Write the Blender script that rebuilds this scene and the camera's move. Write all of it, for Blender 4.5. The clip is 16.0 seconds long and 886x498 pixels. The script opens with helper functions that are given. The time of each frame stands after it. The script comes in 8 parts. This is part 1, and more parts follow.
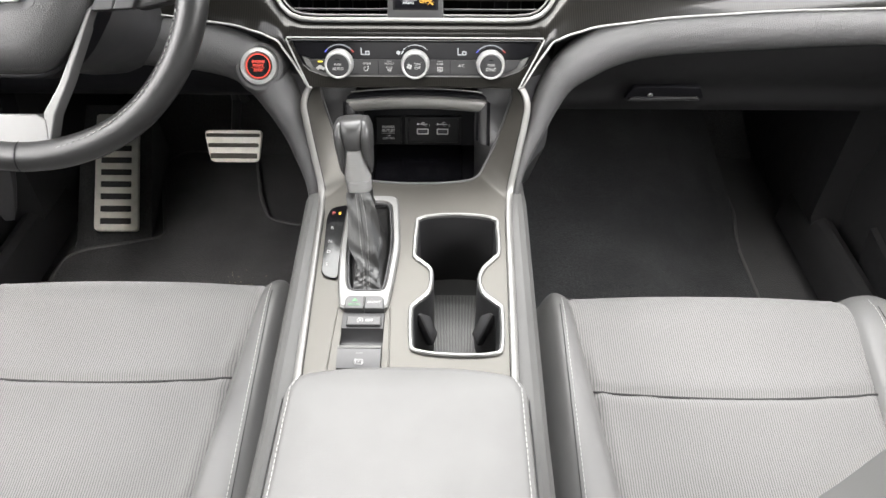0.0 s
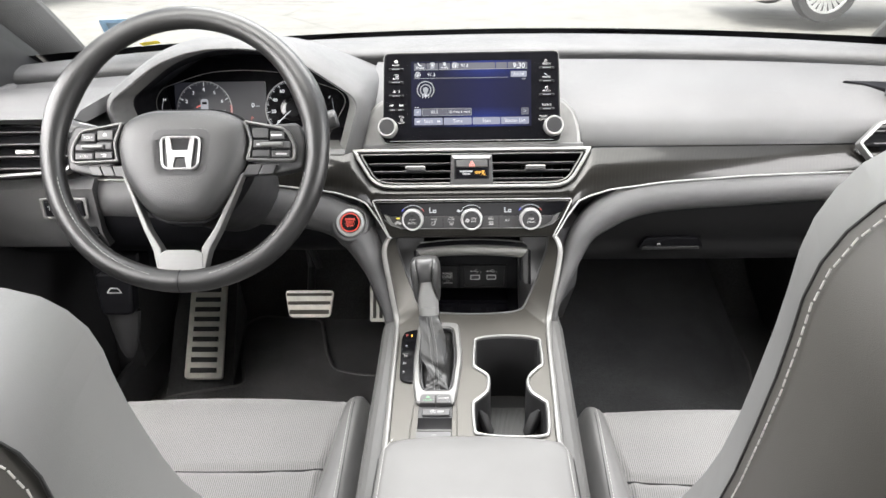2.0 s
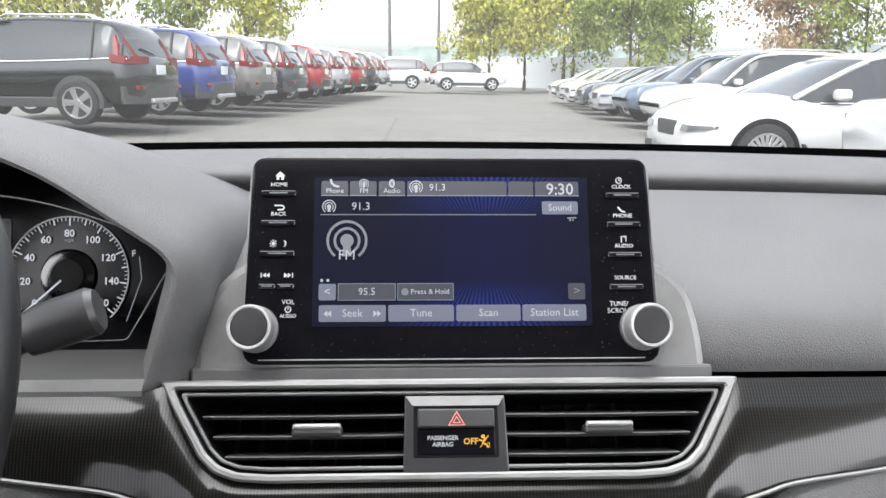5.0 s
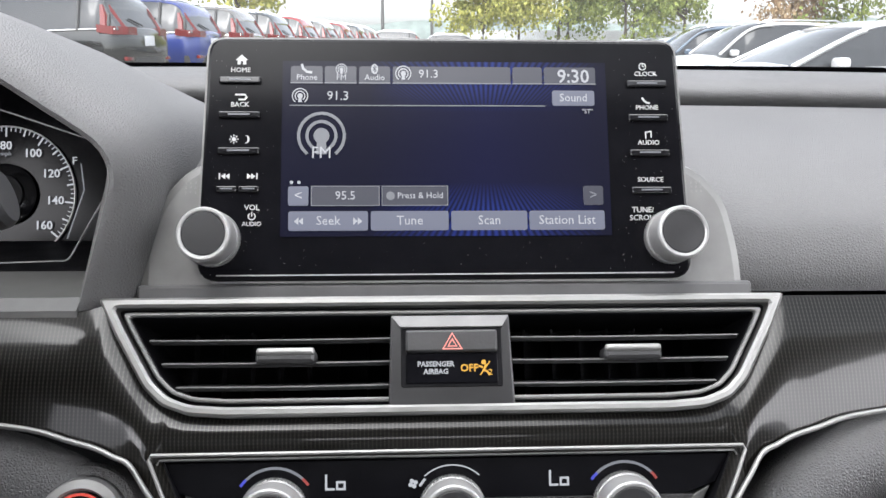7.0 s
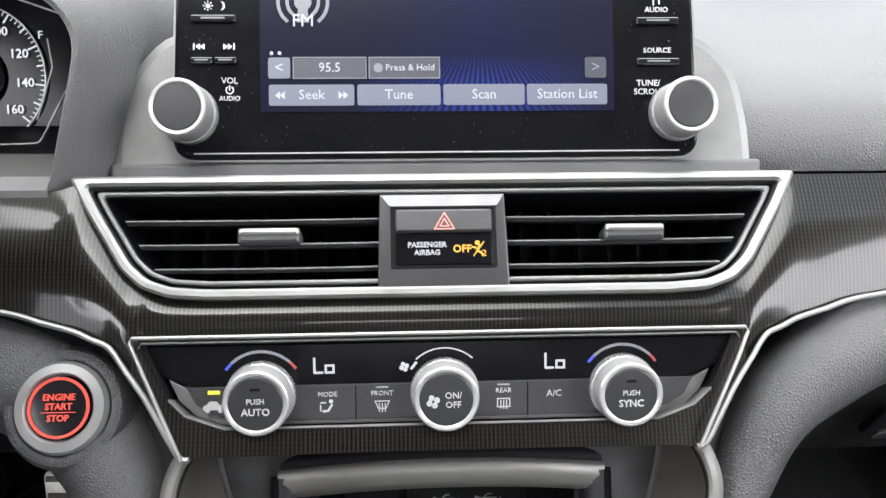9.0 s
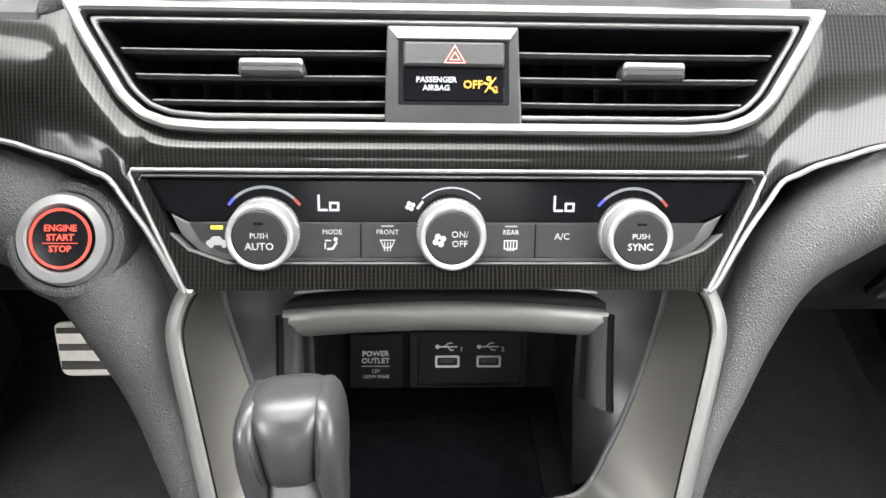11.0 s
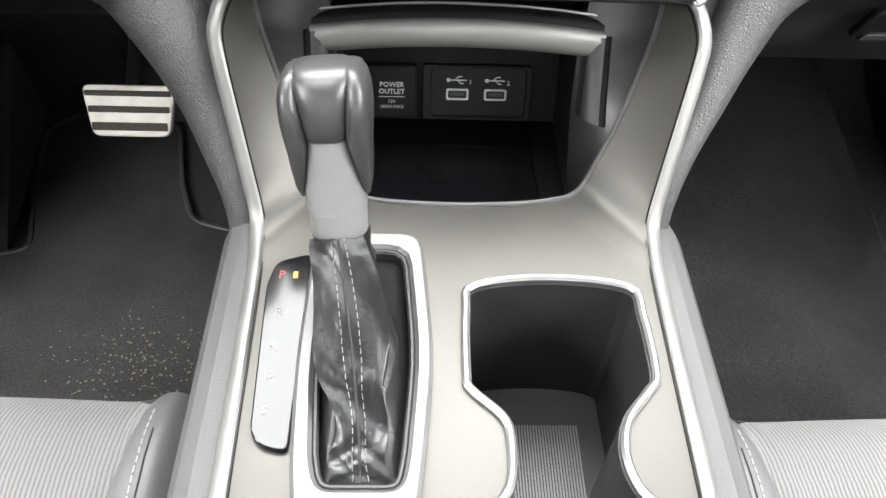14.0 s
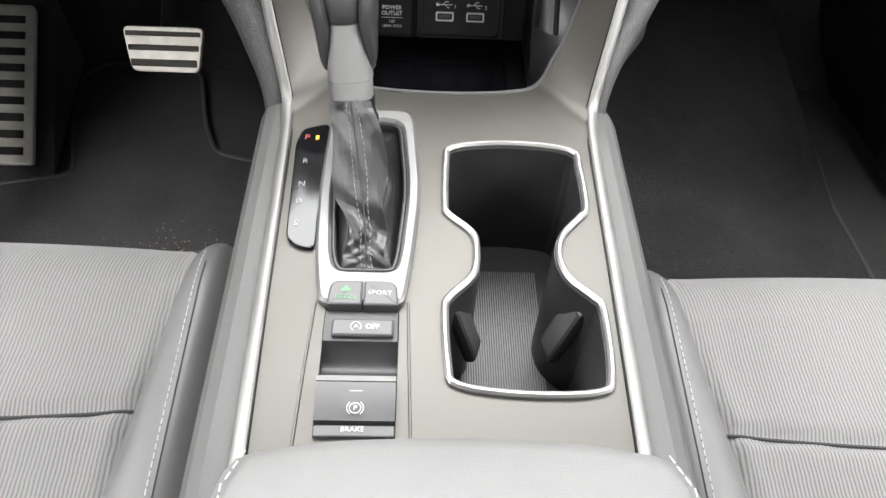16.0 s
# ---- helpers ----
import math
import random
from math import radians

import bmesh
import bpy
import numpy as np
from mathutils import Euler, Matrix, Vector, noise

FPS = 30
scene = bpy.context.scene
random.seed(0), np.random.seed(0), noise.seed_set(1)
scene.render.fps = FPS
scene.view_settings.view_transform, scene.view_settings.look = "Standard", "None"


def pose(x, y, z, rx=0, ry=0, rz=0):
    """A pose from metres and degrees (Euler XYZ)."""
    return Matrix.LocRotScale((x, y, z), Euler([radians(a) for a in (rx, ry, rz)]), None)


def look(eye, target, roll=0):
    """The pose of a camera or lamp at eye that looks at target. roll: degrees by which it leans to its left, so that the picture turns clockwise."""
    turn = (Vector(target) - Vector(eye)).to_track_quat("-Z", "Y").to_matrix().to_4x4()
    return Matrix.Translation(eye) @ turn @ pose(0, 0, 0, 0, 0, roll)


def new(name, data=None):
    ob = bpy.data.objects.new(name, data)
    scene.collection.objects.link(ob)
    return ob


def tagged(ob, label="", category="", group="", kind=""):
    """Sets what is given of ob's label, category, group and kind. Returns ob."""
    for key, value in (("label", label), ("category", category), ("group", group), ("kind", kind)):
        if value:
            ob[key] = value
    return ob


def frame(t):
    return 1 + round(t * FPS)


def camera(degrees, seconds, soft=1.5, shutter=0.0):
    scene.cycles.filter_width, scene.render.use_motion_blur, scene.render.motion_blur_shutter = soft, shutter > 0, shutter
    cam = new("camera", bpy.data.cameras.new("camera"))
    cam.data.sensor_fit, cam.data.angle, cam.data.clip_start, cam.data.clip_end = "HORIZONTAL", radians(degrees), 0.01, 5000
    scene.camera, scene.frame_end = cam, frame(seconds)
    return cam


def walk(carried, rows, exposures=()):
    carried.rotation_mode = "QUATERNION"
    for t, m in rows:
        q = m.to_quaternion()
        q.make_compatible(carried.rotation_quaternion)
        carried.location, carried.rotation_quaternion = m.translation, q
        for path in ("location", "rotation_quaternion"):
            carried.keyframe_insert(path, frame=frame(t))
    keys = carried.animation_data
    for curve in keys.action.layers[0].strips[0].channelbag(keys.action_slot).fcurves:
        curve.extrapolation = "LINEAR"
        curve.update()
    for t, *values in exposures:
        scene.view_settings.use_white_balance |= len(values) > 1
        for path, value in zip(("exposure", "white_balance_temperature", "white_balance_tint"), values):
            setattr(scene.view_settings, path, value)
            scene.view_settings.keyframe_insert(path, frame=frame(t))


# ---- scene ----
cam = camera(59.6, 16.0)
PATH = [
    (0, (0.04, 0.028, 1.211), (0.026, 1.577, -0.055), 0.1),
    (0.5, (0.045, -0.066, 1.208), (-0.042, 1.585, 0.082), 0.0),
    (1, (0.036, -0.147, 1.222), (-0.071, 1.579, 0.217), -1.3),
    (1.5, (0.017, -0.204, 1.233), (-0.086, 1.58, 0.333), -1.3),
    (2, (0.006, -0.215, 1.243), (-0.079, 1.608, 0.424), -1.5),
    (2.5, (-0.017, -0.199, 1.246), (-0.082, 1.653, 0.494), -1.4),
    (3, (-0.039, -0.084, 1.237), (-0.046, 1.788, 0.534), -1.3),
    (3.5, (-0.065, 0.099, 1.212), (0.003, 1.991, 0.568), -0.8),
    (3.7, (-0.042, 0.162, 1.202), (-0.017, 2.069, 0.601), -1.3),
    (5.8, (-0.026, 0.511, 1.044), (0.086, 2.462, 0.619), 1.3),
    (6, (-0.027, 0.51, 1.042), (0.085, 2.46, 0.61), 1.2),
    (6.5, (-0.026, 0.515, 1.036), (0.075, 2.458, 0.575), 0.7),
    (7, (-0.023, 0.519, 1.031), (0.076, 2.452, 0.529), 0.4),
    (7.5, (-0.02, 0.524, 1.026), (0.078, 2.444, 0.475), 0.1),
    (8, (-0.019, 0.526, 1.021), (0.078, 2.43, 0.416), 0.0),
    (8.5, (-0.02, 0.53, 1.015), (0.08, 2.415, 0.355), 0.0),
    (9, (-0.019, 0.534, 1.008), (0.083, 2.398, 0.292), 0.3),
    (9.2, (-0.019, 0.535, 1.007), (0.084, 2.389, 0.263), 0.4),
    (11.3, (-0.021, 0.534, 0.982), (0.067, 2.248, -0.046), 1.6),
    (11.5, (-0.022, 0.532, 0.981), (0.065, 2.229, -0.074), 1.5),
    (12, (-0.024, 0.526, 0.974), (0.057, 2.182, -0.143), 1.6),
    (12.5, (-0.024, 0.517, 0.964), (0.051, 2.132, -0.213), 1.7),
    (13, (-0.022, 0.503, 0.96), (0.05, 2.074, -0.275), 2.0),
    (13.5, (-0.025, 0.484, 0.956), (0.051, 2.007, -0.339), 2.3),
    (14, (-0.025, 0.457, 0.961), (0.053, 1.935, -0.385), 2.8),
    (14.5, (-0.024, 0.43, 0.965), (0.058, 1.864, -0.426), 3.2),
    (15, (-0.022, 0.388, 0.978), (0.066, 1.798, -0.438), 3.7),
    (15.5, (-0.018, 0.343, 0.984), (0.072, 1.759, -0.425), 4.0),
    (16, (-0.019, 0.302, 0.99), (0.061, 1.758, -0.378), 3.5),
]
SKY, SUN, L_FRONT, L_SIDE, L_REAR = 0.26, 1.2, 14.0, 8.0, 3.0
walk(cam, [(t, look(eye, target, roll)) for t, eye, target, roll in PATH], [(0.0, 1.64, 6580, 11), (1.5, 1.62, 6580, 11), (3.0, 1.33, 6480, 11), (3.7, 1.11, 6420, 11), (6.0, 0.77, 6290, 13), (8.0, 1.07, 6310, 13), (9.0, 1.38, 6340, 12), (11.5, 1.93, 6460, 10), (12.5, 1.98, 6460, 10), (14.0, 2.06, 6460, 10), (15.0, 1.88, 6480, 11), (16.0, 1.64, 6480, 11)])

# ---------- world and light ----------
world = bpy.data.worlds.new("sky")
scene.world = world
world.use_nodes = True
wn, wl = world.node_tree.nodes, world.node_tree.links
sky = wn.new("ShaderNodeTexSky")
sky.sky_type = "NISHITA"
sky.sun_disc = False
sky.sun_elevation, sky.sun_rotation = radians(52), radians(200)
sky.air_density, sky.dust_density, sky.ozone_density = 1.0, 3.0, 0.6
soft_sky = wn.new("ShaderNodeHueSaturation")
soft_sky.inputs["Saturation"].default_value = 0.22
wl.new(sky.outputs[0], soft_sky.inputs["Color"])
wl.new(soft_sky.outputs[0], wn["Background"].inputs["Color"])
wn["Background"].inputs["Strength"].default_value = SKY

sun = new("sun", bpy.data.lights.new("sun", "SUN"))
sun.data.energy, sun.data.angle, sun.data.color = SUN, radians(40), (1.0, 0.97, 0.92)
sun.matrix_world = look((0, 0, 30), (4, 14, 0))


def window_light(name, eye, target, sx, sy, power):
    """An added area lamp that boosts the sky's light at one of the car's windows."""
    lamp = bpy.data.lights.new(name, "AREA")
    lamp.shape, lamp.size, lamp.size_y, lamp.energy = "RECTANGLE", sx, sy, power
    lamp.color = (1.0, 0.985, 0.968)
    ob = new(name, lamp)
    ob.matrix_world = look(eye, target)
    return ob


# Added lamp, outside above the glass, to brighten the cabin from the front.
window_light("windshield_fill_lamp", (0, 1.20, 1.80), (0, 0.50, 0.62), 1.25, 0.60, L_FRONT)
window_light("side_window_light", (-0.86, 0.40, 1.28), (0.0, 0.48, 0.75), 1.0, 0.45, L_SIDE * 1.05)
window_light("side_window_light", (0.86, 0.30, 1.28), (0.0, 0.45, 0.75), 1.2, 0.45, L_SIDE * 1.2)
window_light("rear_window_light", (0, -1.75, 1.40), (0, 0.6, 0.85), 1.3, 0.5, L_REAR)


# ---------- materials ----------
def nodes_of(name):
    m = bpy.data.materials.new(name)
    m.use_nodes = True
    t = m.node_tree
    return m, t, t.nodes["Principled BSDF"]


def mix_rgb(t, fac, a, b):
    n = t.nodes.new("ShaderNodeMix")
    n.data_type = "RGBA"
    for sock, v in ((n.inputs[0], fac), (n.inputs[6], a), (n.inputs[7], b)):
        if hasattr(v, "links") or hasattr(v, "is_linked"):
            t.links.new(v, sock)
        else:
            sock.default_value = v
    return n.outputs[2]


def c4(c):
    return (*c, 1.0)


def coords(t, scale=(1, 1, 1)):
    g = t.nodes.new("ShaderNodeNewGeometry")
    m = t.nodes.new("ShaderNodeMapping")
    m.inputs["Scale"].default_value = scale
    t.links.new(g.outputs["Position"], m.inputs["Vector"])
    return m.outputs[0]


def noise_of(t, vec, scale, detail=3.0, rough=0.55):
    n = t.nodes.new("ShaderNodeTexNoise")
    n.inputs["Scale"].default_value = scale
    n.inputs["Detail"].default_value = detail
    n.inputs["Roughness"].default_value = rough
    t.links.new(vec, n.inputs["Vector"])
    return n.outputs["Fac"]


def ramp(t, fac, lo, hi, a=0.0, b=1.0):
    n = t.nodes.new("ShaderNodeMapRange")
    n.inputs[1].default_value, n.inputs[2].default_value = lo, hi
    n.inputs[3].default_value, n.inputs[4].default_value = a, b
    t.links.new(fac, n.inputs[0])
    return n.outputs[0]


def bump(t, p, height, strength, distance):
    b = t.nodes.new("ShaderNodeBump")
    b.inputs["Strength"].default_value = strength
    b.inputs["Distance"].default_value = distance
    t.links.new(height, b.inputs["Height"])
    t.links.new(b.outputs[0], p.inputs["Normal"])


def surface(name, color, rough=0.5, metal=0.0, vary=0.12, scale=60.0, fine=700.0, relief=0.12, depth=0.0004, coat=0.0, spec=0.5):
    """A plain surface with variation at two scales, a fine relief and a varying gloss."""
    m, t, p = nodes_of(name)
    v = coords(t)
    a = noise_of(t, v, scale, 4.0)
    f = noise_of(t, v, fine, 2.0)
    dark = tuple(c * (1 - vary) for c in color)
    lite = tuple(min(1, c * (1 + vary)) for c in color)
    t.links.new(mix_rgb(t, ramp(t, a, 0.3, 0.7), c4(dark), c4(lite)), p.inputs["Base Color"])
    t.links.new(ramp(t, a, 0.3, 0.7, rough * 0.9, min(1, rough * 1.1)), p.inputs["Roughness"])
    p.inputs["Metallic"].default_value = metal
    p.inputs["Specular IOR Level"].default_value = spec
    p.inputs["Coat Weight"].default_value = coat
    bump(t, p, f, relief, depth)
    return m


def grained(name, color, rough=0.5, cell=650.0, strength=0.5, depth=0.0006, spec=0.5):
    """Soft-touch plastic or leather with a pebbled grain."""
    m, t, p = nodes_of(name)
    v = coords(t)
    vor = t.nodes.new("ShaderNodeTexVoronoi")
    vor.feature = "DISTANCE_TO_EDGE"
    vor.inputs["Scale"].default_value = cell
    t.links.new(v, vor.inputs["Vector"])
    big = noise_of(t, v, 9.0, 4.0)
    dark = tuple(c * 0.88 for c in color)
    lite = tuple(min(1, c * 1.1) for c in color)
    t.links.new(mix_rgb(t, ramp(t, big, 0.3, 0.7), c4(dark), c4(lite)), p.inputs["Base Color"])
    t.links.new(ramp(t, big, 0.3, 0.7, rough * 0.92, rough * 1.08), p.inputs["Roughness"])
    p.inputs["Specular IOR Level"].default_value = spec
    dome = t.nodes.new("ShaderNodeMapRange")
    dome.interpolation_type = "SMOOTHSTEP"
    dome.inputs[1].default_value, dome.inputs[2].default_value = -0.06, 0.44
    t.links.new(vor.outputs["Distance"], dome.inputs[0])
    bump(t, p, dome.outputs[0], strength, depth)
    return m


def ribbed_cloth(name, color, lite):
    """Seat fabric with fine lengthways ribs."""
    m, t, p = nodes_of(name)
    v = coords(t)
    wob = noise_of(t, v, 60.0, 2.0)
    vm = t.nodes.new("ShaderNodeVectorMath")
    vm.operation = "MULTIPLY_ADD"
    vm.inputs[1].default_value = (0.002, 0.0, 0.0)
    comb = t.nodes.new("ShaderNodeCombineXYZ")
    t.links.new(wob, comb.inputs[0])
    t.links.new(comb.outputs[0], vm.inputs[0])
    t.links.new(v, vm.inputs[2])
    w = t.nodes.new("ShaderNodeTexWave")
    w.wave_type, w.bands_direction = "BANDS", "X"
    w.inputs["Scale"].default_value = 118.0
    w.inputs["Distortion"].default_value = 0.15
    w.inputs["Detail"].default_value = 2.0
    w.inputs["Detail Scale"].default_value = 3.0
    t.links.new(vm.outputs[0], w.inputs["Vector"])
    thread = noise_of(t, coords(t, (2600, 700, 700)), 1.0, 2.0)
    k = t.nodes.new("ShaderNodeMath")
    k.operation = "MULTIPLY_ADD"
    k.inputs[1].default_value, k.inputs[2].default_value = 0.55, 0.0
    t.links.new(thread, k.inputs[0])
    add = t.nodes.new("ShaderNodeMath")
    t.links.new(w.outputs["Fac"], add.inputs[0])
    t.links.new(k.outputs[0], add.inputs[1])
    t.links.new(mix_rgb(t, ramp(t, add.outputs[0], 0.0, 0.85), c4(color), c4(lite)), p.inputs["Base Color"])
    p.inputs["Roughness"].default_value = 0.85
    p.inputs["Sheen Weight"].default_value = 0.25
    bump(t, p, add.outputs[0], 0.35, 0.0006)
    return m


def carpet_cloth(name, color, lite):
    m, t, p = nodes_of(name)
    v = coords(t)
    a = noise_of(t, v, 420.0, 3.0)
    b = noise_of(t, v, 7.0, 5.0, 0.6)
    mixc = mix_rgb(t, ramp(t, b, 0.35, 0.75), c4(color), c4(lite))
    t.links.new(mix_rgb(t, ramp(t, a, 0.3, 0.75), c4(tuple(c * 0.5 for c in color)), mixc), p.inputs["Base Color"])
    p.inputs["Roughness"].default_value = 0.95
    p.inputs["Sheen Weight"].default_value = 0.15
    p.inputs["Specular IOR Level"].default_value = 0.2
    bump(t, p, a, 0.7, 0.002)
    return m


def weave_trim(name):
    """Dark fine-checked trim under a clear coat."""
    m, t, p = nodes_of(name)
    v = coords(t)
    w = t.nodes.new("ShaderNodeTexWave")
    w.wave_type, w.bands_direction = "BANDS", "X"
    w.inputs["Scale"].default_value = 155.0
    t.links.new(v, w.inputs["Vector"])
    ch = t.nodes.new("ShaderNodeTexWave")
    ch.wave_type, ch.bands_direction = "BANDS", "Z"
    ch.inputs["Scale"].default_value = 175.0
    t.links.new(v, ch.inputs["Vector"])
    mul = t.nodes.new("ShaderNodeMath")
    mul.operation = "MULTIPLY"
    t.links.new(w.outputs["Fac"], mul.inputs[0])
    t.links.new(ramp(t, ch.outputs["Fac"], 0, 1, 0.75, 1.0), mul.inputs[1])
    t.links.new(mix_rgb(t, ramp(t, mul.outputs[0], 0.45, 0.95), c4((0.002, 0.0019, 0.0017)), c4((0.021, 0.0195, 0.0165))), p.inputs["Base Color"])
    p.inputs["Metallic"].default_value = 0.1
    p.inputs["Roughness"].default_value = 0.30
    p.inputs["Coat Weight"].default_value = 0.45
    p.inputs["Coat Roughness"].default_value = 0.08
    p.inputs["Specular IOR Level"].default_value = 0.14
    return m


def glow(name, color, strength, base=(0.01, 0.01, 0.01)):
    m, t, p = nodes_of(name)
    p.inputs["Base Color"].default_value = c4(base)
    p.inputs["Emission Color"].default_value = c4(color)
    p.inputs["Emission Strength"].default_value = strength
    p.inputs["Roughness"].default_value = 0.4
    return m


def clear_glass(name, tint=(0.92, 0.95, 0.94), rough=0.0, haze=0.018):
    """Thin pane: mostly see-through, with a glossy reflection and a dusty film that puts haze over the view."""
    m, t, p = nodes_of(name)
    tr = t.nodes.new("ShaderNodeBsdfTransparent")
    tr.inputs[0].default_value = c4(tint)
    gl = t.nodes.new("ShaderNodeBsdfGlossy")
    gl.inputs["Roughness"].default_value = rough
    mx = t.nodes.new("ShaderNodeMixShader")
    mx.inputs[0].default_value = 0.05
    t.links.new(tr.outputs[0], mx.inputs[1])
    t.links.new(gl.outputs[0], mx.inputs[2])
    # The dusty film also imitates the washed-out haze of reflections on the glass.
    film = t.nodes.new("ShaderNodeBsdfTranslucent")
    film.inputs[0].default_value = (0.8, 0.8, 0.78, 1)
    m2 = t.nodes.new("ShaderNodeMixShader")
    dust = noise_of(t, coords(t), 6.0, 5.0)
    t.links.new(ramp(t, dust, 0.3, 0.7, haze * 0.8, haze * 1.2), m2.inputs[0])
    t.links.new(mx.outputs[0], m2.inputs[1])
    t.links.new(film.outputs[0], m2.inputs[2])
    t.links.new(m2.outputs[0], t.nodes["Material Output"].inputs["Surface"])
    return m


def screen_image(name):
    """The lit display: deep blue with a fan of fine lines towards its top and bottom edges."""
    m, t, p = nodes_of(name)
    tc = t.nodes.new("ShaderNodeTexCoord")
    sp = t.nodes.new("ShaderNodeSeparateXYZ")
    t.links.new(tc.outputs["Generated"], sp.inputs[0])

    def math_node(op, a, b=None, c=None):
        n = t.nodes.new("ShaderNodeMath")
        n.operation = op
        for i, q in enumerate((a, b, c)):
            if q is None:
                continue
            if hasattr(q, "is_linked"):
                t.links.new(q, n.inputs[i])
            else:
                n.inputs[i].default_value = q
        return n.outputs[0]

    x, y = sp.outputs[0], sp.outputs[1]
    dx = math_node("SUBTRACT", x, 0.62)
    up = math_node("SUBTRACT", y, 0.5)
    fan = math_node("DIVIDE", dx, math_node("ADD", math_node("ABSOLUTE", up), 0.02))
    lines = math_node("ADD", math_node("MULTIPLY", math_node("SINE", math_node("MULTIPLY", fan, 150.0)), 0.5), 0.5)
    edge = ramp(t, math_node("ABSOLUTE", up), 0.20, 0.36, 0.0, 1.0)
    side = ramp(t, math_node("ABSOLUTE", dx), 0.02, 0.36, 1.0, 0.0)
    amount = math_node("MULTIPLY", math_node("MULTIPLY", lines, edge), side)
    wash = math_node("MULTIPLY", side, 0.35)
    base = mix_rgb(t, wash, c4((0.005, 0.006, 0.026)), c4((0.007, 0.011, 0.13)))
    t.links.new(mix_rgb(t, amount, base, c4((0.036, 0.075, 0.44))), p.inputs["Emission Color"])
    p.inputs["Emission Strength"].default_value = 0.30
    p.inputs["Base Color"].default_value = (0.006, 0.006, 0.009, 1)
    p.inputs["Roughness"].default_value = 0.18
    p.inputs["Specular IOR Level"].default_value = 0.10
    return m


def asphalt(name):
    m, t, p = nodes_of(name)
    v = coords(t)
    a = noise_of(t, v, 0.35, 6.0, 0.6)
    b = noise_of(t, v, 55.0, 3.0)
    vor = t.nodes.new("ShaderNodeTexVoronoi")
    vor.feature = "DISTANCE_TO_EDGE"
    vor.inputs["Scale"].default_value = 0.14
    t.links.new(v, vor.inputs["Vector"])
    seam = ramp(t, vor.outputs["Distance"], 0.0, 0.006, 0.80, 1.0)
    mid = noise_of(t, v, 4.0, 6.0, 0.7)
    col = mix_rgb(t, ramp(t, a, 0.3, 0.7), c4((0.160, 0.153, 0.138)), c4((0.200, 0.192, 0.173)))
    col = mix_rgb(t, ramp(t, b, 0.35, 0.7, 0.0, 0.35), col, c4((0.30, 0.29, 0.265)))
    col = mix_rgb(t, ramp(t, mid, 0.48, 0.72, 0.0, 0.55), col, c4((0.10, 0.095, 0.082)))
    mul = t.nodes.new("ShaderNodeVectorMath")
    mul.operation = "SCALE"
    t.links.new(col, mul.inputs[0])
    t.links.new(seam, mul.inputs["Scale"])
    t.links.new(mul.outputs[0], p.inputs["Base Color"])
    p.inputs["Roughness"].default_value = 0.9
    bump(t, p, b, 0.4, 0.01)
    return m


def leafy(name, a, b):
    m, t, p = nodes_of(name)
    g = t.nodes.new("ShaderNodeNewGeometry")
    t.links.new(mix_rgb(t, g.outputs["Random Per Island"], c4(a), c4(b)), p.inputs["Base Color"])
    p.inputs["Roughness"].default_value = 0.6
    p.inputs["Subsurface Weight"].default_value = 0.0
    return m


LEATHER = grained("leather", (0.024, 0.024, 0.024), 0.42, 520, 0.40, 0.0005)
SHELL = grained("seat_back_leather", (0.072, 0.068, 0.062), 0.48, 1000, 0.18, 0.0003)
ARM_LEATHER = grained("armrest_leather", (0.145, 0.145, 0.142), 0.50, 900, 0.25, 0.0004, spec=0.35)
LEATHER_FLAT = grained("leather_smooth", (0.120, 0.120, 0.118), 0.45, 1000, 0.20, 0.0003)
PAD = grained("soft_dash", (0.080, 0.080, 0.081), 0.56, 580, 0.50, 0.0006, spec=0.36)
PAD_DARK = grained("coarse_grain_plastic", (0.060, 0.060, 0.061), 0.46, 600, 0.60, 0.0006)
WHEEL_LEATHER = grained("wheel_leather", (0.011, 0.011, 0.011), 0.38, 1000, 0.2, 0.0002, spec=0.48)
PLASTIC = surface("black_plastic", (0.020, 0.020, 0.021), 0.45, relief=0.2)
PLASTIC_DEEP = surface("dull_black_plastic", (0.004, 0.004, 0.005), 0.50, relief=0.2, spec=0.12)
THREAD_GREY = surface("grey_thread", (0.16, 0.16, 0.155), 0.8)
GREY_PLASTIC = surface("grey_plastic", (0.13, 0.13, 0.128), 0.42, relief=0.15)
PILLAR_PAD = grained("pillar_cloth", (0.032, 0.031, 0.031), 0.6, 900, 0.25, 0.0004)
KEY_GREY = surface("dark_key_plastic", (0.056, 0.056, 0.057), 0.42, relief=0.1)
BEZEL = surface("bezel_plastic", (0.11, 0.11, 0.108), 0.45, relief=0.15)
HOUSING = surface("pale_grey_plastic", (0.125, 0.125, 0.122), 0.42, 0.3, relief=0.08)
GLOSS = surface("gloss_black", (0.006, 0.006, 0.007), 0.10, relief=0.0, vary=0.2, spec=0.45)
COATED = surface("coated_display_glass", (0.004, 0.004, 0.005), 0.14, relief=0.0, vary=0.2, spec=0.10)
SILVER = surface("satin_silver", (0.27, 0.27, 0.263), 0.46, 0.90, vary=0.05, relief=0.03)
SILVER_DARK = surface("dark_satin_silver", (0.18, 0.18, 0.176), 0.48, 0.65, vary=0.06, relief=0.03)
CHROME = surface("chrome", (0.80, 0.80, 0.79), 0.12, 1.0, vary=0.03, relief=0.0)
SPOKE = surface("satin_spoke_paint", (0.115, 0.115, 0.113), 0.40, 0.55, vary=0.05, relief=0.03)
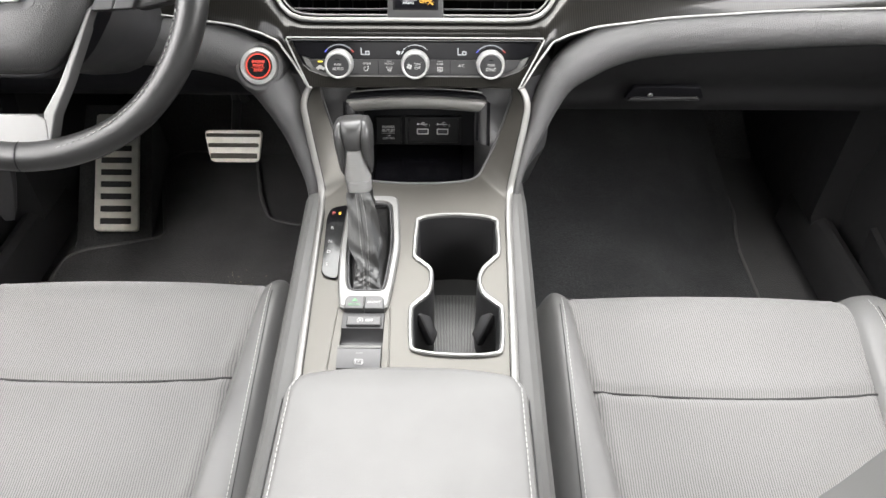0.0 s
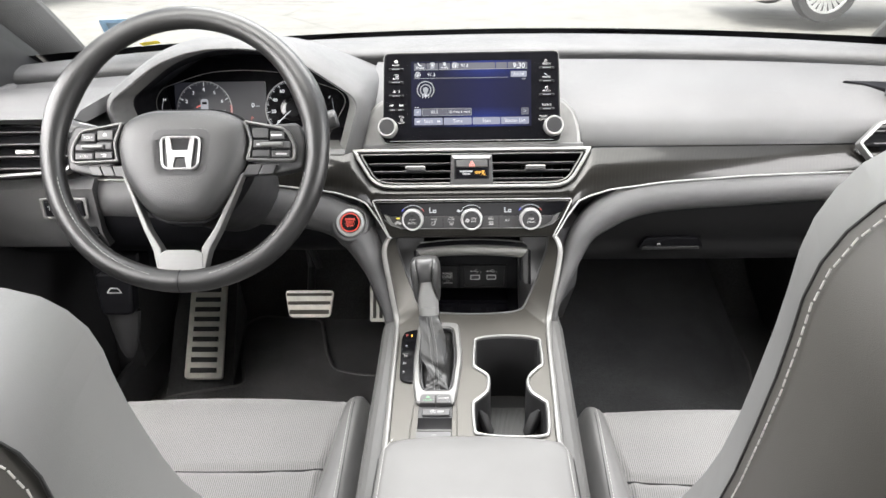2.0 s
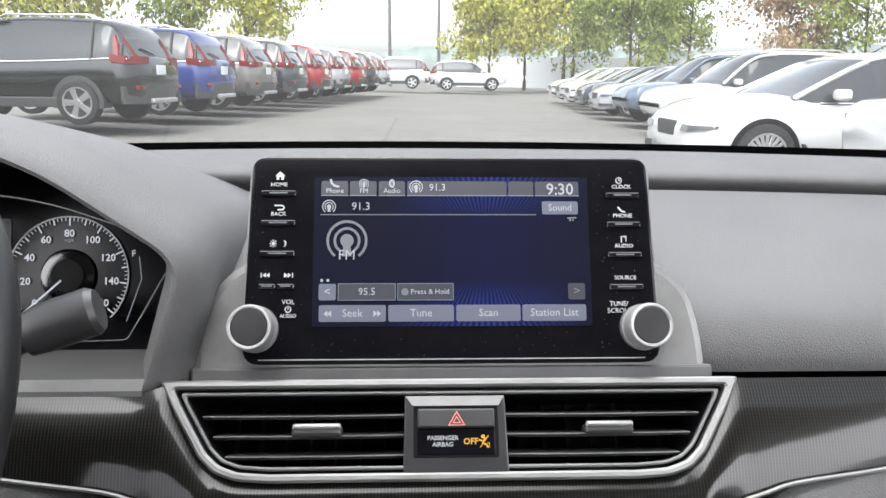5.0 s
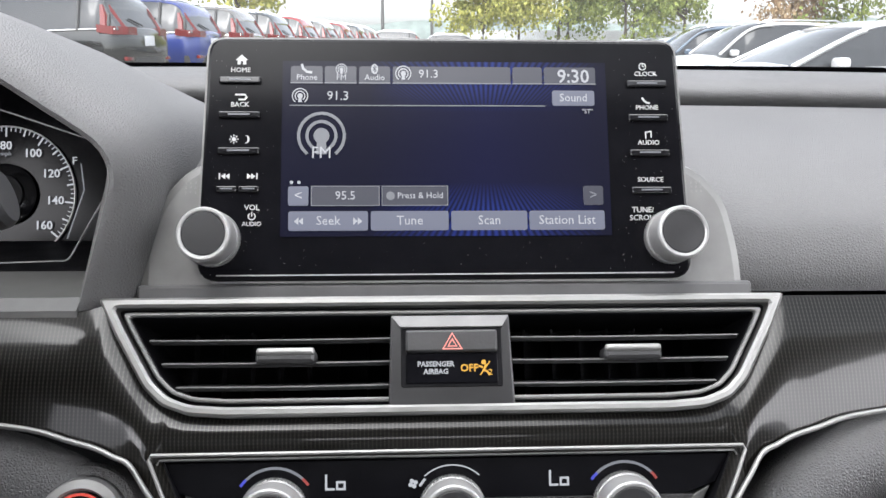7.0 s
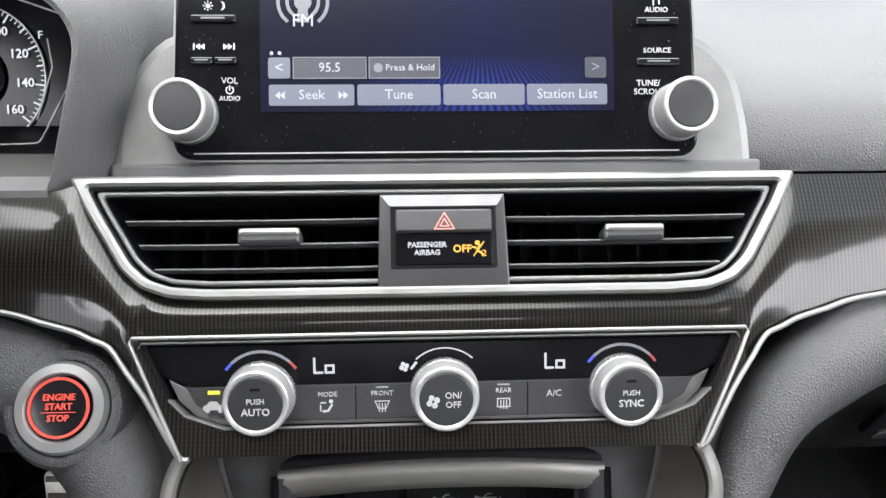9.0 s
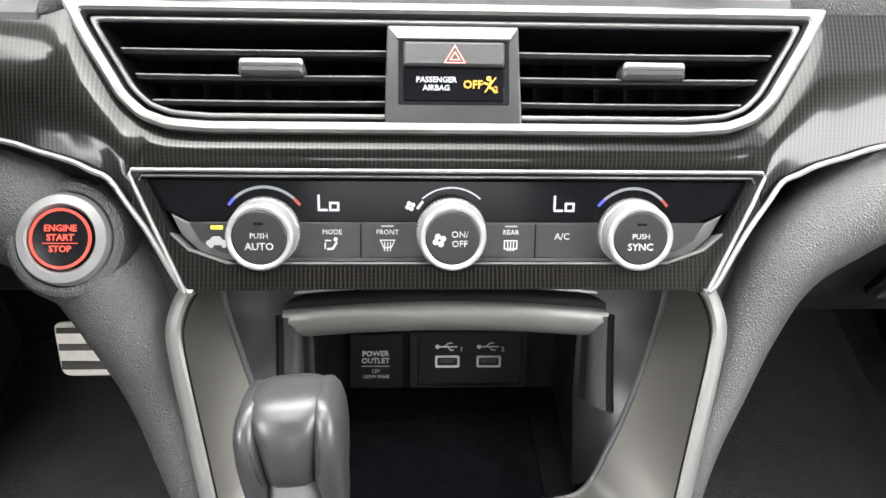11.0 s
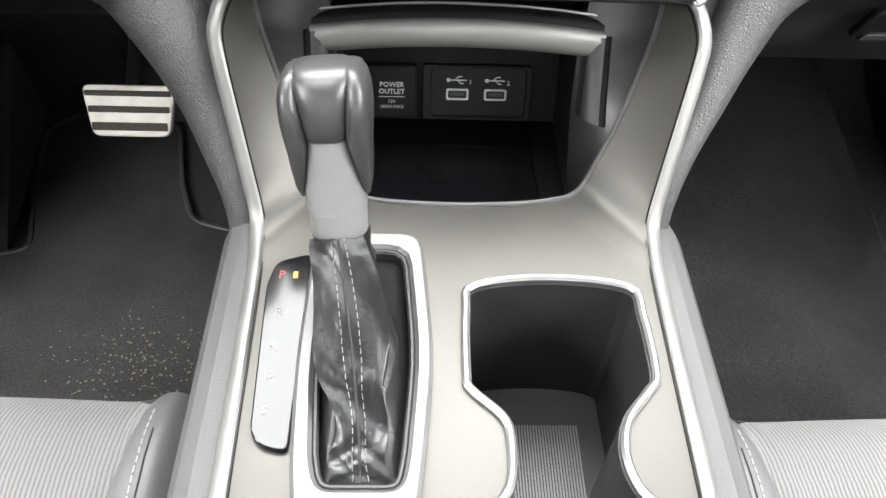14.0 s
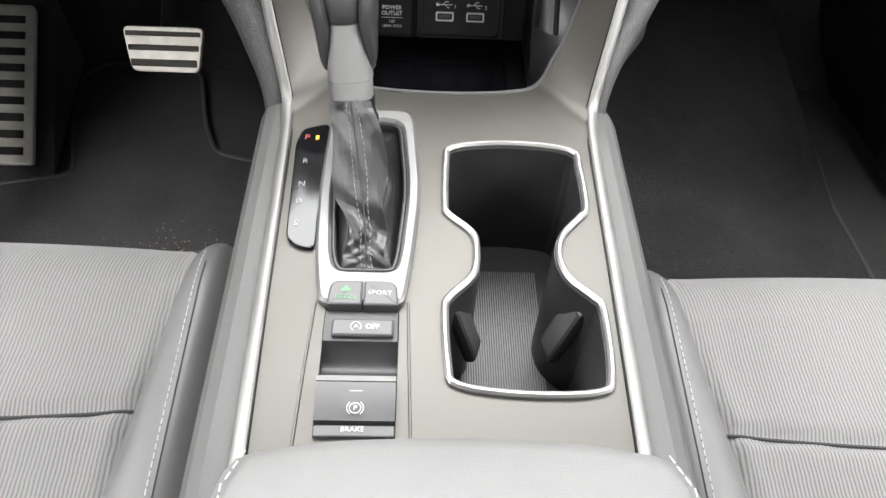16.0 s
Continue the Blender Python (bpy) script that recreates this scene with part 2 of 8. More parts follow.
SLEEVE = surface("bright_satin_sleeve", (0.25, 0.25, 0.247), 0.42, 0.45, vary=0.04, relief=0.03)
RING = surface("bright_satin_ring", (0.36, 0.36, 0.356), 0.36, 0.55, vary=0.04, relief=0.02)
KNOB_FACE = surface("dark_knob_face", (0.017, 0.017, 0.018), 0.40, relief=0.1, spec=0.35)
BADGE = surface("bright_badge_metal", (0.34, 0.34, 0.336), 0.30, 0.8, vary=0.03, relief=0.0)
STEEL = surface("brushed_steel", (0.70, 0.68, 0.62), 0.50, 0.35, vary=0.08, relief=0.08)
TAUPE = surface("taupe_satin_trim", (0.070, 0.0665, 0.059), 0.40, 0.45, vary=0.08, scale=14, relief=0.06)
WEAVE = weave_trim("checked_trim")
CLOTH = ribbed_cloth("ribbed_seat_cloth", (0.041, 0.040, 0.039), (0.174, 0.172, 0.168))
CARPET = carpet_cloth("carpet", (0.052, 0.052, 0.053), (0.096, 0.096, 0.096))
GRIP = surface("grip_silver", (0.24, 0.238, 0.228), 0.48, 0.80, vary=0.05, relief=0.03)
KNOB = grained("knob_leather", (0.036, 0.036, 0.036), 0.34, 1300, 0.16, 0.0002, spec=0.6)
RAIL = surface("satin_rail", (0.235, 0.233, 0.226), 0.46, 0.72, vary=0.05, relief=0.03)
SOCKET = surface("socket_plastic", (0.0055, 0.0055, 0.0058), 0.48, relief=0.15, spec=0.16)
WELL_WALL = surface("satin_black_trim", (0.012, 0.012, 0.0125), 0.34, relief=0.08, spec=0.45)
MAT = carpet_cloth("mat_carpet", (0.027, 0.028, 0.030), (0.078, 0.080, 0.083))
DUSTY_MAT = carpet_cloth("dusty_mat_carpet", (0.048, 0.048, 0.049), (0.135, 0.134, 0.132))
THREAD = surface("pale_thread", (0.40, 0.40, 0.385), 0.8)
THREAD_PALE = surface("white_thread", (0.55, 0.54, 0.52), 0.8)
THREAD_DARK = surface("dark_thread", (0.02, 0.02, 0.02), 0.8)
RUBBER = surface("rubber", (0.014, 0.014, 0.014), 0.6, relief=0.3)
HEADLINER = surface("headliner_cloth", (0.10, 0.10, 0.098), 0.9, relief=0.4)
INK = surface("white_print", (0.40, 0.40, 0.395), 0.6, relief=0.0)
INK_GREY = surface("grey_print", (0.30, 0.30, 0.30), 0.6, relief=0.0)
LIT = glow("lit_white", (0.85, 0.88, 0.92), 0.36)
LIT_SOFT = glow("lit_grey", (0.55, 0.58, 0.64), 0.22)
LIT_RED = glow("lit_red", (1.0, 0.08, 0.045), 0.42)
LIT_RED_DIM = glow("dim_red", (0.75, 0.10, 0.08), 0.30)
LIT_AMBER = glow("lit_amber", (1.0, 0.52, 0.03), 0.55)
LIT_YELLOW = glow("lit_yellow", (1.0, 0.82, 0.05), 0.55)
LIT_BLUE = glow("lit_blue", (0.10, 0.12, 0.9), 0.4)
KEY_TILE = glow("lit_tile", (0.33, 0.36, 0.50), 0.27)
KEY_DARK = glow("lit_dark_tile", (0.06, 0.07, 0.14), 0.20)
SCREEN = screen_image("display_image")
GREEN_INK = surface("green_print", (0.10, 0.24, 0.12), 0.6, relief=0.0)
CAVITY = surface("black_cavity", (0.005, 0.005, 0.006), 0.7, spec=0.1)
PANE = clear_glass("window_pane")
ASPHALT = asphalt("asphalt_lot")


# ---------- mesh helpers ----------
class Joined(tuple):
    """Vertices and faces that remember the pieces they were joined from."""
    pieces = ()


def join(*parts):
    V, F = [], []
    for v, f in parts:
        n = len(V)
        V.extend(v)
        F.extend([tuple(i + n for i in q) for q in f])
    vf = Joined((V, F))
    vf.pieces = parts
    return vf


def at(m, vf):
    return [tuple(m @ Vector(v)) for v in vf[0]], vf[1]


def plane_axes(o, up):
    """A frame on a face: x to the right, y along up, z out of it."""
    y = Vector(up).normalized()
    x = Vector((1, 0, 0))
    z = x.cross(y)
    return Matrix(((x.x, y.x, z.x, o[0]), (x.y, y.y, z.y, o[1]), (x.z, y.z, z.z, o[2]), (0, 0, 0, 1)))


def grid(fn, nu, nv, wrap_u=False, wrap_v=False):
    V = [tuple(fn(i / (nu if wrap_u else nu - 1), j / (nv if wrap_v else nv - 1))) for i in range(nu) for j in range(nv)]
    F = []
    for i in range(nu if wrap_u else nu - 1):
        for j in range(nv if wrap_v else nv - 1):
            a, b = i, (i + 1) % nu
            c, d = j, (j + 1) % nv
            F.append((a * nv + c, b * nv + c, b * nv + d, a * nv + d))
    return V, F


def loft(loops, cap=True):
    n = len(loops[0])
    V = [tuple(p) for l in loops for p in l]
    F = []
    for i in range(len(loops) - 1):
        for j in range(n):
            k = (j + 1) % n
            F.append((i * n + j, i * n + k, (i + 1) * n + k, (i + 1) * n + j))
    if cap:
        F.append(tuple(reversed(range(n))))
        F.append(tuple((len(loops) - 1) * n + j for j in range(n)))
    return V, F


def inset(poly, d):
    """A polygon moved inwards by d, corner by corner."""
    n = len(poly)
    area = sum(poly[i][0] * poly[(i + 1) % n][1] - poly[(i + 1) % n][0] * poly[i][1] for i in range(n))
    s = 1 if area > 0 else -1
    out = []
    for i in range(n):
        p, q, r = Vector(poly[i - 1]), Vector(poly[i]), Vector(poly[(i + 1) % n])
        a, b = (q - p).normalized(), (r - q).normalized()
        na, nb = Vector((-a.y, a.x)) * s, Vector((-b.y, b.x)) * s
        m = na + nb
        k = m.length_squared
        m = na if k < 1e-6 else m * (2 / k)
        if m.length > 2.0:
            m = m.normalized() * 2.0
        out.append((q.x + m.x * d, q.y + m.y * d))
    return out


def rounded(poly, r, n=4):
    out = []
    c = len(poly)
    for i in range(c):
        p, q, s = Vector(poly[i - 1]), Vector(poly[i]), Vector(poly[(i + 1) % c])
        rr = r[i] if isinstance(r, (list, tuple)) else r
        k = min(rr, (p - q).length * 0.49, (s - q).length * 0.49)
        a, b = q + (p - q).normalized() * k, q + (s - q).normalized() * k
        for j in range(n + 1):
            u = j / n
            e = a * (1 - u) ** 2 + q * 2 * u * (1 - u) + b * u * u
            out.append((e.x, e.y))
    return out


def prism(poly, d0, d1, bevel=0.0, m=None):
    n = len(poly)
    if sum(poly[i][0] * poly[(i + 1) % n][1] - poly[(i + 1) % n][0] * poly[i][1] for i in range(n)) < 0:
        poly = list(reversed(poly))
    if bevel:
        a, b = inset(poly, bevel * 0.3), inset(poly, bevel)
        loops = [(poly, d0), (poly, d1 - bevel), (a, d1 - bevel * 0.3), (b, d1)]
    else:
        loops = [(poly, d0), (poly, d1)]
    vf = loft([[(x, y, d) for x, y in l] for l, d in loops])
    return at(m, vf) if m else vf


def ring(outer, inner, d0, d1, bevel=0.0, m=None):
    """A frame between two outlines with the same number of corners."""
    loops = [(outer, d0), (outer, d1 - bevel)]
    if bevel:
        loops += [(inset(outer, bevel), d1), (inset(inner, -bevel), d1)]
    loops += [(inner, d1 - bevel), (inner, d0)]
    if not bevel:
        loops = [(outer, d0), (outer, d1), (inner, d1), (inner, d0)]
    vf = loft([[(x, y, d) for x, y in l] for l, d in loops], cap=False)
    n = len(outer)
    k = len(loops) - 1
    for j in range(n):
        q = (j + 1) % n
        vf[1].append((k * n + j, k * n + q, q, j))
    return at(m, vf) if m else vf


def plate(outer, holes, d0, d1, m=None):
    """A plate with openings that go through it."""
    from mathutils.geometry import tessellate_polygon
    loops = [outer] + list(holes)
    flat = [p for l in loops for p in l]
    tris = tessellate_polygon([[Vector((x, y, 0)) for x, y in l] for l in loops])
    n = len(flat)
    V = [(x, y, d1) for x, y in flat] + [(x, y, d0) for x, y in flat]
    F = [tuple(q) for q in tris] + [tuple(i + n for i in reversed(q)) for q in tris]
    k = 0
    for l in loops:
        c = len(l)
        for j in range(c):
            a, b = k + j, k + (j + 1) % c
            F.append((a, b, b + n, a + n))
        k += c
    return at(m, (V, F)) if m else (V, F)


def circle(r, n=32, cx=0.0, cy=0.0, a0=0.0):
    return [(cx + r * math.cos(a0 + 2 * math.pi * i / n), cy + r * math.sin(a0 + 2 * math.pi * i / n)) for i in range(n)]


def rect(x0, y0, x1, y1, r=0.0, n=3):
    p = [(x0, y0), (x1, y0), (x1, y1), (x0, y1)]
    return rounded(p, r, n) if r else p


def lathe(profile, n=32, m=None):
    vf = loft([[(r * math.cos(2 * math.pi * i / n), r * math.sin(2 * math.pi * i / n), z) for i in range(n)] for r, z in profile])
    return at(m, vf) if m else vf


def smooth_path(pts, n=6, closed=False):
    P = [Vector(p) for p in pts]
    c = len(P)
    out = []
    for i in range(c if closed else c - 1):
        p0 = P[i - 1] if (closed or i > 0) else P[0]
        p1, p2 = P[i], P[(i + 1) % c]
        p3 = P[(i + 2) % c] if (closed or i + 2 < c) else P[-1]
        for j in range(n):
            u = j / n
            out.append(0.5 * ((2 * p1) + (p2 - p0) * u + (2 * p0 - 5 * p1 + 4 * p2 - p3) * u * u + (3 * p1 - p0 - 3 * p2 + p3) * u ** 3))
    if not closed:
        out.append(P[-1])
    return out


def tube(path, radius, n=12, up=(0, 0, 1), closed=False, flat=1.0):
    """A rod along a path; radius may be a function of 0..1; flat squeezes it across up."""
    P = [Vector(p) for p in path]
    c = len(P)
    loops = []
    for i, p in enumerate(P):
        a = P[i - 1] if (closed or i > 0) else P[0]
        b = P[(i + 1) % c] if (closed or i + 1 < c) else P[-1]
        d = (b - a).normalized()
        s = d.cross(Vector(up))
        s = s.normalized() if s.length > 1e-5 else Vector((1, 0, 0))
        w = s.cross(d).normalized()
        r = radius(i / max(1, c - 1)) if callable(radius) else radius
        loops.append([p + s * (r * math.cos(2 * math.pi * k / n)) + w * (r * flat * math.sin(2 * math.pi * k / n)) for k in range(n)])
    if closed:
        loops.append(loops[0])
    return loft(loops, cap=not closed)


def box(x0, y0, z0, x1, y1, z1, bevel=0.0, m=None):
    if bevel:
        p = rounded([(x0, y0), (x1, y0), (x1, y1), (x0, y1)], bevel, 2)
        a = inset(p, bevel * 0.4)
        b = inset(p, bevel)
        vf = loft([[(x, y, d) for x, y in l] for l, d in ((b, z0), (a, z0 + bevel * 0.4), (p, z0 + bevel), (p, z1 - bevel), (a, z1 - bevel * 0.4), (b, z1))])
    else:
        vf = prism([(x0, y0), (x1, y0), (x1, y1), (x0, y1)], z0, z1)
    return at(m, vf) if m else vf


ORIGIN = {}


def make_mesh(name, vf, mat, sharp=35):
    me = bpy.data.meshes.new(name)
    me.from_pydata([tuple(v) for v in vf[0]], [], vf[1])
    bm = bmesh.new()
    bm.from_mesh(me)
    bmesh.ops.remove_doubles(bm, verts=bm.verts, dist=1e-6)
    bmesh.ops.recalc_face_normals(bm, faces=bm.faces)
    bm.to_mesh(me)
    bm.free()
    me.materials.append(mat)
    me.shade_smooth()
    me.set_sharp_from_angle(angle=radians(sharp))
    return me


def thing(name, base, label, category, group="", kind=""):
    """An empty at a thing's base, to carry its parts."""
    ob = new(name)
    ob.location = base
    ob.empty_display_size = 0.05
    ORIGIN[ob.name] = Vector(base)
    return tagged(ob, label, category, group, kind)


SINGLY = ("print", "off_print", "temperature_print", "tick", "mat_rib", "spoke", "grille_slot", "page_dot", "gauge_arc")


def part(name, vf, mat, parent, label="", sharp=22):
    if name in SINGLY and isinstance(vf, Joined) and len(vf.pieces) > 1:
        for piece in vf.pieces:
            ob = part(name, piece, mat, parent, label, sharp)
        return ob
    o = ORIGIN[parent.name]
    me = make_mesh(name, ([tuple(Vector(v) - o) for v in vf[0]], vf[1]), mat, sharp)
    ob = new(name, me)
    ob.parent = parent
    ORIGIN[ob.name] = o
    return tagged(ob, label, kind="stuff" if "stitch" in name or name == "knurl" else "")


def solid(name, vf, mat, label, category, group="", kind="", sharp=35):
    """A thing of one mesh."""
    V = [Vector(v) for v in vf[0]]
    lo = Vector([min(v[i] for v in V) for i in range(3)])
    hi = Vector([max(v[i] for v in V) for i in range(3)])
    o = Vector(((lo.x + hi.x) / 2, (lo.y + hi.y) / 2, lo.z))
    ob = new(name, make_mesh(name, ([tuple(v - o) for v in V], vf[1]), mat, sharp))
    ob.location = o
    ORIGIN[ob.name] = o
    return tagged(ob, label, category, group, kind)


def letters(body, size, m, align="CENTER", depth=0.0002, wide=1.0, bold=0.0):
    """Printed writing as a thin mesh on the frame m."""
    cu = bpy.data.curves.new("writing", "FONT")
    cu.body, cu.size, cu.align_x, cu.align_y = body, size, align, "CENTER"
    cu.resolution_u, cu.extrude, cu.offset = 2, depth, bold
    ob = bpy.data.objects.new("writing", cu)
    me = ob.to_mesh()
    vf = ([tuple(m @ Vector((v.co.x * wide, v.co.y, v.co.z))) for v in me.vertices], [tuple(p.vertices) for p in me.polygons])
    ob.to_mesh_clear()
    bpy.data.objects.remove(ob)
    bpy.data.curves.remove(cu)
    return vf


def shift(m, x, y, z=0.0):
    return m @ Matrix.Translation((x, y, z))


def stroke(m, pts, w, z=0.0, t=0.0003, closed=False):
    """A flat printed line in one piece, mitred at its corners."""
    P = [Vector(p) for p in pts]
    c = len(P)
    loops = []
    for i, p in enumerate(P):
        d1 = (p - P[i - 1]) if (closed or i > 0) else (P[1] - p)
        d2 = (P[(i + 1) % c] - p) if (closed or i + 1 < c) else d1
        d1, d2 = d1.normalized(), d2.normalized()
        n = Vector((-d1.y - d2.y, d1.x + d2.x))
        n = n.normalized() if n.length > 1e-4 else Vector((-d1.y, d1.x))
        n *= w / 2 * min(1.5, 1 / max(0.5, n.dot(Vector((-d1.y, d1.x)))))
        e = Vector((0, 0)) if closed or 0 < i < c - 1 else d1 * (w * 0.3 * (-1 if i == 0 else 1))
        q = p + e
        loops.append([(q.x - n.x, q.y - n.y, z), (q.x + n.x, q.y + n.y, z), (q.x + n.x, q.y + n.y, z + t), (q.x - n.x, q.y - n.y, z + t)])
    if closed:
        loops.append(loops[0])
    return at(m, loft(loops, cap=not closed))


def stitches(path, step, length, r, up=(0, 0, 1)):
    """Short thread dashes along a seam."""
    P = [Vector(p) for p in path]
    out, left = [], 0.0
    for a, b in zip(P, P[1:]):
        L = (b - a).length
        d = (b - a).normalized()
        s = left
        while s < L:
            p = a + d * s
            out.append(tube([p, p + d * length], r, 5, up))
            s += step
        left = s - L
    return join(*out)


def mirror(vf):
    return [(-v[0], v[1], v[2]) for v in vf[0]], [tuple(reversed(f)) for f in vf[1]]


FACE = plane_axes((0, 0.885, 0.868), (0, 0.53, 0.848))
PANEL = plane_axes((0.0005, 0.929, 0.9355), (0, 0.38, 0.925)) @ Matrix.Diagonal((1.022, 1.040, 1, 1))
TOP = plane_axes((0, 0.60, 0.648), (0, 0.993, 0.119))
WHEEL = plane_axes((-0.368, 0.7319, 0.9585), (0, 0.469, 0.883)) @ Matrix.Scale(1.05, 4)
# ---------- the car's shell ----------
def floor_height(y):
    return 0.300 + max(0.0, y - 1.475) ** 1.2 * 2.2


solid("floor", join(
    grid(lambda u, v: (-0.78 + 1.56 * u, -1.5 + 3.12 * v, floor_height(-1.5 + 3.12 * v)), 12, 60),
    box(-0.78, -1.5, 0.20, 0.78, 1.60, 0.29)), CARPET, "black carpeted floor of the car, worn and dusty", "floor", kind="structure")
solid("firewall", box(-0.80, 1.63, 0.20, 0.80, 1.68, 0.88), CARPET, "dark carpeted firewall below the dashboard", "wall", kind="structure")
solid("tunnel", loft([[(-0.125, y, 0.29), (0.125, y, 0.29), (0.112, y, 0.50 + h), (0.09, y, 0.54 + h), (-0.09, y, 0.54 + h), (-0.112, y, 0.50 + h)]
                      for y, h in ((-0.9, 0.0), (0.2, 0.0), (0.8, 0.0), (0.98, 0.02), (1.62, 0.10))]), CARPET,
      "carpeted centre tunnel under the console", "floor", kind="structure")

for s, n in ((-1, "door_1"), (1, "door_2")):
    d = thing(n, (s * 0.78, 0.3, 0.28), "black front door panel with a padded armrest", "door", kind="structure")
    part("panel", loft([[(s * x, y, z) for x, z in ((0.80, 0.26), (0.735, 0.28), (0.728, 0.48), (0.742, 0.52), (0.748, 0.86), (0.765, 0.955), (0.80, 0.965))]
                        for y in (-0.55, 0.0, 0.6, 0.95, 1.12)]), PLASTIC, d)
    part("armrest", loft([[(s * (0.75 - w * math.cos(a)), y, 0.70 + 0.035 * math.sin(a)) for a in [math.pi * k / 6 - math.pi / 2 for k in range(7)]]
                          for y, w in ((-0.4, 0.01), (-0.3, 0.055), (0.3, 0.06), (0.62, 0.045), (0.75, 0.01))]), PAD, d)
    part("map_pocket", loft([[(s * (0.735 - w), y, 0.31), (s * (0.735 - w - 0.01), y, 0.45), (s * (0.735 - w), y, 0.452), (s * 0.735, y, 0.31)]
                             for y, w in ((0.0, 0.006), (0.2, 0.025), (0.85, 0.028), (1.02, 0.006))]), PLASTIC, d)
    part("window_ledge", box(min(s * 0.75, s * 0.80), -0.55, 0.955, max(s * 0.75, s * 0.80), 1.05, 0.985, 0.008), PAD, d)
    q = thing("kick_panel", (s * 0.74, 1.3, 0.30), "smooth dark plastic kick panel beside the footwell", "trim", kind="structure")
    part("panel", loft([[(s * x, y, z) for x, z in ((0.78, 0.28), (0.70, 0.29), (0.675, 0.40), (0.69, 0.60), (0.73, 0.90), (0.78, 0.90))]
                        for y in (1.12, 1.25, 1.45, 1.63)]), PLASTIC, q)
    part("sill", loft([[(s * (0.70 + 0.035 * math.cos(a)), y, 0.32 + 0.075 * math.sin(a)) for a in [math.pi * k / 8 for k in range(9)]]
                       for y in (-0.5, 0.4, 0.9, 1.05, 1.22)]), PLASTIC, q)
    p = thing("windshield_pillar", (s * 0.78, 1.30, 0.97), "charcoal padded pillar beside the windshield", "pillar", kind="structure")
    part("cover", tube(smooth_path([(s * 0.815, 1.36, 0.93), (s * 0.785, 1.20, 1.03), (s * 0.735, 0.93, 1.18), (s * 0.665, 0.60, 1.33), (s * 0.62, 0.42, 1.40)], 5),
                       lambda u: 0.055 - 0.012 * u, 14, (s * 0.6, 0.4, 0.6), flat=0.62), PILLAR_PAD, p)
    part("corner_panel", loft([[(s * x, y, z) for x, y, z in ((0.765, 0.90, 0.965), (0.77, 1.20, 0.985), (0.745, 0.93, 1.15))],
                               [(s * x, y, z) for x, y, z in ((0.80, 0.90, 0.965), (0.805, 1.20, 0.985), (0.78, 0.93, 1.15))]]), PLASTIC, p)
    solid("door_pillar", loft([[(s * 0.80, y0, z), (s * 0.765, y0, z), (s * 0.765, y1, z), (s * 0.80, y1, z)] for y0, y1, z in ((-0.56, -0.70, 0.26), (-0.56, -0.68, 1.0), (-0.60, -0.70, 1.40))]),
          GREY_PLASTIC, "grey pillar behind the front door", "pillar", kind="structure")
    solid("rear_side_wall", box(min(s * 0.78, s * 0.81), -1.52, 0.26, max(s * 0.78, s * 0.81), -0.70, 0.98), PLASTIC, "dark rear door panel", "wall", kind="structure")
    solid("roof_rail", tube([(s * 0.66, 0.50, 1.385), (s * 0.71, 0.0, 1.41), (s * 0.70, -0.8, 1.41), (s * 0.66, -1.5, 1.36)], 0.05, 10), HEADLINER,
          "dark padded roof rail above the door", "trim", kind="structure")

solid("ceiling", plate([(-0.68, -1.5), (0.68, -1.5), (0.71, 0.0), (0.64, 0.48), (-0.64, 0.48), (-0.71, 0.0)], [], 1.405, 1.435),
      HEADLINER, "dark grey cloth headliner", "ceiling", kind="structure")
solid("rear_wall", plate([(-0.80, 0.26), (0.80, 0.26), (0.78, 1.0), (0.66, 1.42), (-0.66, 1.42), (-0.78, 1.0)], [[(-0.62, 1.0), (0.62, 1.0), (0.54, 1.36), (-0.54, 1.36)]], -0.03, 0.0,
                         plane_axes((0, -1.53, 0), (0, 0, 1))), PLASTIC, "dark wall behind the seats with the rear window opening", "wall", kind="structure")


def shield(u, v):
    x = -0.80 + 1.60 * u
    y = 1.415 - 0.90 * v
    k = 1 - 0.16 * v
    return (x * k, y - 0.32 * x * x * (1 - 0.5 * v), 0.985 + 0.415 * v - 0.03 * x * x)


wind = thing("window_1", (0, 1.35, 0.98), "clear raked windshield with a black edge band", "window", kind="structure")
pane = part("pane", grid(shield, 24, 12), PANE, wind)
pane.visible_shadow = False
part("edge_band", grid(lambda u, v: tuple(Vector(shield(u, (0.081 + 0.05 * (2 * u - 1) ** 2) * v)) + Vector((0, -0.004, -0.003))), 24, 3), GLOSS, wind, "black edge band")

hood = thing("hood", (0, 1.9, 0.8), "glossy black car hood beyond the windshield", "car hood")


def hood_at(u, v):
    x = -0.80 + 1.6 * u
    y = 1.43 + 1.05 * v - 0.31 * x * x
    ridge = 0.018 * math.exp(-((abs(x) - 0.42) / 0.12) ** 2)
    return (x, y, 0.955 + ridge - 0.035 * v - 0.13 * v ** 3 - 0.10 * x * x * (0.4 + v))


BLACK_PAINT = surface("black_car_paint", (0.008, 0.008, 0.009), 0.14, relief=0.0, coat=1.0)
part("panel", grid(hood_at, 25, 16), BLACK_PAINT, hood)
part("cowl", grid(lambda u, v: (-0.78 + 1.56 * u, 1.36 + 0.08 * v - 0.32 * (-0.78 + 1.56 * u) ** 2, 0.965 - 0.01 * v - 0.03 * (1.56 * u - 0.78) ** 2), 18, 3), PLASTIC_DEEP, hood)
